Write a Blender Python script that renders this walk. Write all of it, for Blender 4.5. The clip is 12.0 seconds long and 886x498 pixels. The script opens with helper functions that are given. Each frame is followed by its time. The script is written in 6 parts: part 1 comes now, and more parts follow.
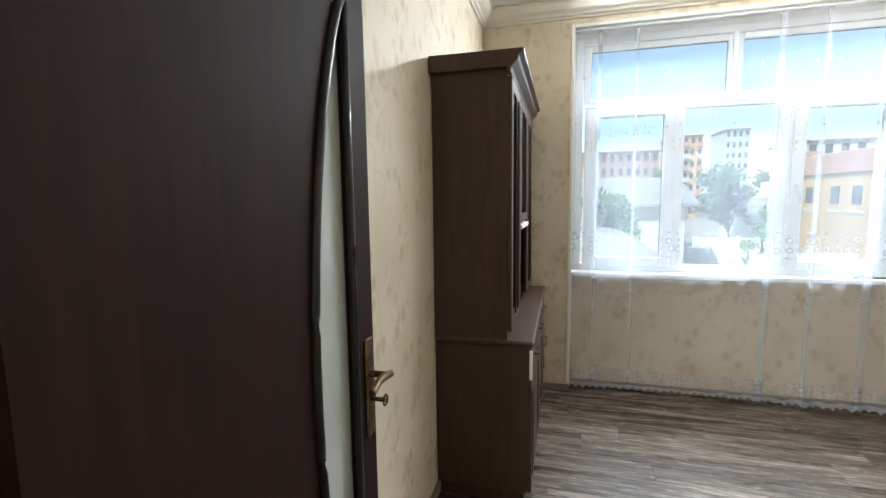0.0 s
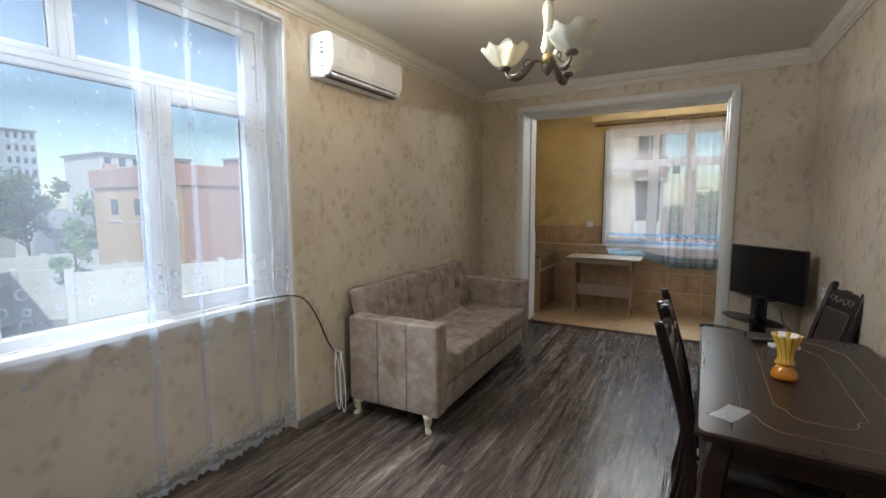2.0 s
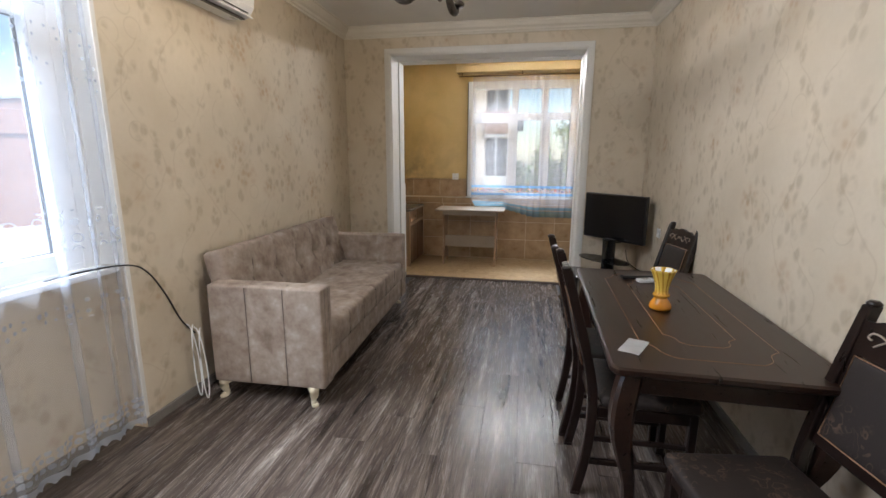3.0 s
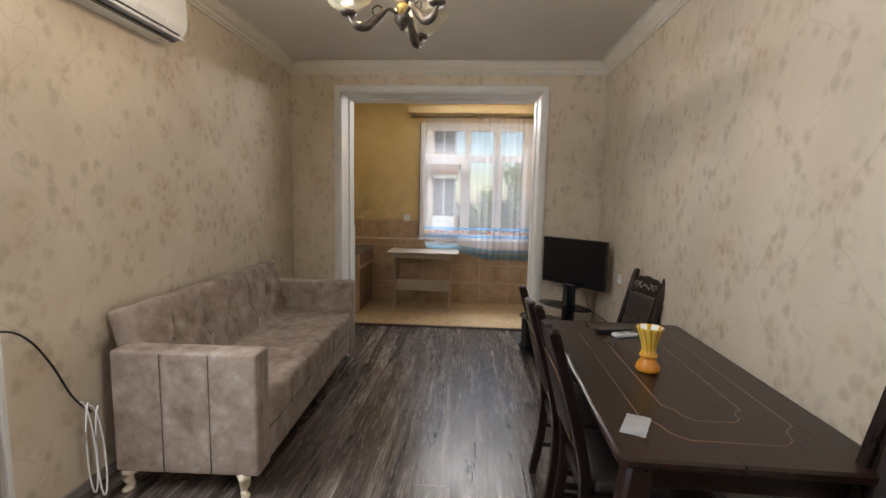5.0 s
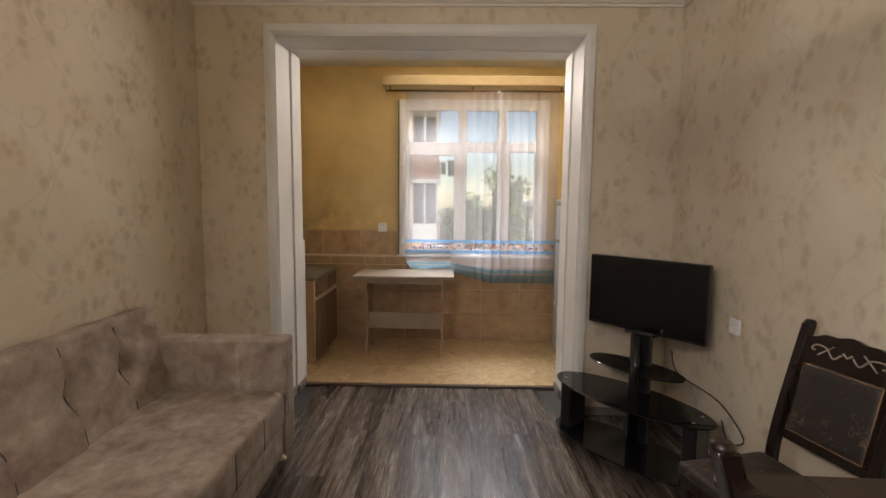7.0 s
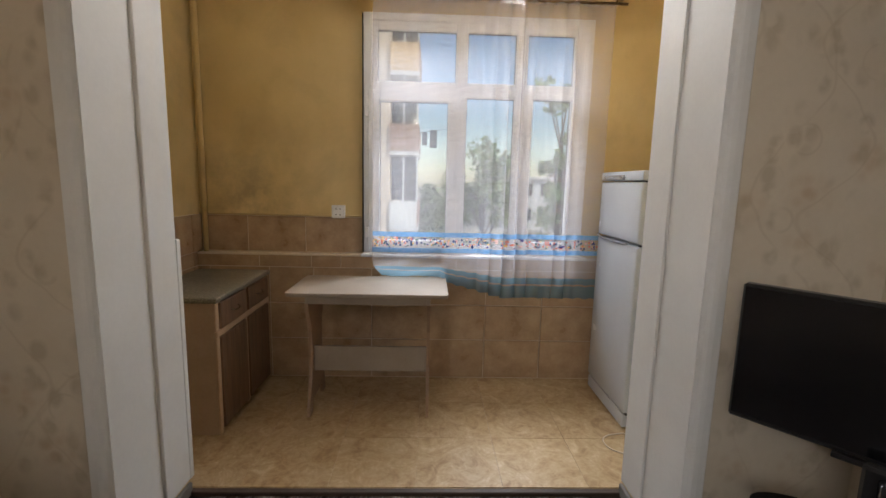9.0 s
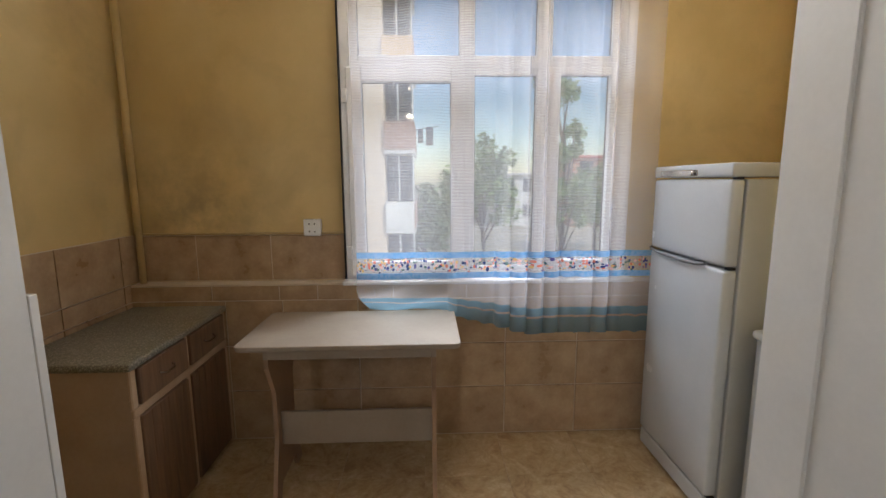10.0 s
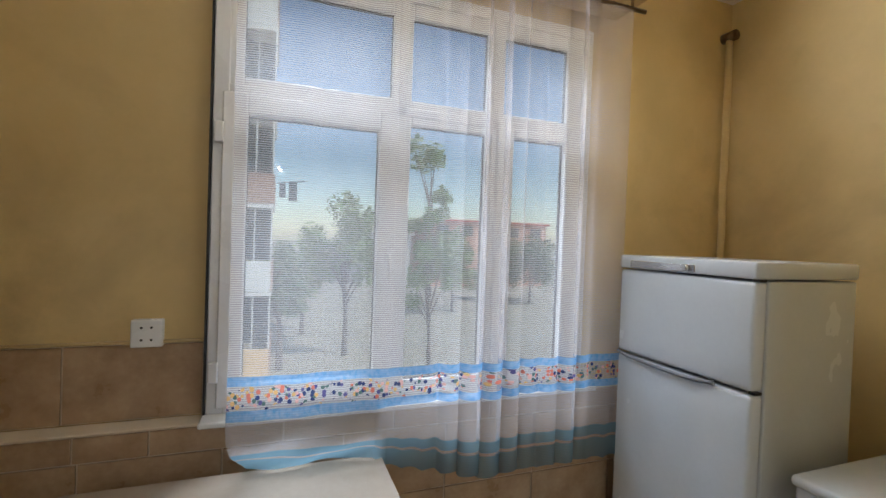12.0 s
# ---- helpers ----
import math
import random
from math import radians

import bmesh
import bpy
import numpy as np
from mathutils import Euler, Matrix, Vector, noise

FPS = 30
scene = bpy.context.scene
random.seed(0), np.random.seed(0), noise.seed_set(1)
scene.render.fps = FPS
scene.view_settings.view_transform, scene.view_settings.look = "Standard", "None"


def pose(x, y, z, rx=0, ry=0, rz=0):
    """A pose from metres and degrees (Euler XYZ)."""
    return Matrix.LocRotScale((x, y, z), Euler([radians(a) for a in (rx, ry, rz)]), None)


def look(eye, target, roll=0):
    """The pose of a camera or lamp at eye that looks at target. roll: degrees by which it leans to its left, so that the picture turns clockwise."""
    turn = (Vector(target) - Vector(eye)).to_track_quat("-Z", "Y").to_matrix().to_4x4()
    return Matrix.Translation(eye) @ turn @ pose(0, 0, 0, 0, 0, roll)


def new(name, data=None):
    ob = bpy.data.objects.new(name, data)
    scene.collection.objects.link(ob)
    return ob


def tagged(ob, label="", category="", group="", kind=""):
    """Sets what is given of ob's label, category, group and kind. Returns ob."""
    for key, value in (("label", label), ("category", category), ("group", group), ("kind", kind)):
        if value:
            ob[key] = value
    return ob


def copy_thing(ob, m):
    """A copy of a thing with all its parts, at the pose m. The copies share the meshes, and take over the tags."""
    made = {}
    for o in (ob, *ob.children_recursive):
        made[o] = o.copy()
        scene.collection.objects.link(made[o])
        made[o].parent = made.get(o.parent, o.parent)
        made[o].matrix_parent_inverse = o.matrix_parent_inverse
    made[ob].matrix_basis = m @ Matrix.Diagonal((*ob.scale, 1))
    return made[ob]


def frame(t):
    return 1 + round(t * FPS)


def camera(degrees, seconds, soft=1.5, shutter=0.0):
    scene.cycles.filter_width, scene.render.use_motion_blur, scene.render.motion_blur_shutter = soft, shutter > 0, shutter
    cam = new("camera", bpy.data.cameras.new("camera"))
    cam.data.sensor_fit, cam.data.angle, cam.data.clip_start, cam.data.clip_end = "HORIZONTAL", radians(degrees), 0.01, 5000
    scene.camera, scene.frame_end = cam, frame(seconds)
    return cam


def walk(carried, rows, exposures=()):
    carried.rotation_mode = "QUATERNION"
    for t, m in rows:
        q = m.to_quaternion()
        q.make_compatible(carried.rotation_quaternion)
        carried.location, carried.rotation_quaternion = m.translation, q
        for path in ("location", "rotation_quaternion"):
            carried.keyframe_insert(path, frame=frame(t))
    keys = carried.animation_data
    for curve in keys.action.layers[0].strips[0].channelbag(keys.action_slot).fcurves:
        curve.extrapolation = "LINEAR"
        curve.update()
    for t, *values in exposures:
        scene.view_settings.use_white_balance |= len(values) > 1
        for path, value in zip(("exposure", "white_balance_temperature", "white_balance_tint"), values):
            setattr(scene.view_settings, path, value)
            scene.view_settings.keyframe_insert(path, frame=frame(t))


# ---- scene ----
cam = camera(89.5, 12.0)
PATH = [
    (0, (-0.348, -0.095, 1.45), (-0.864, 1.824, 1.223), -0.8),
    (0.2, (-0.414, 0.018, 1.458), (-0.65, 1.99, 1.221), -1.0),
    (0.5, (-0.452, 0.178, 1.465), (-0.264, 2.153, 1.218), -1.0),
    (1, (-0.393, 0.524, 1.479), (0.47, 2.311, 1.229), -0.8),
    (1.5, (-0.272, 0.806, 1.49), (1.133, 2.211, 1.264), -0.3),
    (2, (-0.198, 1.028, 1.49), (1.54, 1.997, 1.284), -0.2),
    (2.5, (-0.084, 1.176, 1.458), (1.801, 1.799, 1.213), -0.1),
    (3, (-0.05, 1.294, 1.428), (1.879, 1.649, 1.033), 0.3),
    (3.2, (-0.094, 1.342, 1.411), (1.836, 1.613, 0.961), 0.4),
    (4.8, (0.1, 1.392, 1.454), (2.08, 1.532, 1.21), 1.0),
    (5, (0.226, 1.415, 1.448), (2.209, 1.537, 1.226), 1.2),
    (5.5, (0.591, 1.462, 1.448), (2.579, 1.572, 1.256), 1.2),
    (6, (1.004, 1.5, 1.39), (2.994, 1.609, 1.225), 0.9),
    (6.5, (1.385, 1.547, 1.392), (3.377, 1.613, 1.223), 0.9),
    (7, (1.79, 1.602, 1.397), (3.781, 1.634, 1.21), 0.6),
    (7.2, (1.926, 1.635, 1.391), (3.916, 1.651, 1.19), 0.6),
    (8.8, (3.147, 1.685, 1.381), (5.125, 1.639, 1.091), 1.4),
    (9, (3.315, 1.683, 1.394), (5.293, 1.618, 1.102), 1.4),
    (9.5, (3.674, 1.696, 1.403), (5.648, 1.567, 1.108), 1.0),
    (10, (4.019, 1.696, 1.422), (5.995, 1.627, 1.122), -0.3),
    (10.5, (4.278, 1.669, 1.422), (6.244, 1.925, 1.16), -0.7),
    (11, (4.44, 1.685, 1.463), (6.327, 2.323, 1.289), -0.2),
    (11.5, (4.584, 1.793, 1.454), (6.566, 2.051, 1.383), 1.0),
    (12, (4.722, 1.911, 1.513), (6.6, 1.223, 1.48), 2.0),
]
EXPOSURES = [
    (0.0, 0.60, 6150, 3), (0.5, -0.18, 5850, 3), (1.0, -0.1, 5850, 3), (1.5, -0.05, 5950, 4), (2.0, -0.02, 6000, 7), (3.0, 0.5, 6050, 11), (5.0, 0.28, 6350, 12),
    (7.0, 0.28, 7000, 15), (9.0, 0.12, 6350, 13), (10.0, 0.08, 6250, 12), (10.5, 0.2, 6050, 11), (11.0, 0.2, 6050, 11), (12.0, -0.1, 5950, 9),
]
walk(cam, [(t, look(eye, target, roll)) for t, eye, target, roll in PATH], EXPOSURES)

# world and sun
world = bpy.data.worlds.new("world")
world.use_nodes = True
scene.world = world
wn, wl = world.node_tree.nodes, world.node_tree.links
sky = wn.new("ShaderNodeTexSky")
sky.sky_type = "NISHITA"
sky.sun_disc = False
SUN_ELEV, SUN_AZ = radians(48), radians(222)
sky.sun_elevation, sky.sun_rotation = SUN_ELEV, SUN_AZ
sky.air_density, sky.dust_density = 1.2, 0.6
wl.new(sky.outputs["Color"], wn["Background"].inputs["Color"])
wn["Background"].inputs["Strength"].default_value = 0.15
sun = new("sun", bpy.data.lights.new("sun", "SUN"))
sun.data.energy, sun.data.angle, sun.data.color = 5.0, radians(0.5), (1.0, 0.94, 0.86)
sun_dir = Vector((math.sin(SUN_AZ) * math.cos(SUN_ELEV), math.cos(SUN_AZ) * math.cos(SUN_ELEV), math.sin(SUN_ELEV)))
sun.matrix_world = look(sun_dir * 50, (0, 0, 0))


def area_lamp(name, place, target, w, h, energy, color=(0.86, 0.93, 1.0)):
    """An area lamp: open-sky light at or just outside a window, or added hall fill."""
    lamp = new(name, bpy.data.lights.new(name, "AREA"))
    lamp.data.shape, lamp.data.size, lamp.data.size_y = "RECTANGLE", w, h
    lamp.data.energy, lamp.data.color = energy, color
    lamp.matrix_world = look(place, target)


area_lamp("sky_light_north", (0.8, 6.6, 5.9), (0.8, 3.4, 1.5), 6.0, 2.4, 1600)
area_lamp("sky_light_east", (9.4, 1.37, 5.4), (6.4, 1.37, 1.5), 5.0, 2.2, 950)
area_lamp("opening_light_north", (0.76, 3.235, 2.572), (0.76, 1.2, 2.02), 1.95, 0.045, 46, (0.97, 0.98, 1.0))
area_lamp("opening_light_east", (6.195, 1.33, 2.54), (5.3, 1.33, 2.60), 1.4, 0.05, 22, (1.0, 0.97, 0.93))
# Unseen lamp added in the hall to brighten the room; no known source there.
area_lamp("hall_fill", (-1.2, -1.15, 1.45), (1.7, 2.3, 1.6), 0.5, 1.7, 50, (1.0, 0.93, 0.84))
bulb_light = new("bulb_light", bpy.data.lights.new("bulb_light", "POINT"))
bulb_light.data.energy, bulb_light.data.color, bulb_light.data.shadow_soft_size = 18, (1.0, 0.80, 0.55), 0.04
bulb_light.location = (2.126, 1.940, 2.34)


# ---- materials ----
def mat(name, build):
    m = bpy.data.materials.new(name)
    m.use_nodes = True
    nt = m.node_tree
    build(nt, nt.nodes, nt.links, nt.nodes["Principled BSDF"])
    return m


def ramp(nt, stops, fac):
    r = nt.nodes.new("ShaderNodeValToRGB")
    el = r.color_ramp.elements
    while len(el) < len(stops):
        el.new(0.5)
    for e, (p, c) in zip(el, stops):
        e.position, e.color = p, (*c, 1)
    nt.links.new(fac, r.inputs["Fac"])
    return r.outputs["Color"]


def coords(nt, scale=(1, 1, 1), source="Object", rand=0.0):
    tc = nt.nodes.new("ShaderNodeTexCoord")
    mp = nt.nodes.new("ShaderNodeMapping")
    mp.inputs["Scale"].default_value = scale
    nt.links.new(tc.outputs[source], mp.inputs["Vector"])
    if rand:
        oi = nt.nodes.new("ShaderNodeObjectInfo")
        mul = nt.nodes.new("ShaderNodeMath")
        mul.operation = "MULTIPLY"
        mul.inputs[1].default_value = rand
        nt.links.new(oi.outputs["Random"], mul.inputs[0])
        add = nt.nodes.new("ShaderNodeVectorMath")
        nt.links.new(mp.outputs[0], add.inputs[0])
        nt.links.new(mul.outputs[0], add.inputs[1])
        return add.outputs[0]
    return mp.outputs[0]


def noise_tex(nt, vec, scale, detail=4, rough=0.55, distort=0.0):
    n = nt.nodes.new("ShaderNodeTexNoise")
    n.inputs["Scale"].default_value, n.inputs["Detail"].default_value = scale, detail
    n.inputs["Roughness"].default_value, n.inputs["Distortion"].default_value = rough, distort
    nt.links.new(vec, n.inputs["Vector"])
    return n.outputs["Fac"]


def math_node(nt, op, a, b=0.0, clamp=False):
    m = nt.nodes.new("ShaderNodeMath")
    m.operation, m.use_clamp = op, clamp
    for i, v in enumerate((a, b)):
        if isinstance(v, (int, float)):
            m.inputs[i].default_value = v
        else:
            nt.links.new(v, m.inputs[i])
    return m.outputs[0]


def mix(nt, fac, a, b, blend="MIX"):
    m = nt.nodes.new("ShaderNodeMix")
    m.data_type, m.blend_type = "RGBA", blend
    for i, v in ((0, fac), (6, a), (7, b)):
        if isinstance(v, (int, float)):
            m.inputs[i].default_value = v
        elif isinstance(v, tuple):
            m.inputs[i].default_value = (*v, 1)
        else:
            nt.links.new(v, m.inputs[i])
    return m.outputs[2]


def bump(nt, bsdf, height, strength=0.2, dist=0.002):
    b = nt.nodes.new("ShaderNodeBump")
    b.inputs["Strength"].default_value, b.inputs["Distance"].default_value = strength, dist
    nt.links.new(height, b.inputs["Height"])
    nt.links.new(b.outputs[0], bsdf.inputs["Normal"])


def plain(name, c1, c2, rough=0.5, scale=6.0, metal=0.0, stretch=(1, 1, 1), bumps=0.1, fine=60.0, spec=0.5, rand=0.0):
    """A surface that varies between two colours, at a coarse and a fine scale."""
    def build(nt, n, l, b):
        v = coords(nt, stretch, rand=rand)
        coarse, small = noise_tex(nt, v, scale), noise_tex(nt, v, fine)
        f = math_node(nt, "ADD", math_node(nt, "MULTIPLY", coarse, 0.75), math_node(nt, "MULTIPLY", small, 0.25))
        l.new(ramp(nt, [(0.35, c1), (0.65, c2)], f), b.inputs["Base Color"])
        b.inputs["Metallic"].default_value = metal
        b.inputs["Specular IOR Level"].default_value = spec
        r = math_node(nt, "ADD", math_node(nt, "MULTIPLY", coarse, 0.16), rough - 0.08)
        l.new(r, b.inputs["Roughness"])
        if bumps:
            bump(nt, b, small, bumps)
    return mat(name, build)


def wallpaper():
    """Embossed cream paper with climbing vines: thin stems, small leaves and loose blossoms in tan."""
    def build(nt, n, l, b):
        v = coords(nt)
        sep = n.new("ShaderNodeSeparateXYZ")
        l.new(v, sep.inputs[0])
        # one flat coordinate along whichever wall this is, one up it
        u = math_node(nt, "ADD", sep.outputs[0], sep.outputs[1])
        z = sep.outputs[2]
        flat = n.new("ShaderNodeCombineXYZ")
        l.new(u, flat.inputs[0])
        l.new(z, flat.inputs[1])
        flat = flat.outputs[0]
        wob = math_node(nt, "MULTIPLY", math_node(nt, "SUBTRACT", noise_tex(nt, flat, 2.6, 2), 0.5), 0.22)
        def vine(pitch, shift, wave, phase):
            """Distance in metres from a winding stem, one in each column."""
            col = math_node(nt, "ADD", math_node(nt, "DIVIDE", math_node(nt, "ADD", u, wob), pitch), shift)
            idn = math_node(nt, "FLOOR", col)
            fr = math_node(nt, "SUBTRACT", math_node(nt, "SUBTRACT", col, idn), 0.5)
            ph = math_node(nt, "ADD", math_node(nt, "MULTIPLY", idn, 2.4), math_node(nt, "MULTIPLY", z, 6.283 / wave))
            sway = math_node(nt, "MULTIPLY", math_node(nt, "SINE", math_node(nt, "ADD", ph, phase)), 0.24)
            return math_node(nt, "ABSOLUTE", math_node(nt, "MULTIPLY", math_node(nt, "SUBTRACT", fr, sway), pitch))
        d1, d2 = vine(0.42, 0.0, 0.83, 0.0), vine(0.42, 0.37, 0.55, 1.9)
        near = math_node(nt, "MINIMUM", d1, d2)
        stem = ramp(nt, [(0.0, (1, 1, 1)), (0.0035, (0.8, 0.8, 0.8)), (0.0080, (0, 0, 0))], near)
        gate = ramp(nt, [(0.36, (0, 0, 0)), (0.48, (1, 1, 1))], noise_tex(nt, flat, 4.0, 3))
        stem = math_node(nt, "MULTIPLY", stem, gate)
        # leaves: slanting cells close to the stems
        mp = n.new("ShaderNodeMapping")
        mp.inputs["Scale"].default_value = (16, 12, 1)
        mp.inputs["Rotation"].default_value = (0, 0, 0.6)
        l.new(flat, mp.inputs["Vector"])
        vo = n.new("ShaderNodeTexVoronoi")
        vo.inputs["Scale"].default_value = 1.0
        l.new(mp.outputs[0], vo.inputs["Vector"])
        leaf = ramp(nt, [(0.26, (1, 1, 1)), (0.52, (0, 0, 0))], vo.outputs["Distance"])
        some = ramp(nt, [(0.38, (0, 0, 0)), (0.50, (1, 1, 1))], noise_tex(nt, flat, 11.0, 2))
        band_ = ramp(nt, [(0.045, (1, 1, 1)), (0.105, (0, 0, 0))], near)
        leaf = math_node(nt, "MULTIPLY", math_node(nt, "MULTIPLY", leaf, some), band_)
        # blossoms: clumps of soft petals
        vb = n.new("ShaderNodeTexVoronoi")
        vb.inputs["Scale"].default_value = 3.4
        l.new(flat, vb.inputs["Vector"])
        clump = ramp(nt, [(0.12, (1, 1, 1)), (0.38, (0, 0, 0))], vb.outputs["Distance"])
        vp = n.new("ShaderNodeTexVoronoi")
        vp.inputs["Scale"].default_value = 21
        l.new(flat, vp.inputs["Vector"])
        petal = ramp(nt, [(0.20, (1, 1, 1)), (0.60, (0, 0, 0))], vp.outputs["Distance"])
        bloom = math_node(nt, "MULTIPLY", clump, petal)
        # tendrils curling in broken rings round the blossoms
        curl_at = n.new("ShaderNodeTexVoronoi")
        curl_at.inputs["Scale"].default_value = 5.2
        curl_at.inputs["Randomness"].default_value = 0.8
        l.new(flat, curl_at.inputs["Vector"])
        curl = ramp(nt, [(0.262, (0, 0, 0)), (0.280, (1, 1, 1)), (0.298, (1, 1, 1)), (0.316, (0, 0, 0))], curl_at.outputs["Distance"])
        curl = math_node(nt, "MULTIPLY", curl, ramp(nt, [(0.47, (0, 0, 0)), (0.56, (1, 1, 1))], noise_tex(nt, flat, 5.5, 2)))
        broad = noise_tex(nt, v, 2.2, 3)
        base = ramp(nt, [(0.35, WALL_A), (0.65, WALL_B)], broad)
        fine = noise_tex(nt, v, 45, 4)
        base = mix(nt, math_node(nt, "MULTIPLY", fine, 0.25), base, (0.47, 0.39, 0.29))
        col = mix(nt, math_node(nt, "MULTIPLY", clump, 0.22), base, (0.48, 0.36, 0.23))
        col = mix(nt, math_node(nt, "MULTIPLY", bloom, 0.74), col, (0.45, 0.31, 0.19))
        col = mix(nt, math_node(nt, "MULTIPLY", leaf, 0.50), col, (0.38, 0.31, 0.21))
        col = mix(nt, math_node(nt, "MULTIPLY", stem, 0.24), col, (0.40, 0.31, 0.21))
        col = mix(nt, math_node(nt, "MULTIPLY", curl, 0.26), col, (0.41, 0.34, 0.24))
        l.new(col, b.inputs["Base Color"])
        b.inputs["Roughness"].default_value = 0.62
        b.inputs["Specular IOR Level"].default_value = 0.3
        h = math_node(nt, "ADD", math_node(nt, "MULTIPLY", math_node(nt, "ADD", bloom, leaf), 0.6), fine)
        bump(nt, b, h, 0.25, 0.002)
    return mat("wallpaper", build)


WALL_A, WALL_B = (0.60, 0.52, 0.40), (0.68, 0.60, 0.48)
M_PAPER = wallpaper()


def yellow_paint():
    """Yellow emulsion, uneven, with sooty patches."""
    def build(nt, n, l, b):
        v = coords(nt)
        base = ramp(nt, [(0.35, (0.62, 0.46, 0.20)), (0.65, (0.74, 0.57, 0.28))], noise_tex(nt, v, 1.4, 3))
        soot = ramp(nt, [(0.52, (0, 0, 0)), (0.72, (1, 1, 1))], noise_tex(nt, v, 1.9, 5, 0.6, 0.4))
        fine = noise_tex(nt, v, 38, 4)
        col = mix(nt, math_node(nt, "MULTIPLY", soot, 0.26), base, (0.20, 0.14, 0.075))
        # grey mould in the corner above the tiles
        vm = n.new("ShaderNodeVectorMath")
        vm.operation = "DISTANCE"
        l.new(v, vm.inputs[0])
        vm.inputs[1].default_value = (6.42, 2.92, 1.22)
        spot = ramp(nt, [(0.10, (1, 1, 1)), (0.55, (0, 0, 0))], vm.outputs["Value"])
        mould = math_node(nt, "MULTIPLY", spot, ramp(nt, [(0.42, (0, 0, 0)), (0.66, (1, 1, 1))], noise_tex(nt, v, 5.0, 5, 0.65)))
        col = mix(nt, math_node(nt, "MULTIPLY", mould, 0.5), col, (0.17, 0.14, 0.10))
        l.new(mix(nt, math_node(nt, "MULTIPLY", fine, 0.12), col, (0.35, 0.25, 0.11)), b.inputs["Base Color"])
        b.inputs["Roughness"].default_value = 0.55
        bump(nt, b, fine, 0.12)
    return mat("yellow_wall_paint", build)


M_YELLOW = yellow_paint()
M_CEIL = plain("ceiling_paint", (0.66, 0.64, 0.60), (0.72, 0.70, 0.66), 0.7, 2.0, bumps=0.05)
M_WHITE = plain("white_paint", (0.67, 0.66, 0.63), (0.74, 0.73, 0.70), 0.6, 3.0, bumps=0.03, spec=0.25)
M_CORNICE = plain("cornice_paint", (0.66, 0.62, 0.54), (0.72, 0.68, 0.60), 0.55, 3.0, bumps=0.05)
M_PVC = plain("white_plastic", (0.80, 0.81, 0.82), (0.84, 0.85, 0.86), 0.28, 3.0, bumps=0.0)
M_BLACK = plain("black_plastic", (0.008, 0.008, 0.009), (0.014, 0.014, 0.015), 0.3, 5.0, bumps=0.0)
M_PLASTER = plain("facade_plaster", (0.42, 0.30, 0.20), (0.52, 0.38, 0.27), 0.85, 1.0, bumps=0.2)


def laminate():
    """Grey-brown laminate boards with long dark streaks along x."""
    def build(nt, n, l, b):
        v = coords(nt, (0.30, 3.4, 1.0), rand=37.0)
        streak = noise_tex(nt, v, 3.2, 7, 0.68, 0.9)
        v2 = coords(nt, (1.0, 16.0, 1.0), rand=11.0)
        grain = noise_tex(nt, v2, 5.0, 5, 0.6, 1.6)
        base = ramp(nt, [(0.34, (0.028, 0.020, 0.016)), (0.47, (0.080, 0.060, 0.049)), (0.58, (0.150, 0.120, 0.100)), (0.72, (0.305, 0.264, 0.230))], streak)
        crack = ramp(nt, [(0.40, (1, 1, 1)), (0.47, (0, 0, 0))], grain)
        col = mix(nt, math_node(nt, "MULTIPLY", crack, 0.55), base, (0.025, 0.021, 0.02))
        l.new(col, b.inputs["Base Color"])
        l.new(math_node(nt, "ADD", math_node(nt, "MULTIPLY", grain, 0.16), 0.18), b.inputs["Roughness"])
        bump(nt, b, grain, 0.12, 0.001)
    return mat("laminate", build)


def dark_wood(name, c1, c2, rough, axis=2, spec=0.5):
    def build(nt, n, l, b):
        b.inputs["Specular IOR Level"].default_value = spec
        st = [14.0, 14.0, 14.0]
        st[axis] = 1.2
        v = coords(nt, tuple(st))
        g = noise_tex(nt, v, 2.5, 6, 0.6, 0.6)
        l.new(ramp(nt, [(0.3, c1), (0.7, c2)], g), b.inputs["Base Color"])
        l.new(math_node(nt, "ADD", math_node(nt, "MULTIPLY", g, 0.15), rough), b.inputs["Roughness"])
        bump(nt, b, g, 0.08, 0.001)
    return mat(name, build)


M_FLOOR = laminate()
M_SUBFLOOR = plain("subfloor", (0.03, 0.027, 0.025), (0.05, 0.045, 0.04), 0.8)
M_DOOR = dark_wood("door_veneer", (0.015, 0.007, 0.006), (0.026, 0.013, 0.010), 0.6, spec=0.12)
M_UNIT = dark_wood("wall_unit_veneer", (0.034, 0.016, 0.011), (0.060, 0.028, 0.019), 0.36)
M_TABLE = dark_wood("dark_polished_wood", (0.013, 0.006, 0.004), (0.030, 0.013, 0.008), 0.22, 0)
M_CHAIR = dark_wood("chair_wood", (0.007, 0.0035, 0.003), (0.017, 0.008, 0.006), 0.22)
M_GREY_SIDE = plain("beige_board", (0.42, 0.30, 0.20), (0.50, 0.37, 0.26), 0.5, 4.0)
M_LIGHT_BOARD = plain("cream_board", (0.31, 0.25, 0.19), (0.37, 0.305, 0.24), 0.55, 4.0)
M_TILE = plain("brown_wall_tile", (0.36, 0.24, 0.14), (0.50, 0.36, 0.225), 0.3, 9.0, rand=9.0, bumps=0.05)
M_GROUT = plain("tile_grout", (0.66, 0.56, 0.43), (0.72, 0.62, 0.49), 0.8, 9.0)


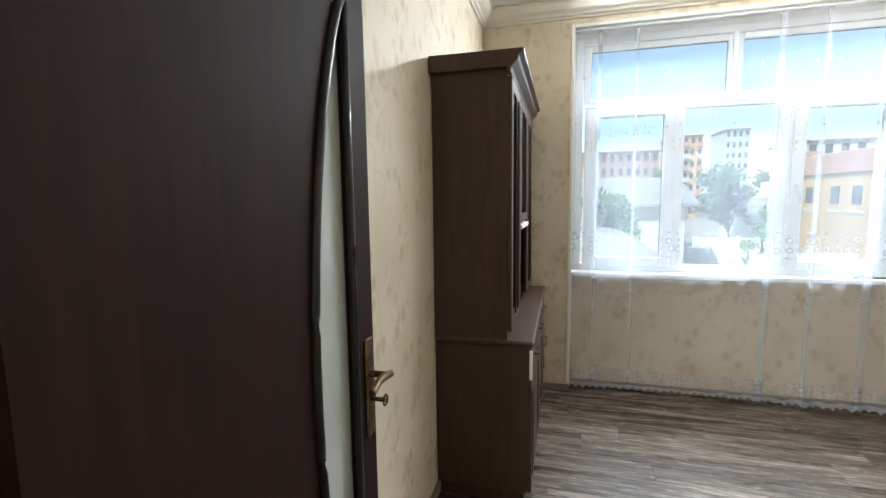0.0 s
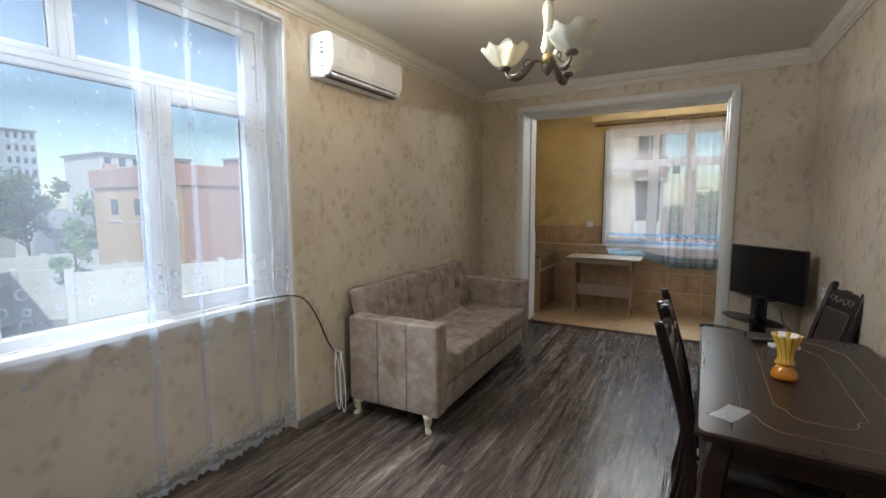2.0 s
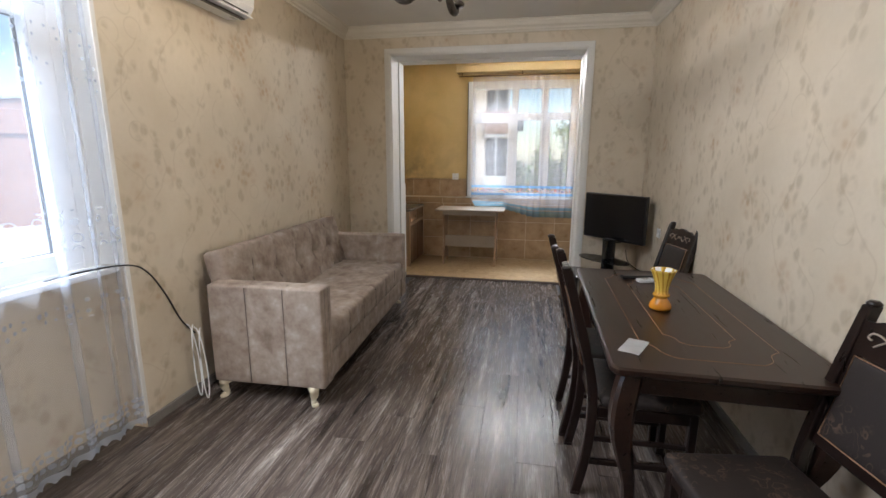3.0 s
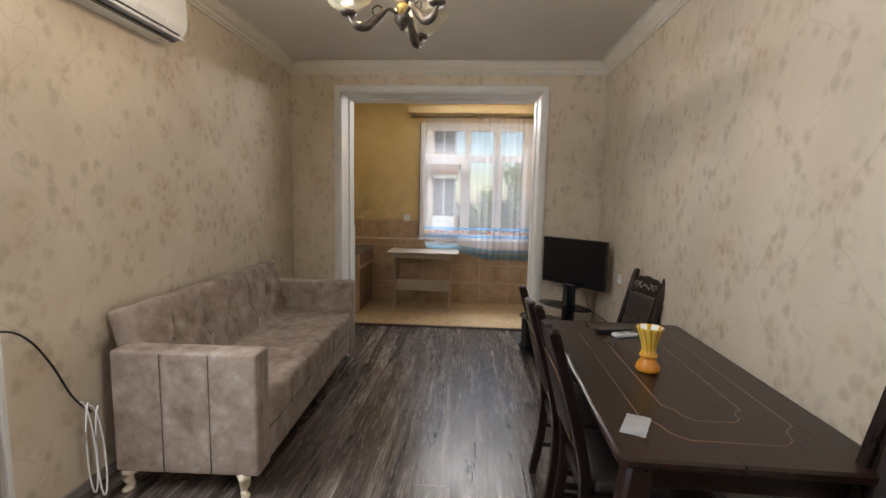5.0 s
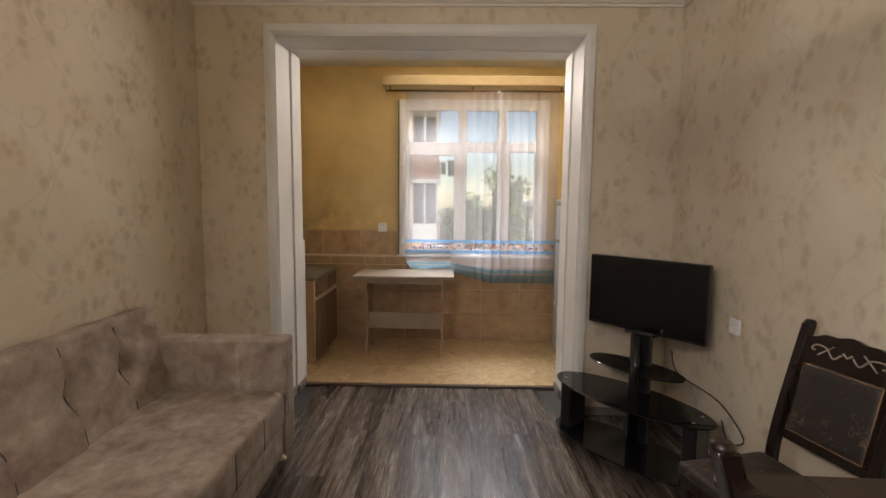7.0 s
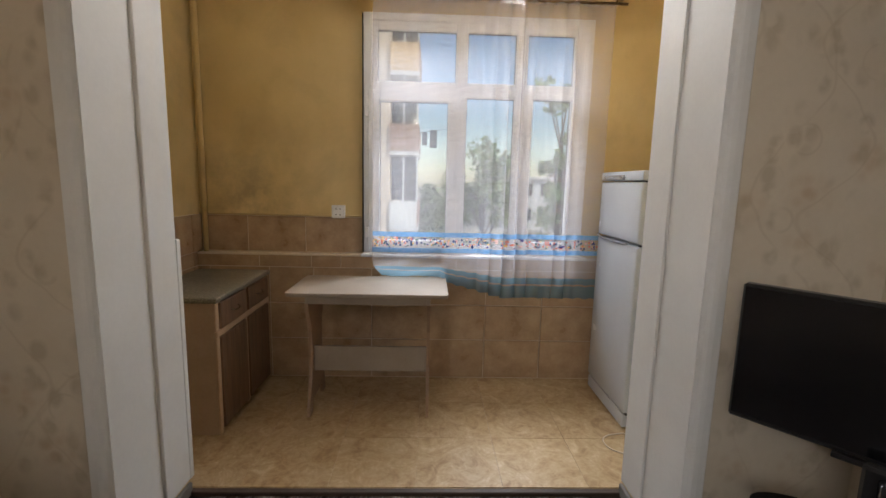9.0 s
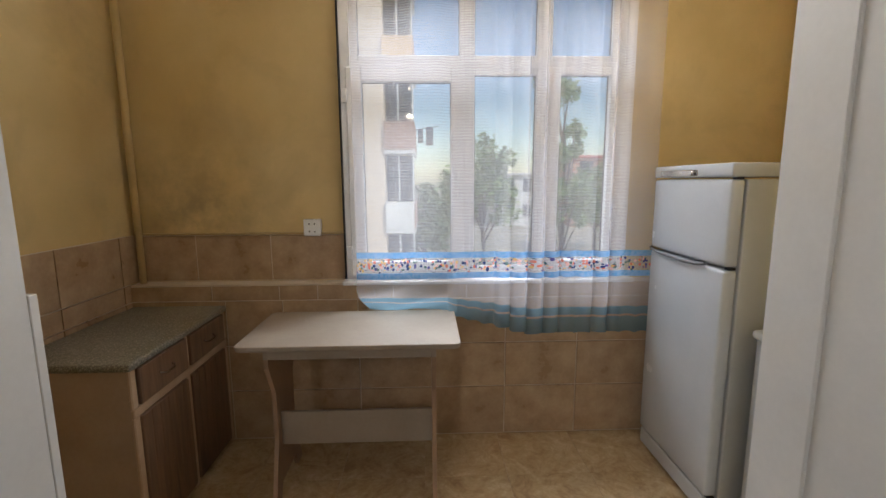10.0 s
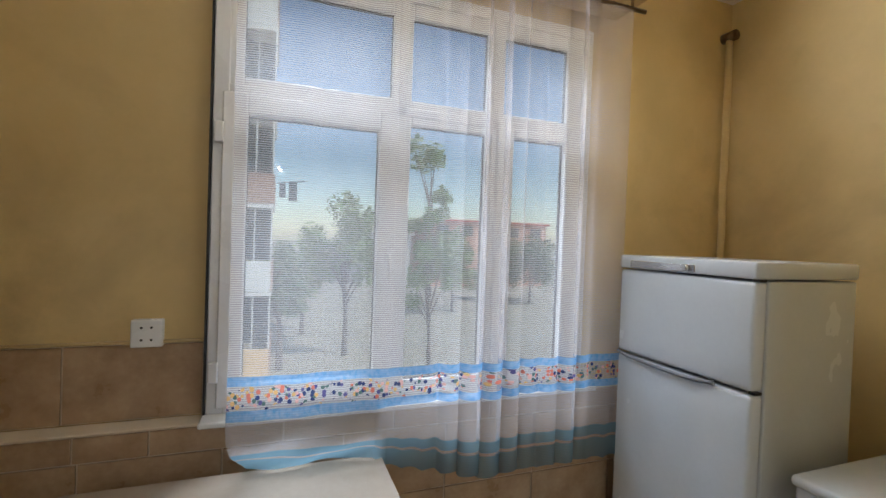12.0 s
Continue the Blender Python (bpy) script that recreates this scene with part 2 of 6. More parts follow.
def worn_suede():
    """Beige-grey suede with pale rubbed patches and darker blotches of several sizes."""
    def build(nt, n, l, b):
        v = coords(nt)
        broad = noise_tex(nt, v, 5.0, 3, 0.6)
        brushed = noise_tex(nt, v, 13.0, 6, 0.62, 0.1)
        fine = noise_tex(nt, v, 160, 3)
        f = math_node(nt, "ADD", math_node(nt, "MULTIPLY", broad, 0.45), math_node(nt, "MULTIPLY", brushed, 0.55))
        col = ramp(nt, [(0.36, (0.19, 0.138, 0.108)), (0.47, (0.29, 0.228, 0.185)), (0.56, (0.36, 0.295, 0.245)), (0.68, (0.50, 0.435, 0.38))], f)
        l.new(mix(nt, math_node(nt, "MULTIPLY", fine, 0.2), col, (0.24, 0.19, 0.155)), b.inputs["Base Color"])
        b.inputs["Roughness"].default_value = 0.85
        b.inputs["Specular IOR Level"].default_value = 0.3
        bump(nt, b, math_node(nt, "ADD", fine, math_node(nt, "MULTIPLY", brushed, 0.8)), 0.28)
    return mat("worn_suede", build)


def marbled_tile():
    """Beige floor tile clouded with pale veins and rusty flecks."""
    def build(nt, n, l, b):
        v = coords(nt, rand=9.0)
        cloud = noise_tex(nt, v, 5.5, 6, 0.66, 2.2)
        veins = noise_tex(nt, v, 13.0, 5, 0.7, 3.0)
        f = math_node(nt, "ADD", math_node(nt, "MULTIPLY", cloud, 0.6), math_node(nt, "MULTIPLY", veins, 0.4))
        l.new(ramp(nt, [(0.36, (0.33, 0.205, 0.095)), (0.47, (0.46, 0.32, 0.165)), (0.56, (0.53, 0.39, 0.22)), (0.68, (0.66, 0.53, 0.34))], f), b.inputs["Base Color"])
        l.new(math_node(nt, "ADD", math_node(nt, "MULTIPLY", veins, 0.16), 0.26), b.inputs["Roughness"])
        bump(nt, b, veins, 0.05)
    return mat("beige_floor_tile", build)


M_SOFA = worn_suede()
M_KFLOOR = marbled_tile()
M_FRIDGE = plain("fridge_enamel", (0.55, 0.58, 0.61), (0.60, 0.63, 0.66), 0.25, 3.0, bumps=0.02)


def see_through(name, color, rough=0.0, clear=0.9):
    def build(nt, n, l, b):
        n.remove(b)
        tr, gl, fr, mx = n.new("ShaderNodeBsdfTransparent"), n.new("ShaderNodeBsdfGlossy"), n.new("ShaderNodeFresnel"), n.new("ShaderNodeMixShader")
        tr.inputs[0].default_value = (*color, 1)
        gl.inputs["Roughness"].default_value = rough
        fr.inputs[0].default_value = 1.45
        l.new(fr.outputs[0], mx.inputs[0])
        l.new(tr.outputs[0], mx.inputs[1])
        l.new(gl.outputs[0], mx.inputs[2])
        l.new(mx.outputs[0], n["Material Output"].inputs["Surface"])
    return mat(name, build)


M_GLASS = see_through("window_glass", (0.86, 0.89, 0.90))


def sheer(name, color, cover, pattern=None):
    """Thin voile: threads that scatter light and gaps that let it pass."""
    def build(nt, n, l, b):
        n.remove(b)
        tr, di, tl, m1, m2 = n.new("ShaderNodeBsdfTransparent"), n.new("ShaderNodeBsdfDiffuse"), n.new("ShaderNodeBsdfTranslucent"), n.new("ShaderNodeMixShader"), n.new("ShaderNodeMixShader")
        col, dens = (pattern or (lambda nt: (None, None)))(nt)
        for s in (di, tl):
            s.inputs[0].default_value = (*color, 1)
            if col is not None:
                l.new(col, s.inputs[0])
        m1.inputs[0].default_value = 0.55
        l.new(di.outputs[0], m1.inputs[1])
        l.new(tl.outputs[0], m1.inputs[2])
        m2.inputs[0].default_value = cover
        if dens is not None:
            l.new(dens, m2.inputs[0])
        l.new(tr.outputs[0], m2.inputs[1])
        l.new(m1.outputs[0], m2.inputs[2])
        l.new(m2.outputs[0], n["Material Output"].inputs["Surface"])
    return mat(name, build)




# ---- building helpers ----
def mesh_of(name, bm, material, smooth=False):
    me = bpy.data.meshes.new(name)
    bm.normal_update()
    bm.to_mesh(me)
    bm.free()
    for m in (material if isinstance(material, (list, tuple)) else [material]):
        me.materials.append(m)
    if smooth:
        for p in me.polygons:
            p.use_smooth = True
    return me


def thing(name, label, category, at=(0, 0, 0), turn=0.0, group="", kind=""):
    ob = new(name)
    ob.empty_display_size = 0.1
    ob.matrix_world = pose(*at, 0, 0, turn)
    return tagged(ob, label, category, group, kind)


def part(name, bm, material, parent=None, label="", smooth=False):
    ob = new(name, mesh_of(name, bm, material, smooth))
    ob.parent = parent
    return tagged(ob, label)


def structure(name, bm, material, label="", smooth=False):
    return tagged(new(name, mesh_of(name, bm, material, smooth)), label, "", "", "structure")


def box(bm, x0, x1, y0, y1, z0, z1, bevel=0.0, seg=1, m=None, mi=0):
    x0, x1 = sorted((x0, x1))
    y0, y1 = sorted((y0, y1))
    z0, z1 = sorted((z0, z1))
    r = bmesh.ops.create_cube(bm, size=1.0)
    vs = r["verts"]
    for v in vs:
        v.co = Vector(((x0 + x1) / 2 + v.co.x * (x1 - x0), (y0 + y1) / 2 + v.co.y * (y1 - y0), (z0 + z1) / 2 + v.co.z * (z1 - z0)))
    faces = {f for v in vs for f in v.link_faces}
    if bevel:
        out = bmesh.ops.bevel(bm, geom=list({e for v in vs for e in v.link_edges}), offset=bevel, segments=seg, affect="EDGES", profile=0.5)
        faces = {f for f in faces if f.is_valid} | set(out["faces"])
        vs = list({v for f in faces for v in f.verts})
    for f in faces:
        f.material_index = mi
        f.smooth = seg > 1
    if m is not None:
        bmesh.ops.transform(bm, matrix=m, verts=vs)
    return vs


def one_box(*args, **kw):
    bm = bmesh.new()
    box(bm, *args, **kw)
    return bm


def lathe(bm, profile, at=(0, 0, 0), seg=24, cap=True):
    """Turns a profile of (radius, height) round the z axis."""
    rings = []
    for r, z in profile:
        rings.append([bm.verts.new((at[0] + r * math.cos(2 * math.pi * i / seg), at[1] + r * math.sin(2 * math.pi * i / seg), at[2] + z)) for i in range(seg)])
    for a, b in zip(rings, rings[1:]):
        for i in range(seg):
            f = bm.faces.new((a[i], a[(i + 1) % seg], b[(i + 1) % seg], b[i]))
            f.smooth = True
    if cap:
        bm.faces.new(list(reversed(rings[0])))
        bm.faces.new(rings[-1])
    return [v for r in rings for v in r]


def tube(bm, pts, rad, seg=8, closed=False):
    """A round tube through points; rad is a number or one for each point."""
    pts = [Vector(p) for p in pts]
    rads = rad if isinstance(rad, (list, tuple)) else [rad] * len(pts)
    rings = []
    up = Vector((0, 0, 1))
    for i, p in enumerate(pts):
        d = (pts[min(i + 1, len(pts) - 1)] - pts[max(i - 1, 0)]).normalized()
        a = d.cross(up)
        if a.length < 0.05:
            a = d.cross(Vector((1, 0, 0)))
        a.normalize()
        b = d.cross(a)
        rings.append([bm.verts.new(p + (a * math.cos(2 * math.pi * k / seg) + b * math.sin(2 * math.pi * k / seg)) * rads[i]) for k in range(seg)])
    for r, s in zip(rings, rings[1:]):
        for k in range(seg):
            f = bm.faces.new((r[k], r[(k + 1) % seg], s[(k + 1) % seg], s[k]))
            f.smooth = True
    bm.faces.new(list(reversed(rings[0])))
    bm.faces.new(rings[-1])
    bmesh.ops.recalc_face_normals(bm, faces=bm.faces)


def extrude_profile(bm, prof, x0, x1, m=None):
    """A closed profile of (y, z) drawn out along x."""
    a = [bm.verts.new((x0, y, z)) for y, z in prof]
    b = [bm.verts.new((x1, y, z)) for y, z in prof]
    k = len(prof)
    fs = [bm.faces.new((a[i], a[(i + 1) % k], b[(i + 1) % k], b[i])) for i in range(k)]
    fs += [bm.faces.new(list(reversed(a))), bm.faces.new(b)]
    bmesh.ops.recalc_face_normals(bm, faces=fs)
    if m is not None:
        bmesh.ops.transform(bm, matrix=m, verts=a + b)


def smooth_line(pts, n=8):
    """More points along a curve through the given ones."""
    pts = [Vector(p) for p in pts]
    out = []
    for i in range(len(pts) - 1):
        p0, p1, p2, p3 = pts[max(i - 1, 0)], pts[i], pts[i + 1], pts[min(i + 2, len(pts) - 1)]
        for k in range(n):
            t = k / n
            out.append(0.5 * ((2 * p1) + (p2 - p0) * t + (2 * p0 - 5 * p1 + 4 * p2 - p3) * t * t + (3 * p1 - p0 - 3 * p2 + p3) * t ** 3))
    return out + [pts[-1]]


# ---- the shell ----
XW, XE, YS, YN, CEIL = -0.93, 4.74, 0.15, 3.25, 2.76
KX0, KX1, KYS, KYN, KZ, KCEIL = 5.16, 6.43, -0.28, 3.25, 0.02, 2.80
NX0, NX1, NZ, NY = -0.29, 1.80, 2.60, 3.38   # window niche
DX0, DX1, DH = -0.86, 0.12, 2.08   # doorway in the south wall
OY0, OY1, OZ = 0.762, 2.742, 2.482   # opening, room side
PY0, PY1, PZ = 0.772, 2.728, 2.472   # opening, kitchen side
WX0, WX1, WZ0, WZ1 = -0.27, 1.76, 0.90, 2.56   # north window
KY0, KY1, KW0, KW1 = 0.615, 2.138, 0.888, 2.475   # kitchen window

bm = bmesh.new()
T = 0.30
box(bm, XW - 0.12, NX0, YN, YN + T, 0, CEIL)
box(bm, NX1, XE + 0.42, YN, YN + T, 0, CEIL)
box(bm, NX0, NX1, YN, YN + T, NZ, CEIL)
box(bm, NX0, NX1, NY, YN + T, 0, WZ0 - 0.03)
structure("wall_north", bm, M_PAPER, "cream patterned wallpaper around a window niche")
structure("wall_west", one_box(XW - 0.12, XW, YS - 0.14, YN, 0, CEIL), M_PAPER)
bm = bmesh.new()
box(bm, XW, DX0, YS - 0.14, YS, 0, CEIL)
box(bm, DX1, XE, YS - 0.14, YS, 0, CEIL)
box(bm, DX0, DX1, YS - 0.14, YS, DH, CEIL)
structure("wall_south", bm, M_PAPER, "cream wallpaper with tan flower scrolls")
bm = bmesh.new()
box(bm, XE, 5.0, YS - 0.14, OY0, 0, CEIL)
box(bm, XE, 5.0, OY1, YN, 0, CEIL)
box(bm, XE, 5.0, OY0, OY1, OZ, CEIL)
structure("wall_east", bm, M_PAPER, "cream wallpaper around a wide white-cased opening")
bm = bmesh.new()
box(bm, 5.003, KX0, KYS - 0.2, PY0, 0, KCEIL)
box(bm, 5.003, KX0, PY1, KYN, 0, KCEIL)
box(bm, 5.003, KX0, PY0, PY1, PZ, KCEIL)
structure("wall_kitchen_west", bm, M_YELLOW)
structure("ceiling", one_box(XW - 0.12, 5.0, YS - 0.14, YN + T, CEIL, CEIL + 0.15), M_CEIL, "off-white painted ceiling")
structure("ceiling_kitchen", one_box(5.003, KX1 + 0.3, KYS - 0.2, KYN + 0.3, KCEIL, KCEIL + 0.15), M_CEIL)
bm = bmesh.new()
box(bm, KX1, KX1 + 0.06, KYS - 0.2, KY0, 0, KCEIL)
box(bm, KX1, KX1 + 0.06, KY1, KYN + 0.3, 0, KCEIL)
box(bm, KX1, KX1 + 0.06, KY0, KY1, KW1, KCEIL)
box(bm, KX1, KX1 + 0.06, KY0, KY1, 0, KW0)
structure("wall_kitchen_east", bm, M_YELLOW, "yellow painted kitchen wall above brown tiles")
structure("wall_kitchen_north", one_box(KX0, KX1, KYN, KYN + 0.3, 0, KCEIL), M_YELLOW)
structure("wall_kitchen_south", one_box(KX0, KX1, KYS - 0.2, KYS, 0, KCEIL), M_YELLOW)
# the hall behind the doorway
bm = bmesh.new()
box(bm, -1.6, -1.5, -1.7, YS - 0.14, 0, CEIL)
box(bm, 1.4, 1.5, -1.7, YS - 0.14, 0, CEIL)
box(bm, -1.5, 1.4, -1.7, -1.6, 0, CEIL)
box(bm, -1.5, XW - 0.12, YS - 0.26, YS - 0.14, 0, CEIL)
structure("wall_hall", bm, M_PAPER)
structure("ceiling_hall", one_box(-1.6, 1.5, -1.7, YS - 0.143, CEIL, CEIL + 0.15), M_CEIL)
structure("floor_hall", one_box(-1.6, 1.5, -1.7, YS - 0.143, -0.1, 0), M_SUBFLOOR)

floor = structure("floor", one_box(XW, KX0, YS - 0.14, YN + 0.14, -0.12, -0.008), M_SUBFLOOR, "grey-brown laminate boards")
floor_k = structure("floor_kitchen", one_box(KX0 + 0.002, KX1, KYS, KYN, -0.12, KZ - 0.006), M_KFLOOR, "beige tiled kitchen floor")


# ---- trim, windows, doorway ----
def ring(bm, x0, x1, z0, z1, gx0, gx1, gz0, gz1, y0, y1, bevel=0.004, m=None):
    """Four bars round a rectangular hole."""
    box(bm, x0, gx0, y0, y1, z0, z1, bevel, m=m)
    box(bm, gx1, x1, y0, y1, z0, z1, bevel, m=m)
    box(bm, gx0, gx1, y0, y1, z0, gz0, bevel, m=m)
    box(bm, gx0, gx1, y0, y1, gz1, z1, bevel, m=m)


def cornice_run(bm, x0, x1, m):
    prof = [(0, 2.655), (0.012, 2.655), (0.016, 2.668), (0.03, 2.674), (0.036, 2.69), (0.06, 2.705), (0.085, 2.735), (0.088, 2.748), (0.102, 2.75), (0.102, CEIL - 0.002), (0, CEIL - 0.002)]
    extrude_profile(bm, prof, x0, x1, m)


for i, (a, b, m) in enumerate([
        (XW, XE, Matrix.Translation((0, YN, 0)) @ Matrix.Diagonal((1, -1, 1, 1))),
        (XW, XE, Matrix.Translation((0, YS, 0))),
        (YS, YN, Matrix.Translation((XE, 0, 0)) @ Matrix.Rotation(radians(90), 4, "Z")),
        (YS, YN, Matrix.Translation((XW, 0, 0)) @ Matrix.Rotation(radians(90), 4, "Z") @ Matrix.Diagonal((1, -1, 1, 1)))]):
    bm = bmesh.new()
    cornice_run(bm, a, b, m)
    structure("trim_cornice", bm, M_CORNICE, "off-white moulded ceiling cornice")

M_SKIRT = plain("grey_skirting", (0.17, 0.155, 0.14), (0.23, 0.21, 0.19), 0.45, 8.0)


def skirting(x0, x1, y0, y1):
    bm = bmesh.new()
    box(bm, x0, x1, y0, y1, 0.0, 0.055, 0.004)
    structure("baseboard", bm, M_SKIRT, "grey wood-look skirting board")


skirting(NX1, XE, YN - 0.016, YN)
skirting(XW, NX0, YN - 0.016, YN)
skirting(NX0, NX1, NY - 0.016, NY)
skirting(DX1 + 0.07, XE, YS, YS + 0.016)
skirting(XW, XW + 0.016, YS, YN - 0.018)
skirting(XE - 0.016, XE, YS + 0.018, OY0 - 0.06)
skirting(XE - 0.016, XE, OY1 + 0.06, YN - 0.018)

# white casing of the wide opening
bm = bmesh.new()
cp = [(0, 0), (0.014, 0), (0.018, 0.004), (0.020, 0.03), (0.018, 0.046), (0.011, 0.058), (0, 0.066)]
for y, s in ((OY0, -1), (OY1, 1)):
    vs = []
    a = [bm.verts.new((XE - d, y + s * (0.066 - w), 0)) for d, w in cp]
    b = [bm.verts.new((XE - d, y + s * (0.066 - w), OZ + 0.066 - w)) for d, w in cp]
    for i in range(len(cp)):
        j = (i + 1) % len(cp)
        bm.faces.new((a[i], a[j], b[j], b[i]))
    bm.faces.new(a)
l = [bm.verts.new((XE - d, OY0 - (0.066 - w), OZ + 0.066 - w)) for d, w in cp]
r = [bm.verts.new((XE - d, OY1 + (0.066 - w), OZ + 0.066 - w)) for d, w in cp]
for i in range(len(cp)):
    j = (i + 1) % len(cp)
    bm.faces.new((l[i], l[j], r[j], r[i]))
bmesh.ops.recalc_face_normals(bm, faces=bm.faces)
structure("trim_casing", bm, M_WHITE, "white moulded casing round the opening")
bm = bmesh.new()
G = 0.004
box(bm, XE, 5.0, OY0 - 0.0, OY0 + G, 0.06, OZ)
box(bm, XE, 5.0, OY1 - G, OY1, 0.06, OZ)
box(bm, XE, 5.0, OY0 + G, OY1 - G, OZ - G, OZ)
box(bm, 4.996, KX0 + 0.012, PY0 - 0.045, PY0 + G, 0.06, PZ + 0.045, 0.003)
box(bm, 4.996, KX0 + 0.012, PY1 - G, PY1 + 0.045, 0.06, PZ + 0.045, 0.003)
box(bm, 4.996, KX0 + 0.012, PY0 + G, PY1 - G, PZ - G, PZ + 0.045, 0.003)
box(bm, KX0 + 0.012, KX0 + 0.040, PY1 - 0.006, PY1 + 0.03, 0.06, 1.136, 0.002)
structure("trim_jamb", bm, M_WHITE, "white painted jamb of the opening")
for y0, y1 in ((OY0, OY0 + 0.016), (OY1 - 0.016, OY1)):
    skirting(XE, 4.99, y0, y1)
skirting(5.0, KX0, PY0, PY0 + 0.018)
skirting(5.0, KX0, PY1 - 0.018, PY1)
M_STRIP = plain("dark_threshold", (0.05, 0.03, 0.02), (0.08, 0.05, 0.035), 0.5, 9.0)
structure("trim_threshold", one_box(KX0 - 0.018, KX0 + 0.012, PY0, PY1, -0.01, 0.017, 0.003), M_STRIP, "dark worn threshold strip")

# north window
def pane(name, gx0, gx1, gz0, gz1, y, parent, m=None):
    bm = bmesh.new()
    vs = box(bm, gx0 - 0.004, gx1 + 0.004, y - 0.002, y + 0.002, gz0 - 0.004, gz1 + 0.004)
    if m is not None:
        bmesh.ops.transform(bm, matrix=m, verts=bm.verts)
    ob = part(name, bm, M_GLASS, parent)
    ob.visible_shadow = False
    return ob


M_SEAL = plain("black_seal", (0.02, 0.02, 0.022), (0.03, 0.03, 0.032), 0.6)


def window_handle(x, y, z, parent, m=None):
    bm = bmesh.new()
    box(bm, x - 0.014, x + 0.014, y - 0.012, y, z - 0.035, z + 0.035, 0.004, 2)
    tube(bm, [(x, y - 0.01, z), (x, y - 0.04, z), (x, y - 0.045, z - 0.02), (x + 0.004, y - 0.045, z - 0.12)], [0.009, 0.009, 0.010, 0.008], 8)
    if m is not None:
        bmesh.ops.transform(bm, matrix=m, verts=bm.verts)
    return part("handle", bm, M_PVC, parent, "white plastic window handle")


def pvc_window(win, X0, X1, Z0, Z1, tz, fixed, sashes, y0, y1, posts, m=None):
    """A plastic window: outer frame, transom, posts, then a bead or a sash with its pane in each light."""
    bm = bmesh.new()
    F = 0.05
    ring(bm, X0, X1, Z0, Z1, X0 + F, X1 - F, Z0 + F, Z1 - F, y0, y1, 0.004)
    box(bm, X0 + F, X1 - F, y0, y1, tz[0], tz[1], 0.004)
    for px0, px1, pz0, pz1 in posts:
        box(bm, px0, px1, y0, y1, pz0, pz1, 0.004)
    if m is not None:
        bmesh.ops.transform(bm, matrix=m, verts=bm.verts)
    part("window_frame", bm, M_PVC, win)
    ym = (y0 + y1) / 2
    for o, g in fixed + sashes:
        sash = (o, g) in sashes
        bm = bmesh.new()
        ring(bm, *o, *g, y0 - (0.014 if sash else -0.006), y1 - 0.01, 0.005)
        if m is not None:
            bmesh.ops.transform(bm, matrix=m, verts=bm.verts)
        s = part("sash" if sash else "bead", bm, M_PVC, win)
        bm = bmesh.new()
        ring(bm, g[0] - 0.002, g[1] + 0.002, g[2] - 0.002, g[3] + 0.002, g[0] + 0.003, g[1] - 0.003, g[2] + 0.003, g[3] - 0.003, ym - 0.008, ym + 0.008, 0)
        if m is not None:
            bmesh.ops.transform(bm, matrix=m, verts=bm.verts)
        part("seal", bm, M_SEAL, s)
        pane("pane", *g, ym, s, m)


win1 = tagged(new("window_1"), "white plastic window of five lights", "", "", "structure")
TZ = (2.075, 2.105)
pvc_window(win1, WX0, WX1, WZ0, WZ1, TZ,
           [((-0.215, 0.725, 2.107, 2.505), (-0.165, 0.70, 2.135, 2.465)), ((0.762, 1.705, 2.107, 2.505), (0.787, 1.623, 2.135, 2.465)), ((0.40, 1.085, 0.94, 2.073), (0.457, 1.024, 0.955, 2.043))],
           [((-0.205, 0.385, 0.93, 2.07), (-0.113, 0.327, 1.003, 2.008)), ((1.10, 1.70, 0.93, 2.07), (1.172, 1.597, 0.995, 2.0))],
           3.385, 3.455, [(0.725, 0.762, 2.105, 2.51), (0.385, 0.40, 0.95, 2.075), (1.085, 1.10, 0.95, 2.075)])
window_handle(1.135, 3.371, 1.5, win1)
part("window_sill", one_box(NX0 + 0.002, NX1 - 0.002, 3.285, 3.40, 0.865, 0.897, 0.008, 2), M_PVC, win1, "white plastic window sill")
bm = bmesh.new()
box(bm, NX0, WX0, 3.385, 3.45, WZ0, NZ)
box(bm, WX1, NX1, 3.385, 3.45, WZ0, NZ)
box(bm, WX0, WX1, 3.385, 3.45, WZ1, NZ)
box(bm, NX0, NX0 + 0.004, YN + 0.002, 3.385, 0.9, NZ)
box(bm, NX1 - 0.004, NX1, YN + 0.002, 3.385, 0.9, NZ)
box(bm, NX0 + 0.004, NX1 - 0.004, YN + 0.002, 3.385, NZ - 0.004, NZ)
structure("trim_reveal", bm, M_WHITE, "white painted window reveal")
bm = bmesh.new()
for (x0, x1, z0, z1) in ((NX0 - 0.02, NX0 + 0.006, 0.06, NZ + 0.02), (NX1 - 0.006, NX1 + 0.02, 0.06, NZ + 0.02), (NX0 + 0.006, NX1 - 0.006, NZ - 0.006, NZ + 0.02)):
    box(bm, x0, x1, YN - 0.006, YN + 0.01, z0, z1, 0.003)
structure("trim_niche", bm, M_WHITE, "thin white edging round the window niche")

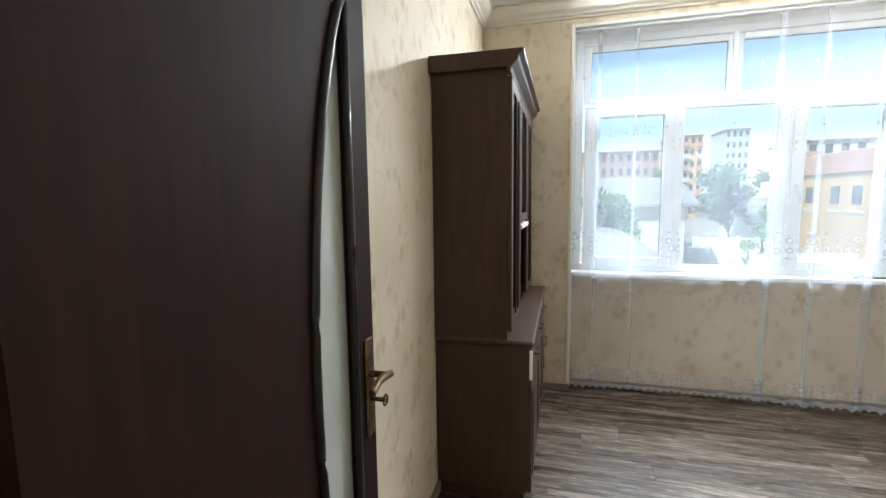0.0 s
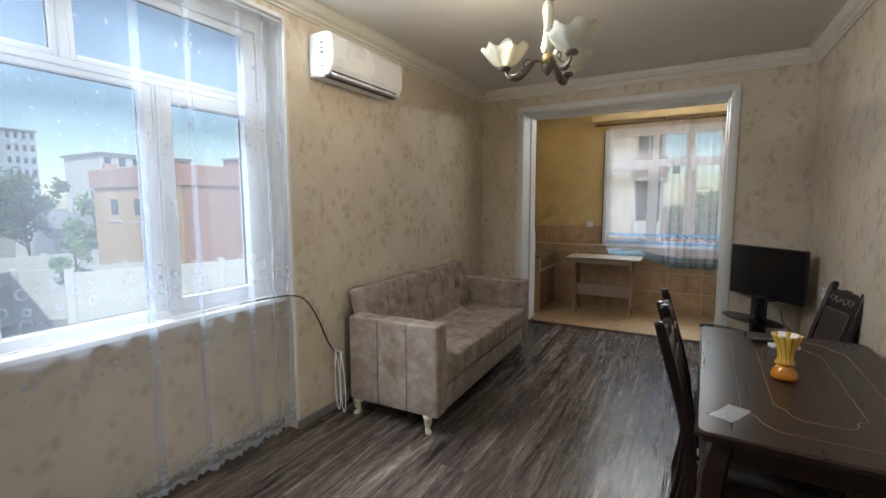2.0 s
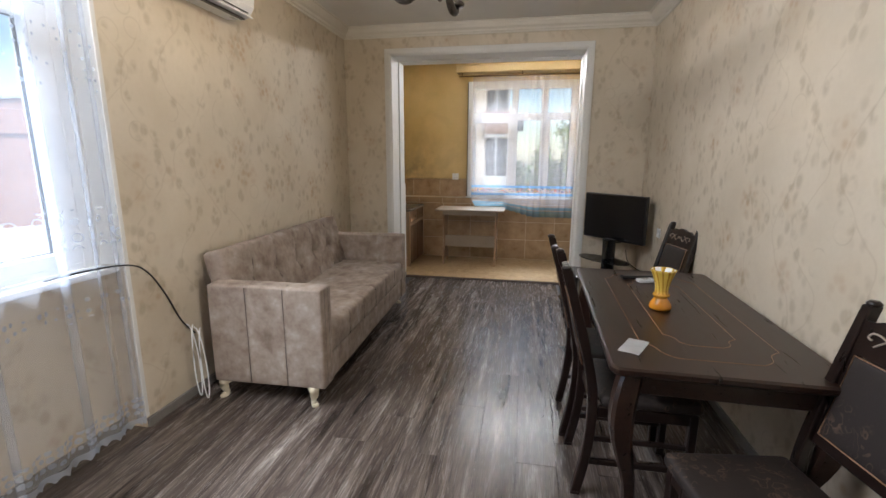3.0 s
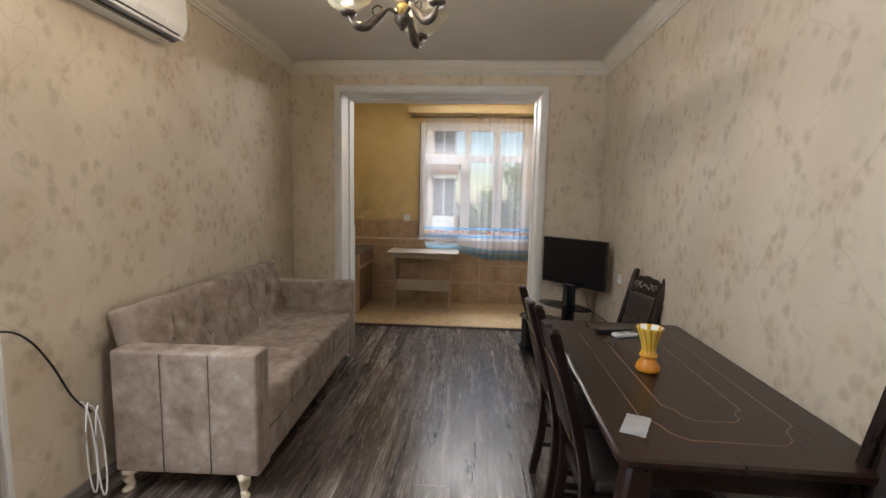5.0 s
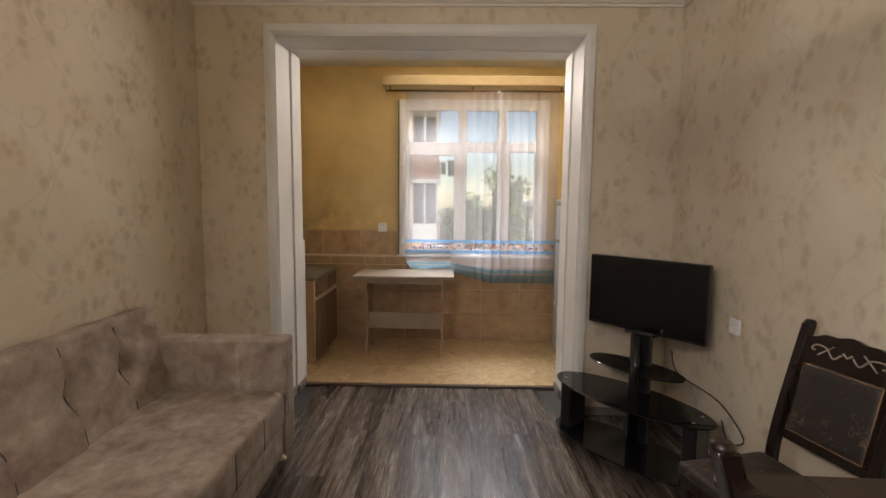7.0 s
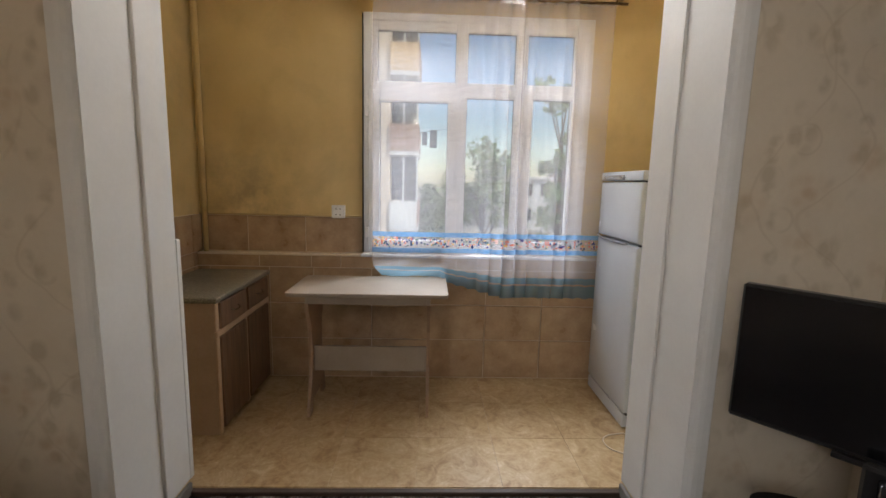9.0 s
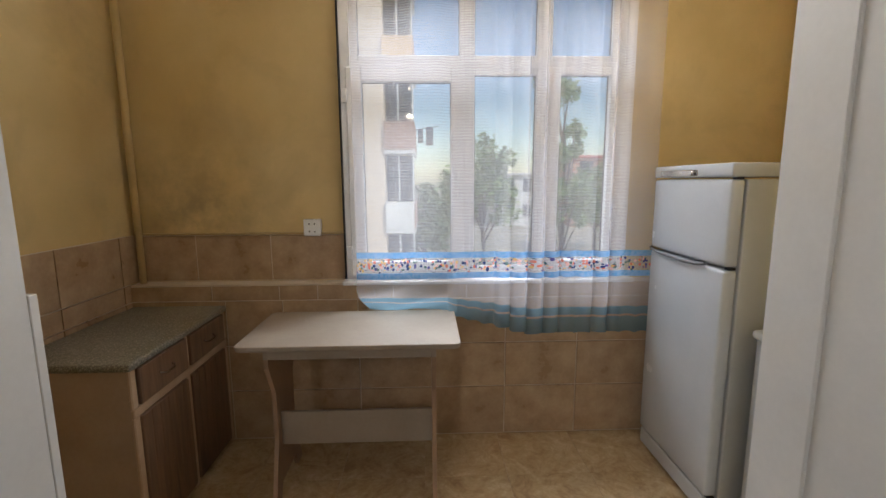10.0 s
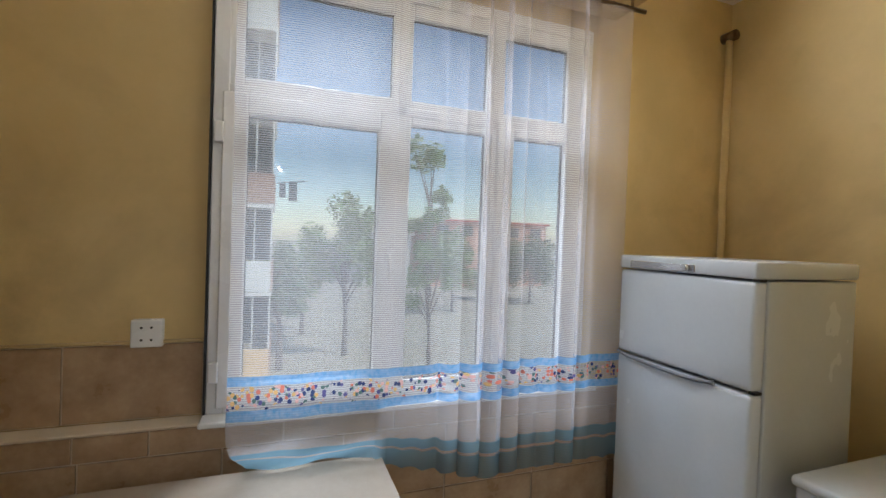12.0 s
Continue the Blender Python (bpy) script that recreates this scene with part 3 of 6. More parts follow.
# kitchen window, drawn facing -y and turned to face -x
KM = Matrix(((0, 1, 0, 0), (-1, 0, 0, 0), (0, 0, 1, 0), (0, 0, 0, 1)))
win2 = tagged(new("window_2"), "white plastic kitchen window behind a voile curtain", "", "", "structure")
def kx(y0, y1, z0, z1):
    return (-y1, -y0, z0, z1)
pvc_window(win2, -2.13, -0.62, 0.895, 2.47, (1.985, 2.02),
           [(kx(1.485, 2.09, 2.0, 2.43), kx(1.525, 2.037, 2.05, 2.365)), (kx(1.09, 1.485, 2.0, 2.43), kx(1.13, 1.447, 2.05, 2.365)), (kx(0.67, 1.09, 2.0, 2.43), kx(0.745, 1.05, 2.05, 2.365)), (kx(1.09, 1.485, 0.93, 1.99), kx(1.13, 1.447, 0.97, 1.955))],
           [(kx(1.50, 2.10, 0.925, 1.99), kx(1.57, 2.022, 1.0, 1.92)), (kx(0.67, 1.085, 0.925, 1.99), kx(0.75, 1.008, 1.0, 1.955))],
           6.385, 6.445, [(-1.502, -1.468, 0.94, 2.43), (-1.108, -1.072, 0.94, 2.43)], KM)
window_handle(-1.53, 6.365, 1.46, win2, KM)
bm = bmesh.new()
for z in (1.05, 1.85):
    box(bm, 6.358, 6.376, 2.092, 2.122, z - 0.035, z + 0.035, 0.005, 2)
part("hinge", bm, M_PVC, win2, "white window hinges")
bm = bmesh.new()
box(bm, 6.375, 6.45, 2.131, 2.137, 0.9, 2.46)
part("seal", bm, M_SEAL, win2)
structure("window_sill_kitchen", one_box(6.30, 6.385, 0.60, 2.14, 0.888, 0.908, 0.005), M_PVC, "white plastic sill")

# door in the doorway
M_BRASS = plain("aged_bronze", (0.10, 0.06, 0.03), (0.20, 0.13, 0.07), 0.35, 30.0, 0.9)
# Pale grey-green base colour puts the room's reflection into the glass.
M_FROST = mat("frosted_glass_reflection", lambda nt, n, l, b: (setattr(b.inputs["Base Color"], "default_value", (0.62, 0.68, 0.66, 1)), setattr(b.inputs["Roughness"], "default_value", 0.12), setattr(b.inputs["Transmission Weight"], "default_value", 0.25)))
door = thing("door_1", "dark brown veneered door with a curved frosted glass strip, wide open", "door")
door["kind"] = "structure"
LX0, LX1, LY0, LY1, LH = -0.85, -0.81, 0.165, 0.925, 2.03


def arc_y(z):
    """The leaf's curved glass edge: how far the bow stands from the hinge side."""
    t = (z - 0.25) / 1.63
    return 0.82 - 0.165 * max(0.0, 1 - ((t - 0.5) / 0.5) ** 2) ** 0.8


N = 40
zs = [0.25 + 1.63 * i / N for i in range(N + 1)]
bm = bmesh.new()
box(bm, LX0, LX1, LY0, LY1, 0.006, 0.25, 0.002)
box(bm, LX0, LX1, LY0, LY1, zs[-1], LH, 0.002)
box(bm, LX0, LX1, 0.82, LY1, 0.25, zs[-1])
for z0, z1 in zip(zs, zs[1:]):
    q = [(LY0, z0), (arc_y(z0), z0), (arc_y(z1), z1), (LY0, z1)]
    a = [bm.verts.new((LX0, y, z)) for y, z in q]
    b = [bm.verts.new((LX1, y, z)) for y, z in q]
    bm.faces.new(list(reversed(a)))
    bm.faces.new(b)
    for i in (1, 3):
        bm.faces.new((a[i], a[(i + 1) % 4], b[(i + 1) % 4], b[i]))
bmesh.ops.recalc_face_normals(bm, faces=bm.faces)
leaf = part("leaf", bm, M_DOOR, door)
for x0 in (LX1, LX0 - 0.008):
    bm = bmesh.new()
    tube(bm, [(x0 + 0.003, arc_y(z) - 0.006, z) for z in zs], 0.011, 8)
    tube(bm, [(x0 + 0.003, 0.82, z) for z in zs[::8]], 0.009, 8)
    part("moulding", bm, M_BLACK, door, "black bowed moulding")
bm = bmesh.new()
for z0, z1 in zip(zs, zs[1:]):
    f = [bm.verts.new(((LX0 + LX1) / 2 + 0.003, y, z)) for y, z in ((arc_y(z0) - 0.004, z0), (0.824, z0), (0.824, z1), (arc_y(z1) - 0.004, z1))]
    g = [bm.verts.new((v.co.x - 0.006, v.co.y, v.co.z)) for v in f]
    bm.faces.new(f)
    bm.faces.new(list(reversed(g)))
part("glass", bm, M_FROST, door, "frosted glass strip coloured pale for the room it reflects")
for s, x in ((1, LX1), (-1, LX0)):
    bm = bmesh.new()
    box(bm, x, x + s * 0.008, 0.868, 0.908, 0.86, 1.11, 0.004, 2)
    part("plate", bm, M_BRASS, door, "long bronze lock plate")
    bm = bmesh.new()
    tube(bm, smooth_line([(x + s * 0.006, 0.888, 1.02), (x + s * 0.05, 0.888, 1.02), (x + s * 0.058, 0.893, 1.022), (x + s * 0.055, 0.833, 1.028), (x + s * 0.058, 0.783, 1.018)], 4), 0.009, 8)
    lathe(bm, [(0.004, 0), (0.014, 0.002), (0.014, 0.01), (0.004, 0.012)], (x + s * 0.01, 0.888, 1.014), 12)
    part("handle", bm, M_BRASS, door, "curved bronze lever handle")
bm = bmesh.new()
tube(bm, [(LX1 + 0.006, 0.888, 0.955), (LX1 + 0.045, 0.888, 0.955)], 0.006)
tube(bm, [(LX1 + 0.045, 0.888 + 0.013 * math.cos(a), 0.955 + 0.013 * math.sin(a)) for a in [k * 0.7 for k in range(10)]], 0.003, 6)
part("key", bm, M_BRASS, door, "key standing in the lock")
for z in (0.25, 1.75):
    bm = bmesh.new()
    tube(bm, [(LX0 + 0.02, 0.162, z - 0.05), (LX0 + 0.02, 0.162, z + 0.05)], 0.008)
    part("hinge", bm, M_BRASS, door)
bm = bmesh.new()
for x0, x1 in ((DX0, DX0 + 0.03), (DX1 - 0.03, DX1)):
    box(bm, x0, x1, YS - 0.14, YS + 0.004, 0, DH - 0.03)
box(bm, DX0, DX1, YS - 0.14, YS + 0.004, DH - 0.03, DH)
for x0, x1 in ((DX0 - 0.06, DX0 + 0.004), (DX1 - 0.004, DX1 + 0.06)):
    box(bm, x0, x1, YS, YS + 0.014, 0, DH, 0.003)
box(bm, DX0 - 0.06, DX1 + 0.06, YS, YS + 0.014, DH, DH + 0.06, 0.003)
structure("trim_door_frame", bm, M_DOOR, "dark brown door frame")


# ---- curtains ----
def uv_nodes(nt):
    uv = nt.nodes.new("ShaderNodeUVMap")
    sep = nt.nodes.new("ShaderNodeSeparateXYZ")
    nt.links.new(uv.outputs[0], sep.inputs[0])
    return uv.outputs[0], sep.outputs[0], sep.outputs[1]


def band(nt, v, a, b):
    """1 between the heights a and b, else 0."""
    return math_node(nt, "MULTIPLY", math_node(nt, "GREATER_THAN", v, a), math_node(nt, "LESS_THAN", v, b))


def lace_pattern(nt):
    """Embroidered motifs: dotted rows high up, rings at mid height, a dense lace hem."""
    uv, u, v = uv_nodes(nt)
    def dots(sx, sy, lo, hi):
        mp = nt.nodes.new("ShaderNodeMapping")
        mp.inputs["Scale"].default_value = (sx, sy, 1)
        nt.links.new(uv, mp.inputs[0])
        vo = nt.nodes.new("ShaderNodeTexVoronoi")
        vo.inputs["Scale"].default_value = 1.0
        vo.inputs["Randomness"].default_value = 0.35
        nt.links.new(mp.outputs[0], vo.inputs[0])
        return band(nt, vo.outputs["Distance"], lo, hi)
    rows = math_node(nt, "MULTIPLY", dots(25, 21, 0.0, 0.17), band(nt, v, 1.72, 2.0))
    rows2 = math_node(nt, "MULTIPLY", dots(17, 12, 0.0, 0.17), band(nt, v, 2.25, 2.33))
    rings = math_node(nt, "MULTIPLY", math_node(nt, "MULTIPLY", dots(15, 15, 0.26, 0.36), band(nt, v, 1.02, 1.20)), 0.6)
    low = math_node(nt, "MULTIPLY", dots(22, 22, 0.0, 0.26), band(nt, v, 0.70, 0.80))
    hem = math_node(nt, "MULTIPLY", dots(28, 28, 0.1, 0.42), band(nt, v, 0.10, 0.19))
    edge = math_node(nt, "MULTIPLY", band(nt, v, -1, 0.075), 1.5)
    s = rows
    for k in (rows2, rings, low, hem, edge):
        s = math_node(nt, "MAXIMUM", s, k)
    weave = noise_tex(nt, uv, 9.0, 3)
    dens = math_node(nt, "ADD", math_node(nt, "ADD", math_node(nt, "MULTIPLY", s, 0.20), 0.21), math_node(nt, "MULTIPLY", weave, 0.05))
    return None, dens


def kitchen_pattern(nt):
    """White net with blue bands, a row of small flowers, and a blue-grey scalloped hem."""
    uv, u, v = uv_nodes(nt)
    mp = nt.nodes.new("ShaderNodeMapping")
    mp.inputs["Scale"].default_value = (58, 66, 1)
    nt.links.new(uv, mp.inputs[0])
    vo = nt.nodes.new("ShaderNodeTexVoronoi")
    vo.inputs["Scale"].default_value = 1.0
    nt.links.new(mp.outputs[0], vo.inputs[0])
    sp = nt.nodes.new("ShaderNodeSeparateColor")
    nt.links.new(vo.outputs["Color"], sp.inputs[0])
    hue = ramp(nt, [(0.0, (0.70, 0.20, 0.14)), (0.18, (0.03, 0.05, 0.16)), (0.36, (0.78, 0.48, 0.18)), (0.5, (0.10, 0.09, 0.26)), (0.66, (0.82, 0.48, 0.42)), (0.84, (0.10, 0.17, 0.16))], sp.outputs[0])
    for r in [n for n in nt.nodes if n.bl_idname == "ShaderNodeValToRGB"]:
        r.color_ramp.interpolation = "CONSTANT"
    wob = math_node(nt, "MULTIPLY", math_node(nt, "SINE", math_node(nt, "MULTIPLY", u, 55.0)), 0.008)
    vv = math_node(nt, "ADD", v, wob)
    petals = math_node(nt, "MULTIPLY", math_node(nt, "LESS_THAN", vo.outputs["Distance"], 0.50), band(nt, vv, 0.352, 0.410))
    petals = math_node(nt, "MULTIPLY", petals, math_node(nt, "GREATER_THAN", sp.outputs[1], 0.12))
    blue = math_node(nt, "MAXIMUM", band(nt, v, 0.418, 0.448), band(nt, v, 0.315, 0.345))
    hem = math_node(nt, "MULTIPLY", band(nt, v, -0.1, 0.145), math_node(nt, "SUBTRACT", 1.0, band(nt, v, 0.088, 0.100)))
    lace = noise_tex(nt, uv, 60.0, 2)
    col = mix(nt, math_node(nt, "MULTIPLY", blue, math_node(nt, "ADD", 0.55, math_node(nt, "MULTIPLY", lace, 0.5))), (0.90, 0.87, 0.90), (0.06, 0.32, 0.66))
    col = mix(nt, hem, col, (0.20, 0.34, 0.42))
    col = mix(nt, petals, col, hue)
    solid = math_node(nt, "MAXIMUM", math_node(nt, "MAXIMUM", petals, blue), math_node(nt, "MULTIPLY", hem, 0.7))
    rib = math_node(nt, "MULTIPLY", math_node(nt, "GREATER_THAN", math_node(nt, "SINE", math_node(nt, "MULTIPLY", v, 900.0)), 0.2), 0.10)
    dens = math_node(nt, "ADD", math_node(nt, "ADD", math_node(nt, "MULTIPLY", solid, 0.55), 0.27), rib)
    return col, dens


M_LACE = sheer("white_lace_voile", (0.76, 0.83, 0.96), 0.22, lace_pattern)
M_KCURT = sheer("kitchen_print_voile", (0.82, 0.81, 0.84), 0.34, kitchen_pattern)


def curtain(name, label, material, place, nu, nv, cuts):
    """A sheet of cloth over (u, v); place gives the point. v and the length along u go into the uv map."""
    ob = thing(name, label, "curtain")
    grid = [[None] * (nv + 1) for _ in range(nu + 1)]
    for i in range(nu + 1):
        for j in range(nv + 1):
            p, uv = place(i / nu, j / nv)
            grid[i][j] = (Vector(p), uv)
    low = 0
    for nm, top, lab in cuts:
        high = round(top * nv)
        bm = bmesh.new()
        uvl = bm.loops.layers.uv.new("UVMap")
        vs = [[bm.verts.new(grid[i][j][0]) for j in range(low, high + 1)] for i in range(nu + 1)]
        for i in range(nu):
            for j in range(high - low):
                f = bm.faces.new((vs[i][j], vs[i + 1][j], vs[i + 1][j + 1], vs[i][j + 1]))
                f.smooth = True
                for lp, (a, b) in zip(f.loops, ((i, j), (i + 1, j), (i + 1, j + 1), (i, j + 1))):
                    lp[uvl].uv = grid[a][b + low][1]
        part(nm, bm, material, ob, lab)
        low = high
    return ob


PLEATS = [(-0.12, 0.03), (0.12, 0.02), (0.96, 0.04), (1.20, 0.022), (1.50, 0.05), (1.66, 0.03), (1.76, 0.02)]
CLOTH = NX1 - NX0 - 0.02 + 2 * sum(w for _, w in PLEATS)


def north_place(a, b):
    """The cloth runs on, doubling back over itself at each pleat."""
    s = a * CLOTH
    x, y = NX0 + 0.012, 3.262
    for c, w0 in PLEATS:
        gap = c + w0 / 2 - x
        if s <= gap:
            break
        x += gap
        s -= gap
        back = min(s, w0)
        x -= back
        y = 3.262 + 0.005 * back / w0
        s -= back
        if s <= 0:
            break
        fwd = min(s, w0)
        x += fwd
        s -= fwd
        y = 3.267 + 0.005 * fwd / w0 if s <= 0 else 3.262
        if s <= 0:
            break
    x += max(0.0, s)
    top, low = 2.57, 0.035 + 0.022 * abs(math.sin(a * CLOTH * 62)) + 0.010 * math.sin(x * 3.1)
    z = low + b * (top - low)
    wave = (0.008 * math.sin(x * 9) + 0.022 * math.sin(x * 44 + 1 + math.sin(x * 5)) * (0.35 + 0.65 * min(1.0, max(0.0, x - 0.2)))) * (1 - 0.3 * b)
    return (min(x + 0.012 * (1 - b) * math.sin(x * 5), NX1 - 0.002), min(max(y + wave * 0.7, 3.225), 3.281), z), (a * CLOTH * 1.1, z)


curtain("curtain_north", "sheer white lace curtain hanging to the floor before the window niche", M_LACE, north_place, 460, 60, (("hem", 0.067, "scalloped lace hem"), ("cloth", 1.0, "")))


def kitchen_place(a, b):
    y = 0.56 + a * 1.49
    # gathered to folds between 0.9 and 1.35
    s = y
    g = math.exp(-((y - 1.16) / 0.17) ** 2) + 0.8 * math.exp(-((y - 0.80) / 0.06) ** 2)
    loop = 0.024 * g * math.cos(y * 75) * (1 - 0.35 * b)
    fold = 0.045 * g * math.sin(y * 75) + 0.006 * math.sin(y * 19 + 0.6) + 0.004 * math.sin(y * 47)
    left = max(0.0, min(1.0, (y - 1.55) / 0.05))
    # the hem hangs free below the sill, and lies bunched along the table's back edge
    low = 0.64 + 0.010 * abs(math.sin(y * 40)) + 0.26 * max(0.0, min(y, 1.555) - 1.19)
    low = low * (1 - left) + 0.783 * left
    v = b * 1.87
    turn = 0.94
    zz = low + (turn - low) * v / 0.315 if v < 0.315 else turn + (v - 0.315) * (2.50 - turn) / 1.555
    slack = max(0.0, 1 - v / 0.315)
    x = 6.215 + fold * (0.35 + 0.65 * min(1, b * 1.5 + 0.3))
    x -= left * (0.055 * math.sin(math.pi * min(1, v / 0.36)) + 0.014 * slack * math.sin(y * 17 + v * 26) + 0.03 * slack * (2.1 - y))
    slant = -loop + left * slack * slack * 0.06 * max(0.0, y - 1.7) / 0.35
    return (min(x, 6.29), y - slant, zz), (s * 1.25 + 0.02 * fold, v)


curtain("curtain_kitchen", "short white voile curtain with blue bands, flower border and blue hem", M_KCURT, kitchen_place, 420, 90, (("hem", 0.0889, "blue-grey scalloped hem"), ("flower_border", 0.2444, "blue bands round a row of small flowers"), ("cloth", 1.0, "")))
M_PELMET = plain("yellow_pelmet", (0.50, 0.37, 0.18), (0.58, 0.44, 0.23), 0.5, 3.0)
rail = thing("curtain_rail", "pale yellow wooden curtain pelmet with a thin dark rod", "curtain rail")
part("board", one_box(6.22, 6.428, 0.47, 2.28, 2.565, 2.655, 0.006), M_PELMET, rail)
bm = bmesh.new()
tube(bm, [(6.235, 0.48, 2.515), (6.235, 2.24, 2.515)], 0.009)
part("rod", bm, M_BRASS, rail, "thin dark metal rod")
for y in (0.55, 1.4, 2.2):
    bm = bmesh.new()
    tube(bm, [(6.235, y, 2.515), (6.235, y, 2.575)], 0.006)
    part("bracket", bm, M_BRASS, rail)
for k in range(22):
    y = 0.58 + k * 0.069
    bm = bmesh.new()
    tube(bm, [(6.235 + 0.014 * math.cos(t), y, 2.508 + 0.016 * math.sin(t)) for t in [q * 0.9 for q in range(8)]], 0.0025, 5)
    part("ring", bm, M_BRASS, rail)
rod = thing("curtain_rod", "thin white rod of the lace curtain", "curtain rod")
bm = bmesh.new()
tube(bm, [(NX0 + 0.004, 3.262, 2.578), (NX1 - 0.004, 3.262, 2.578)], 0.007)
part("rod", bm, M_PVC, rod)


# ---- furniture ----
def round_box(bm, x0, x1, y0, y1, z0, z1, r, nx, ny, nz, fn=None, m=None, mi=0):
    """A box with rounded edges made of a fine lattice; fn(point, normal) gives how far the surface is pressed in."""
    def lat(a, b, n):
        ins = [a + r + (b - a - 2 * r) * i / n for i in range(n + 1)]
        return [a, a + r * 0.35] + ins + [b - r * 0.35, b]
    X, Y, Z = lat(x0, x1, nx), lat(y0, y1, ny), lat(z0, z1, nz)
    verts = {}
    lo, hi = Vector((x0 + r, y0 + r, z0 + r)), Vector((x1 - r, y1 - r, z1 - r))

    def vert(i, j, k):
        if (i, j, k) not in verts:
            p = Vector((X[i], Y[j], Z[k]))
            c = Vector((min(max(p.x, lo.x), hi.x), min(max(p.y, lo.y), hi.y), min(max(p.z, lo.z), hi.z)))
            n = (p - c).normalized() if (p - c).length > 1e-9 else Vector((0, 0, 1))
            q = c + n * r
            if fn:
                q = q - n * fn(q, n)
            verts[(i, j, k)] = bm.verts.new(m @ q if m is not None else q)
        return verts[(i, j, k)]
    a, b, c = len(X) - 1, len(Y) - 1, len(Z) - 1
    faces = []
    for i in range(a):
        for j in range(b):
            faces.append((vert(i, j, 0), vert(i, j + 1, 0), vert(i + 1, j + 1, 0), vert(i + 1, j, 0)))
            faces.append((vert(i, j, c), vert(i + 1, j, c), vert(i + 1, j + 1, c), vert(i, j + 1, c)))
    for i in range(a):
        for k in range(c):
            faces.append((vert(i, 0, k), vert(i + 1, 0, k), vert(i + 1, 0, k + 1), vert(i, 0, k + 1)))
            faces.append((vert(i, b, k), vert(i, b, k + 1), vert(i + 1, b, k + 1), vert(i + 1, b, k)))
    for j in range(b):
        for k in range(c):
            faces.append((vert(0, j, k), vert(0, j, k + 1), vert(0, j + 1, k + 1), vert(0, j + 1, k)))
            faces.append((vert(a, j, k), vert(a, j + 1, k), vert(a, j + 1, k + 1), vert(a, j, k + 1)))
    for f in faces:
        g = bm.faces.new(f)
        g.smooth = True
        g.material_index = mi


def groove(d, w=0.006):
    return math.exp(-(d / w) ** 2)


M_IVORY = plain("ivory_gold_lacquer", (0.55, 0.47, 0.33), (0.68, 0.60, 0.46), 0.4, 20.0)
M_SEAM = plain("dark_seam_cord", (0.07, 0.055, 0.045), (0.10, 0.08, 0.065), 0.8, 20.0)


def cabriole(x, y, sx, sy, h):
    bm = bmesh.new()
    pts = [(x, y, h), (x + sx * 0.018, y + sy * 0.018, h * 0.78), (x + sx * 0.012, y + sy * 0.012, h * 0.45), (x + sx * 0.004, y + sy * 0.004, h * 0.2), (x + sx * 0.022, y + sy * 0.022, 0.012)]
    tube(bm, smooth_line(pts, 4), [0.034 - 0.0015 * i if i < 9 else 0.015 + 0.0006 * (i - 9) for i in range(17)], 10)
    lathe(bm, [(0.006, 0), (0.02, 0.003), (0.021, 0.014), (0.012, 0.022)], (x + sx * 0.022, y + sy * 0.022, 0), 12)
    return bm


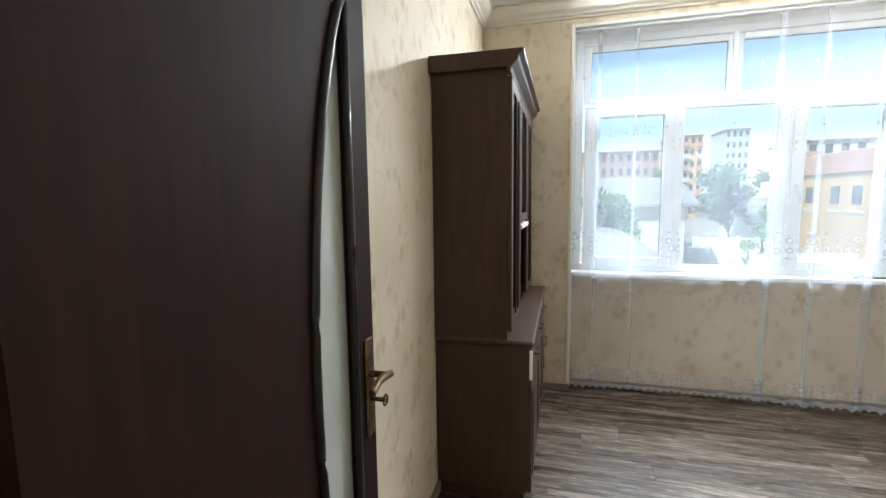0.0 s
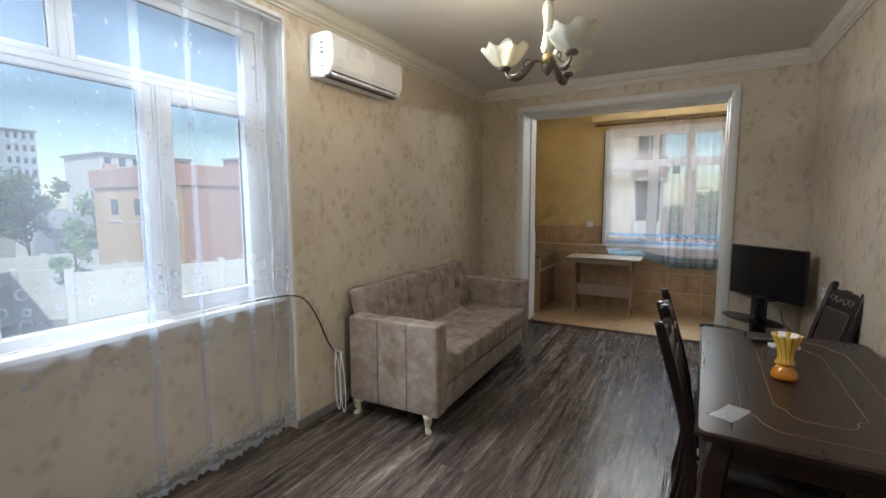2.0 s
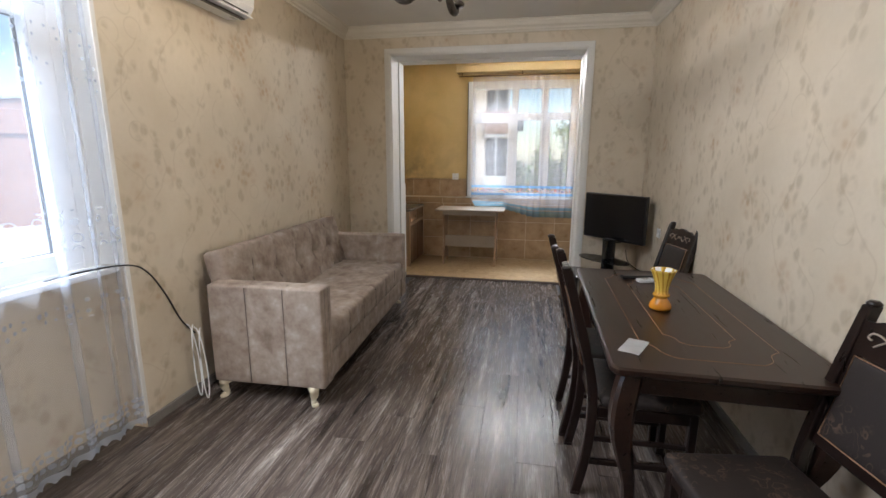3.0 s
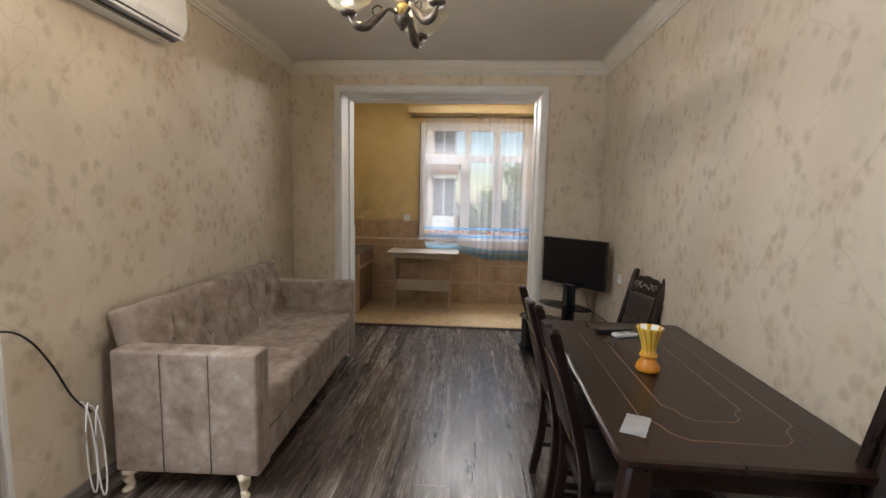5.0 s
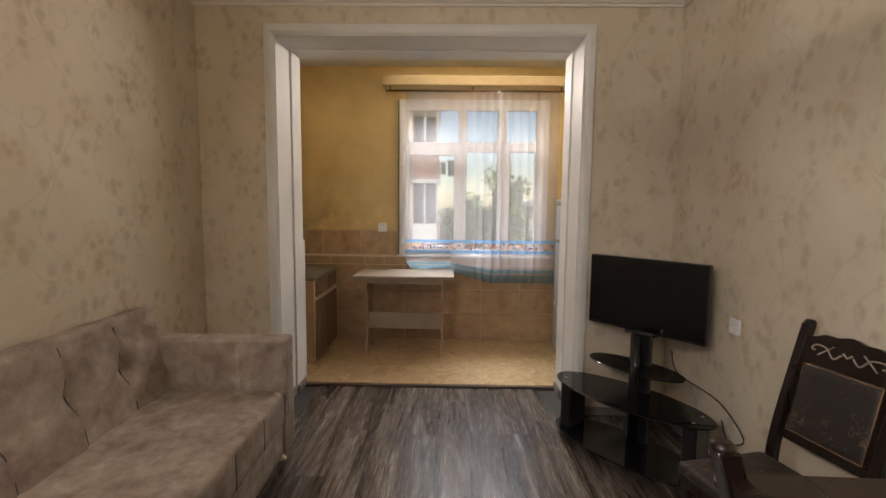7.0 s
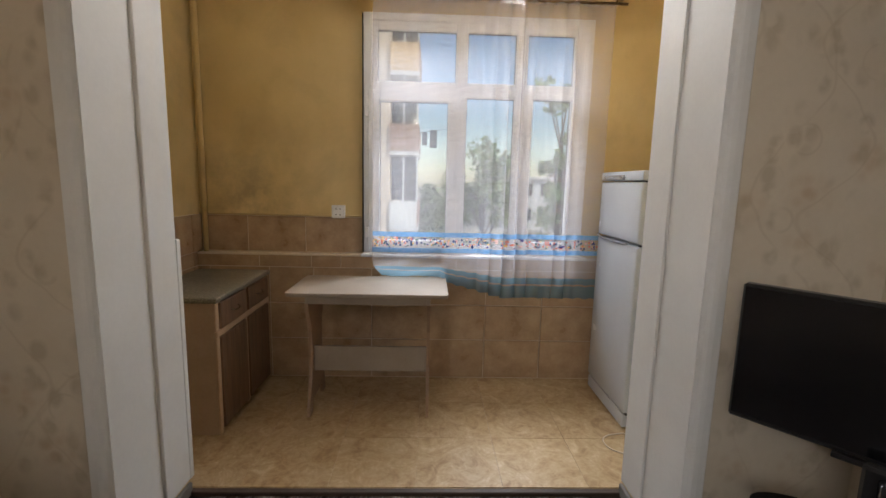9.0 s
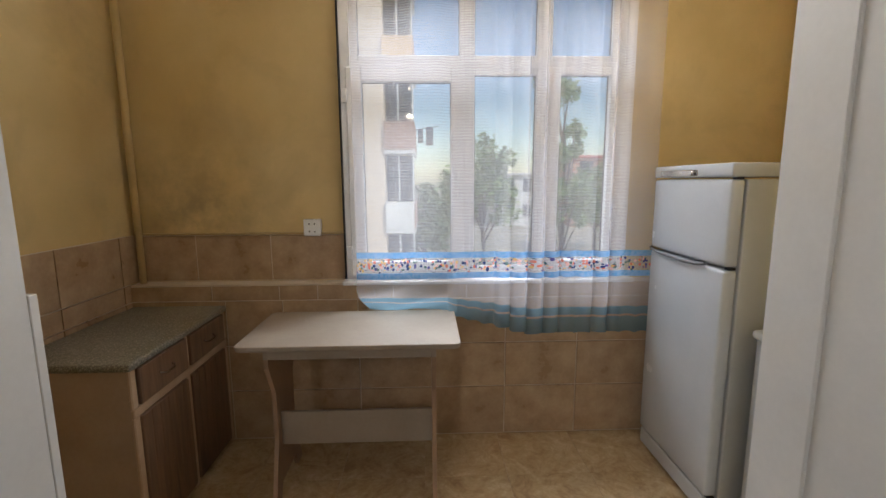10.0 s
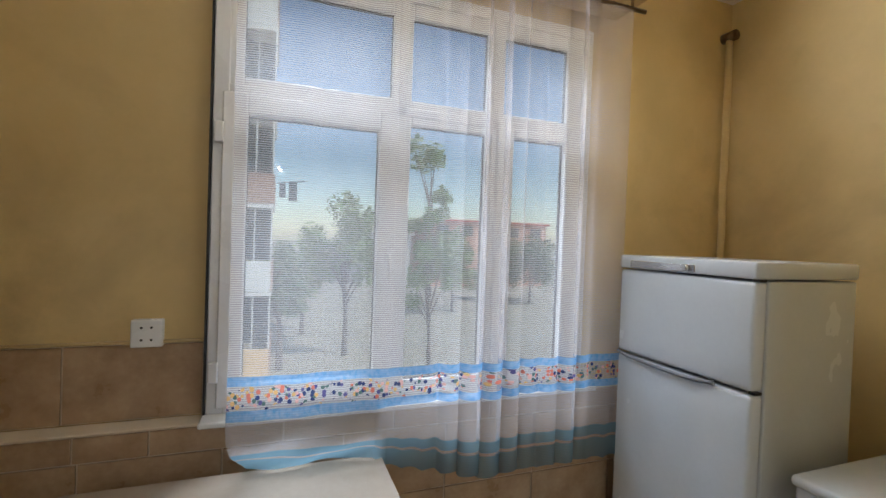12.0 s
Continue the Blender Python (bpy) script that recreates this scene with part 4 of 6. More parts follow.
def sofa():
    s = thing("sofa", "worn beige-grey suede sofa bed with tufted back before the papered wall", "sofa")
    A0, A1, B0, B1 = 2.155, 2.295, 3.97, 4.12
    Y0, Y1 = 2.385, 3.085

    def arm_press(x_out):
        def fn(p, n):
            d = 0.0
            if abs(n.x) > 0.5 or n.z > 0.5:
                d += 0.004 * groove(p.y - 2.615, 0.005) + 0.004 * groove(p.y - 2.845, 0.005)
            return d
        return fn
    for a, b in ((A0, A1), (B0, B1)):
        bm = bmesh.new()
        round_box(bm, a, b, Y0, Y1, 0.115, 0.715, 0.016, 4, 90, 10, arm_press(a))
        arm = part("arm", bm, M_SOFA, s)
        bm = bmesh.new()
        out = a if a < 3 else b
        for y in (2.615, 2.845):
            bm = bmesh.new()
            tube(bm, [(out, y, 0.125), (out, y, 0.705), ((a + b) / 2, y, 0.7125), (a + b - out, y, 0.705)], 0.0022, 5)
            part("seam", bm, M_SEAM, arm)
        for x in (a + 0.045, a + 0.095):
            bm = bmesh.new()
            tube(bm, [(x, Y0 + 0.001, 0.13), (x, Y0 + 0.001, 0.70)], 0.0018, 5)
            part("seam", bm, M_SEAM, arm)
    seams = [A1 + (B0 - A1) * k / 6 for k in range(1, 6)]

    def seat_press(p, n):
        d = 0.0
        if n.z > 0.4:
            for sx in (seams[0], seams[2], seams[4]):
                d += 0.005 * groove(p.x - sx, 0.006) * (1 if p.y < 2.75 else 0.3)
            d -= 0.012 * math.sin((p.x - A1) * 5.2) * math.sin((p.y - Y0) * 4.4)
            d += 0.003 * math.sin(p.x * 31 + 4 * math.sin(p.y * 13))
        if n.y < -0.4:
            for sx in seams:
                d += 0.006 * groove(p.x - sx, 0.006)
        return d
    bm = bmesh.new()
    round_box(bm, A1 + 0.002, B0 - 0.002, Y0 - 0.005, 3.0, 0.285, 0.465, 0.035, 150, 24, 5, seat_press)
    part("seat", bm, M_SOFA, s)

    def front_press(p, n):
        return sum(0.005 * groove(p.x - (A1 + (B0 - A1) * k / 12), 0.005) for k in range(1, 12)) if n.y < -0.3 else 0.0
    bm = bmesh.new()
    round_box(bm, A1 + 0.002, B0 - 0.002, Y0 + 0.012, 3.06, 0.115, 0.280, 0.014, 170, 3, 4, front_press)
    part("front_panel", bm, M_SOFA, s)
    # the back leans: drawn upright, then tilted
    m = Matrix.Translation((0, 2.935, 0.40)) @ Matrix.Rotation(radians(-14), 4, "X")
    bx0, bx1 = 2.265, 4.017
    bs = [bx0 + (bx1 - bx0) * k / 6 for k in range(1, 6)]

    def back_press(p, n):
        d = 0.0
        if n.y < -0.3 or n.z > 0.5:
            for sx in bs:
                off = 0.03 * math.exp(-((p.z - 0.27) / 0.05) ** 2)
                d += 0.011 * groove(p.x - sx, 0.008)
                if n.y < -0.3:
                    d += 0.030 * math.exp(-((p.x - sx) / 0.045) ** 2 - ((p.z - 0.27) / 0.05) ** 2)
                    d += 0.004 * groove(p.z - 0.27 - 0.10 * abs(p.x - sx), 0.006) * math.exp(-((p.x - sx) / 0.07) ** 2)
            d += 0.003 * math.sin(p.x * 23 + 3 * math.sin(p.z * 17))
        return d
    bm = bmesh.new()
    round_box(bm, bx0, bx1, 0.0, 0.13, 0.0, 0.51, 0.03, 160, 3, 34, back_press, m)
    back = part("backrest", bm, M_SOFA, s)
    for sx in bs:
        bm = bmesh.new()
        pts = [m @ Vector((sx + 0.006 * math.sin(k), -0.0 + 0.0095 + 0.029 * math.exp(-((0.06 + k * 0.045 - 0.27) / 0.05) ** 2), 0.06 + k * 0.045)) for k in range(10)]
        tube(bm, pts, 0.003, 5)
        part("seam", bm, M_SEAM, back)
    for sx in seams:
        bm = bmesh.new()
        tube(bm, [(sx, Y0 - 0.0005, 0.30), (sx, Y0 - 0.0005, 0.44)], 0.0028, 5)
        part("seam", bm, M_SEAM, s)
    for x, y, sx, sy in ((2.19, 2.48, -1, -1), (2.20, 3.03, -1, 1), (4.10, 2.48, 1, -1), (4.10, 3.03, 1, 1)):
        part("leg", cabriole(x, y, sx, sy, 0.118), M_IVORY, s, "ivory curved cabriole foot")
    pivot = Matrix.Translation((A0, Y0, 0))
    s.matrix_world = pivot @ Matrix.Rotation(radians(1.5), 4, "Z") @ pivot.inverted()


sofa()

# dining table
M_INLAY = plain("table_inlay", (0.24, 0.13, 0.07), (0.34, 0.19, 0.10), 0.3, 20.0)


def outline(x0, x1, y0, y1, r, n=6):
    """A rectangle with scooped, rounded corners."""
    pts = []
    for cx, cy, a0 in ((x1, y1, 0), (x0, y1, 90), (x0, y0, 180), (x1, y0, 270)):
        sx, sy = (1 if cx == x1 else -1), (1 if cy == y1 else -1)
        c = Vector((cx - sx * r, cy - sy * r))
        for k in range(n + 1):
            a = radians(a0 + 90 * k / n)
            pts.append((c.x + r * math.cos(a), c.y + r * math.sin(a)))
    return pts


def slab(bm, pts, z0, z1, ins=0.008):
    rows = [[bm.verts.new((x, y, z)) for x, y in q] for q, z in ((shrink(pts, ins), z0), (pts, z0 + (z1 - z0) * 0.35), (pts, z1 - ins * 0.6), (shrink(pts, ins), z1))]
    k = len(pts)
    for a, b in zip(rows, rows[1:]):
        for i in range(k):
            bm.faces.new((a[i], a[(i + 1) % k], b[(i + 1) % k], b[i]))
    bm.faces.new(list(reversed(rows[0])))
    bm.faces.new(rows[-1])
    bmesh.ops.recalc_face_normals(bm, faces=bm.faces)


def shrink(pts, d):
    cx, cy = sum(p[0] for p in pts) / len(pts), sum(p[1] for p in pts) / len(pts)
    hx, hy = max(p[0] for p in pts) - cx, max(p[1] for p in pts) - cy
    return [(cx + (x - cx) * (hx - d) / hx, cy + (y - cy) * (hy - d) / hy) for x, y in pts]


def shaped_leg(x, y, h, mat, sx, sy, parent, name="leg", wide=0.036):
    bm = bmesh.new()
    n = 14
    rings = []
    for i in range(n + 1):
        t = i / n
        z = h * (1 - t)
        w = wide * (1.0 + 0.25 * math.sin(t * math.pi * 1.9) * (1 - t) - 0.42 * t + 0.18 * max(0, t - 0.85) / 0.15)
        o = 0.030 * math.sin(t * math.pi * 2.0) * 1.0
        cx, cy = x + sx * o, y + sy * o
        rings.append([bm.verts.new((cx + a * w, cy + b * w, z)) for a, b in ((-1, -0.7), (-0.7, -1), (0.7, -1), (1, -0.7), (1, 0.7), (0.7, 1), (-0.7, 1), (-1, 0.7))])
    for r, q in zip(rings, rings[1:]):
        for k in range(8):
            bm.faces.new((r[k], r[(k + 1) % 8], q[(k + 1) % 8], q[k]))
    bm.faces.new(rings[0])
    bm.faces.new(list(reversed(rings[-1])))
    bmesh.ops.recalc_face_normals(bm, faces=bm.faces)
    return part(name, bm, mat, parent)


def dining_table():
    t = thing("dining_table", "dark polished wooden dining table with inlaid lines pushed to the wall", "table", (2.125, 0.597, 0), -1.5)
    X, Y = 0.725, 0.375
    bm = bmesh.new()
    slab(bm, outline(-X, X, -Y, Y, 0.035), 0.718, 0.75, 0.010)
    top = part("tabletop", bm, M_TABLE, t)
    for ix, iy, sc in ((0.60, 0.235, 0.10), (0.47, 0.13, 0.075)):
        pts = []
        for cx, cy, a0 in ((ix, iy, 0), (-ix, iy, 90), (-ix, -iy, 180), (ix, -iy, 270)):
            sx, sy = (1 if cx > 0 else -1), (1 if cy > 0 else -1)
            q = []
            for k in range(9):
                f = k / 8
                q.append((cx - sx * sc * 1.3 * f, cy - sy * sc * (1 - f) + 0.012 * sy * math.sin(f * math.pi * 2)))
            pts += q if a0 in (0, 180) else list(reversed(q))
        pts = [(x, y, 0.7502) for x, y in pts]
        bm = bmesh.new()
        tube(bm, pts + [pts[0]], 0.0016, 5)
        part("inlay_line", bm, M_INLAY, top, "thin light inlaid line")
    bm = bmesh.new()
    ring2 = 0.05
    box(bm, -X + ring2, X - ring2, -Y + 0.05, -Y + 0.07, 0.64, 0.718, 0.003)
    box(bm, -X + ring2, X - ring2, Y - 0.07, Y - 0.05, 0.64, 0.718, 0.003)
    box(bm, -X + 0.05, -X + 0.07, -Y + 0.07, Y - 0.07, 0.64, 0.718, 0.003)
    box(bm, X - 0.07, X - 0.05, -Y + 0.07, Y - 0.07, 0.64, 0.718, 0.003)
    part("apron", bm, M_TABLE, t)
    for sx in (-1, 1):
        for sy in (-1, 1):
            shaped_leg(sx * (X - 0.085), sy * (Y - 0.085), 0.72, M_TABLE, sx, sy, t)


dining_table()


def fabric_paisley():
    def build(nt, n, l, b):
        v = coords(nt)
        vo = n.new("ShaderNodeTexVoronoi")
        vo.inputs["Scale"].default_value = 22
        nz = n.new("ShaderNodeTexNoise")
        nz.inputs["Scale"].default_value = 14
        l.new(v, nz.inputs["Vector"])
        ad = n.new("ShaderNodeMix")
        ad.data_type = "VECTOR"
        ad.inputs[0].default_value = 0.16
        l.new(v, ad.inputs[4])
        l.new(nz.outputs["Color"], ad.inputs[5])
        l.new(ad.outputs[1], vo.inputs["Vector"])
        swirl = ramp(nt, [(0.30, (0, 0, 0)), (0.36, (1, 1, 1)), (0.40, (1, 1, 1)), (0.46, (0, 0, 0))], vo.outputs["Distance"])
        gate = ramp(nt, [(0.45, (0, 0, 0)), (0.6, (1, 1, 1))], noise_tex(nt, v, 9.0))
        f = math_node(nt, "MULTIPLY", math_node(nt, "MULTIPLY", swirl, gate), 0.55)
        l.new(mix(nt, f, (0.020, 0.014, 0.012), (0.17, 0.11, 0.07)), b.inputs["Base Color"])
        b.inputs["Roughness"].default_value = 0.55
        bump(nt, b, noise_tex(nt, v, 140), 0.3)
    return mat("dark_patterned_fabric", build)


M_PAISLEY = fabric_paisley()
M_SCROLL = plain("pale_inlay", (0.30, 0.25, 0.20), (0.42, 0.36, 0.30), 0.4, 30.0)


def dining_chair():
    """Back at y = 0, seat towards +y."""
    c = thing("dining_chair", "dark carved dining chair with dark patterned seat and back pad", "chair", group="chairs round the dining table")
    W, D = 0.385, 0.42
    m = Matrix.Translation((0, 0.0, 0.46)) @ Matrix.Rotation(radians(13.5), 4, "X")
    for sx in (-1, 1):
        bm = bmesh.new()
        x = sx * (W / 2 - 0.018)
        pts = smooth_line([(x, -0.045, 0.012), (x, -0.012, 0.2), (x, 0.0, 0.42), (x, -0.03, 0.62), (x, -0.135, 1.0)], 4)
        rings = []
        for i, p in enumerate(pts):
            w, d = 0.017, 0.020
            rings.append([bm.verts.new(p + Vector((a * w, q * d, 0))) for a, q in ((-1, -1), (1, -1), (1, 1), (-1, 1))])
        for r, q in zip(rings, rings[1:]):
            for k in range(4):
                bm.faces.new((r[k], r[(k + 1) % 4], q[(k + 1) % 4], q[k]))
        bm.faces.new(rings[0])
        bm.faces.new(rings[-1])
        bmesh.ops.recalc_face_normals(bm, faces=bm.faces)
        bmesh.ops.bevel(bm, geom=bm.edges[:], offset=0.0035, segments=1, affect="EDGES")
        lathe(bm, [(0.012, 0.0), (0.020, 0.004), (0.021, 0.012), (0.012, 0.02)], (x, -0.138, 0.995), 10)
        part("back_post", bm, M_CHAIR, c)
        part("foot", one_box(x - 0.018, x + 0.018, -0.066, -0.026, 0.0, 0.013, 0.003), M_CHAIR, c)
        bm = bmesh.new()
        box(bm, x - 0.017, x + 0.017, D - 0.045, D - 0.01, 0.0, 0.42, 0.004)
        part("front_leg", bm, M_CHAIR, c)
        part("stretcher", one_box(x - 0.010, x + 0.010, 0.0, D - 0.04, 0.15, 0.175, 0.003), M_CHAIR, c)
        part("stretcher", one_box(x - 0.010, x + 0.010, 0.0, D - 0.04, 0.26, 0.28, 0.003), M_CHAIR, c)
    part("stretcher", one_box(-W / 2 + 0.03, W / 2 - 0.03, 0.18, 0.205, 0.152, 0.173, 0.003), M_CHAIR, c)
    bm = bmesh.new()
    box(bm, -W / 2 + 0.002, W / 2 - 0.002, D - 0.035, D - 0.012, 0.375, 0.425, 0.003)
    box(bm, -W / 2 + 0.035, W / 2 - 0.035, 0.0, 0.02, 0.375, 0.425, 0.003)
    box(bm, -W / 2 + 0.004, -W / 2 + 0.024, 0.02, D - 0.035, 0.375, 0.425, 0.003)
    box(bm, W / 2 - 0.024, W / 2 - 0.004, 0.02, D - 0.035, 0.375, 0.425, 0.003)
    part("seat_frame", bm, M_CHAIR, c)
    bm = bmesh.new()
    round_box(bm, -W / 2 - 0.003, W / 2 + 0.003, 0.028, D + 0.008, 0.425, 0.474, 0.02, 10, 10, 2, lambda p, n: -0.010 * max(0, 1 - (p.x / 0.19) ** 2) * max(0, 1 - ((p.y - 0.22) / 0.2) ** 2) if n.z > 0.5 else 0.0)
    part("seat", bm, M_PAISLEY, c, "dark patterned padded seat")
    # crest rail with a wavy top edge
    bm = bmesh.new()
    n = 24
    fr, bk = [], []
    for i in range(n + 1):
        x = -W / 2 + 0.035 + (W - 0.07) * i / n
        top = 0.522 + 0.016 * math.cos((x / (W / 2)) * math.pi) * 0.8 + 0.004 * math.cos(x * 70)
        for row, y in ((fr, 0.012), (bk, -0.012)):
            row.append((bm.verts.new(m @ Vector((x, y, 0.405))), bm.verts.new(m @ Vector((x, y, top)))))
    for i in range(n):
        bm.faces.new((fr[i][0], fr[i + 1][0], fr[i + 1][1], fr[i][1]))
        bm.faces.new((bk[i][0], bk[i][1], bk[i + 1][1], bk[i + 1][0]))
        bm.faces.new((fr[i][1], fr[i + 1][1], bk[i + 1][1], bk[i][1]))
        bm.faces.new((fr[i][0], bk[i][0], bk[i + 1][0], fr[i + 1][0]))
    bmesh.ops.recalc_face_normals(bm, faces=bm.faces)
    crest = part("crest_rail", bm, M_CHAIR, c)
    for face in (0.014,):
        bm = bmesh.new()
        for s in (-1, 1):
            tube(bm, [m @ Vector(p) for p in smooth_line([(s * 0.02, face, 0.468), (s * 0.045, face, 0.447), (s * 0.075, face, 0.478), (s * 0.115, face, 0.482), (s * 0.125, face, 0.465), (s * 0.112, face, 0.462)], 4)], 0.0035, 5)
            tube(bm, [m @ Vector(p) for p in smooth_line([(s * 0.05, face, 0.49), (s * 0.075, face, 0.468), (s * 0.10, face, 0.445)], 4)], 0.003, 5)
        tube(bm, [m @ Vector(p) for p in ((-0.016, face, 0.476), (0, face, 0.464), (0.016, face, 0.476))], 0.004, 5)
        part("scroll", bm, M_SCROLL, crest, "pale carved scroll inlay")
    bm = bmesh.new()
    box(bm, -W / 2 + 0.035, W / 2 - 0.035, -0.010, 0.010, 0.09, 0.125, 0.003, m=m)
    box(bm, -W / 2 + 0.035, -W / 2 + 0.055, -0.010, 0.010, 0.125, 0.405, m=m)
    box(bm, W / 2 - 0.055, W / 2 - 0.035, -0.010, 0.010, 0.125, 0.405, m=m)
    part("back_frame", bm, M_CHAIR, c)
    bm = bmesh.new()
    round_box(bm, -W / 2 + 0.056, W / 2 - 0.056, -0.020, 0.024, 0.127, 0.402, 0.014, 6, 2, 8, None, m)
    pad = part("backrest", bm, M_PAISLEY, c, "dark patterned back pad")
    bm = bmesh.new()
    e = W / 2 - 0.058
    for y in (0.020, -0.017):
        tube(bm, [m @ Vector(p) for p in ((-e, y, 0.13), (e, y, 0.13), (e, y, 0.40), (-e, y, 0.40), (-e, y, 0.13))], 0.003, 5)
    part("piping", bm, M_INLAY, pad, "tan piping")
    return c


chair = dining_chair()
chair.matrix_world = pose(1.915, 0.985, 0, 0, 0, 180)
for px, py, turn, lab in ((2.335, 1.005, 180, ""), (3.318, 0.295, 13, "dark carved dining chair with patterned pads alone by the wall"), (1.268, 0.355, 8, "dark carved dining chair at the end of the table")):
    size = 0.965 if px > 3 else 1.0
    ob = copy_thing(chair, pose(px, py, 0, 0, 0, turn) @ Matrix.Scale(size, 4))
    tagged(ob, lab)

# things on the table


def vase_mat():
    def build(nt, n, l, b):
        tc = n.new("ShaderNodeTexCoord")
        sep = n.new("ShaderNodeSeparateXYZ")
        l.new(tc.outputs["Object"], sep.inputs[0])
        ang = math_node(nt, "ARCTAN2", sep.outputs[1], sep.outputs[0])
        st = math_node(nt, "SINE", math_node(nt, "ADD", math_node(nt, "MULTIPLY", ang, 12.0), math_node(nt, "MULTIPLY", sep.outputs[2], 30.0)))
        stripe = math_node(nt, "MULTIPLY", math_node(nt, "GREATER_THAN", st, 0.55), math_node(nt, "GREATER_THAN", sep.outputs[2], 0.075))
        low = ramp(nt, [(0.35, (0.62, 0.25, 0.02)), (0.6, (0.80, 0.55, 0.09))], math_node(nt, "MULTIPLY", sep.outputs[2], 6.0))
        l.new(mix(nt, math_node(nt, "MULTIPLY", stripe, 0.7), low, (0.40, 0.15, 0.01)), b.inputs["Base Color"])
        b.inputs["Roughness"].default_value = 0.12
        b.inputs["Coat Weight"].default_value = 0.5
    return mat("amber_glass", build)


vase = thing("vase", "yellow and amber glass vase with swirled stripes on the dining table", "vase", (2.085, 0.660, 0.751))
bm = bmesh.new()
lathe(bm, [(0.030, 0.0), (0.046, 0.002), (0.049, 0.012), (0.045, 0.03), (0.030, 0.052), (0.028, 0.058), (0.037, 0.066), (0.037, 0.072), (0.030, 0.080), (0.029, 0.10), (0.036, 0.135), (0.050, 0.176), (0.054, 0.188), (0.050, 0.188), (0.033, 0.14), (0.026, 0.10), (0.02, 0.085)], seg=40)
for v in bm.verts:
    r = math.hypot(v.co.x, v.co.y)
    if v.co.z > 0.13 and r > 0.03:
        k = 1 + 0.05 * math.sin(math.atan2(v.co.y, v.co.x) * 6) * (v.co.z - 0.13) / 0.06
        v.co.x *= k
        v.co.y *= k
part("body", bm, vase_mat(), vase)
bm = bmesh.new()
lathe(bm, [(0.0265, 0.10), (0.0335, 0.14), (0.0505, 0.187), (0.049, 0.187), (0.032, 0.14), (0.025, 0.101)], seg=40, cap=False)
part("lining", bm, M_PVC, vase, "white glass lining")

M_PAPERW = plain("white_paper", (0.68, 0.68, 0.68), (0.76, 0.76, 0.76), 0.7, 12.0)
note = thing("paper_sheet", "small creased white paper sheet on the dining table", "paper", (1.60, 0.880, 0.7512), -28)
bm = bmesh.new()
g = [[bm.verts.new((-0.068 + 0.0136 * i, -0.037 + 0.0148 * j, 0.001 + 0.004 * max(0, i - 7) / 3 + 0.0012 * math.sin(i * 1.3 + j))) for j in range(6)] for i in range(11)]
for i in range(10):
    for j in range(5):
        bm.faces.new((g[i][j], g[i + 1][j], g[i + 1][j + 1], g[i][j + 1]))
bmesh.ops.solidify(bm, geom=bm.faces[:], thickness=0.0006)
part("sheet", bm, M_PAPERW, note)

rem = thing("remote_control", "white air conditioner remote control on the dining table", "remote control", (2.570, 0.592, 0.751), 18)
bm = bmesh.new()
box(bm, -0.024, 0.024, -0.065, 0.065, 0, 0.019, 0.005, 2)
part("case", bm, M_PVC, rem)
part("display", one_box(-0.017, 0.017, -0.055, -0.020, 0.0185, 0.0205, 0.001), plain("grey_display", (0.10, 0.11, 0.10), (0.15, 0.16, 0.15), 0.3), rem, "small grey display")
for k in range(3):
    for q in (-1, 0, 1):
        part("button", one_box(q * 0.012 - 0.004, q * 0.012 + 0.004, -0.004 + k * 0.016, 0.004 + k * 0.016, 0.0185, 0.0212, 0.001), M_SKIRT, rem)
rem2 = thing("remote_control", "black television remote control on the dining table", "remote control", (2.638, 0.628, 0.751), 12)
bm = bmesh.new()
box(bm, -0.024, 0.024, -0.10, 0.10, 0, 0.021, 0.006, 2)
part("case", bm, M_BLACK, rem2)
for k in range(9):
    for q in (-1, 0, 1):
        part("button", one_box(q * 0.013 - 0.004, q * 0.013 + 0.004, -0.086 + k * 0.019, -0.078 + k * 0.019, 0.0205, 0.0228, 0.001), M_SKIRT, rem2)

# television on its glass stand
M_SCREEN = plain("dark_screen", (0.006, 0.006, 0.007), (0.009, 0.009, 0.010), 0.16, 2.0, bumps=0)
M_BGLASS = plain("black_glass", (0.006, 0.006, 0.007), (0.010, 0.010, 0.011), 0.06, 2.0, bumps=0)
M_CHROME = plain("chrome", (0.55, 0.55, 0.56), (0.65, 0.65, 0.66), 0.15, 9.0, 1.0, bumps=0)
TA = math.degrees(math.atan2(0.469, 0.564))
stand = thing("television_stand", "black glass television stand with oval shelves in the room corner", "television stand", (4.225, 0.60, 0), TA)


def oval(bm, rx, ry, z0, z1, cy=0.0, n=48):
    pts = [(rx * math.cos(2 * math.pi * k / n), cy + ry * math.sin(2 * math.pi * k / n)) for k in range(n)]
    slab(bm, pts, z0, z1, 0.002)


for nm, rx, ry, z, cy in (("shelf", 0.455, 0.19, 0.345, 0.0), ("shelf", 0.455, 0.19, 0.045, 0.0), ("shelf", 0.275, 0.13, 0.505, -0.06)):
    bm = bmesh.new()
    oval(bm, rx, ry, z, z + 0.009, cy)
    part(nm, bm, M_BGLASS, stand, "black tempered glass shelf")
for sx in (-1, 1):
    bm = bmesh.new()
    box(bm, sx * 0.36 - 0.035, sx * 0.36 + 0.035, -0.10, 0.07, 0.0, 0.345, 0.008)
    part("side_support", bm, M_BLACK, stand)
    for y in (-0.06, 0.05):
        bm = bmesh.new()
        lathe(bm, [(0.009, 0), (0.010, 0.001), (0.009, 0.004), (0.003, 0.005)], (sx * 0.37, y, 0.354), 12)
        part("stud", bm, M_CHROME, stand, "small chrome stud")
bm = bmesh.new()
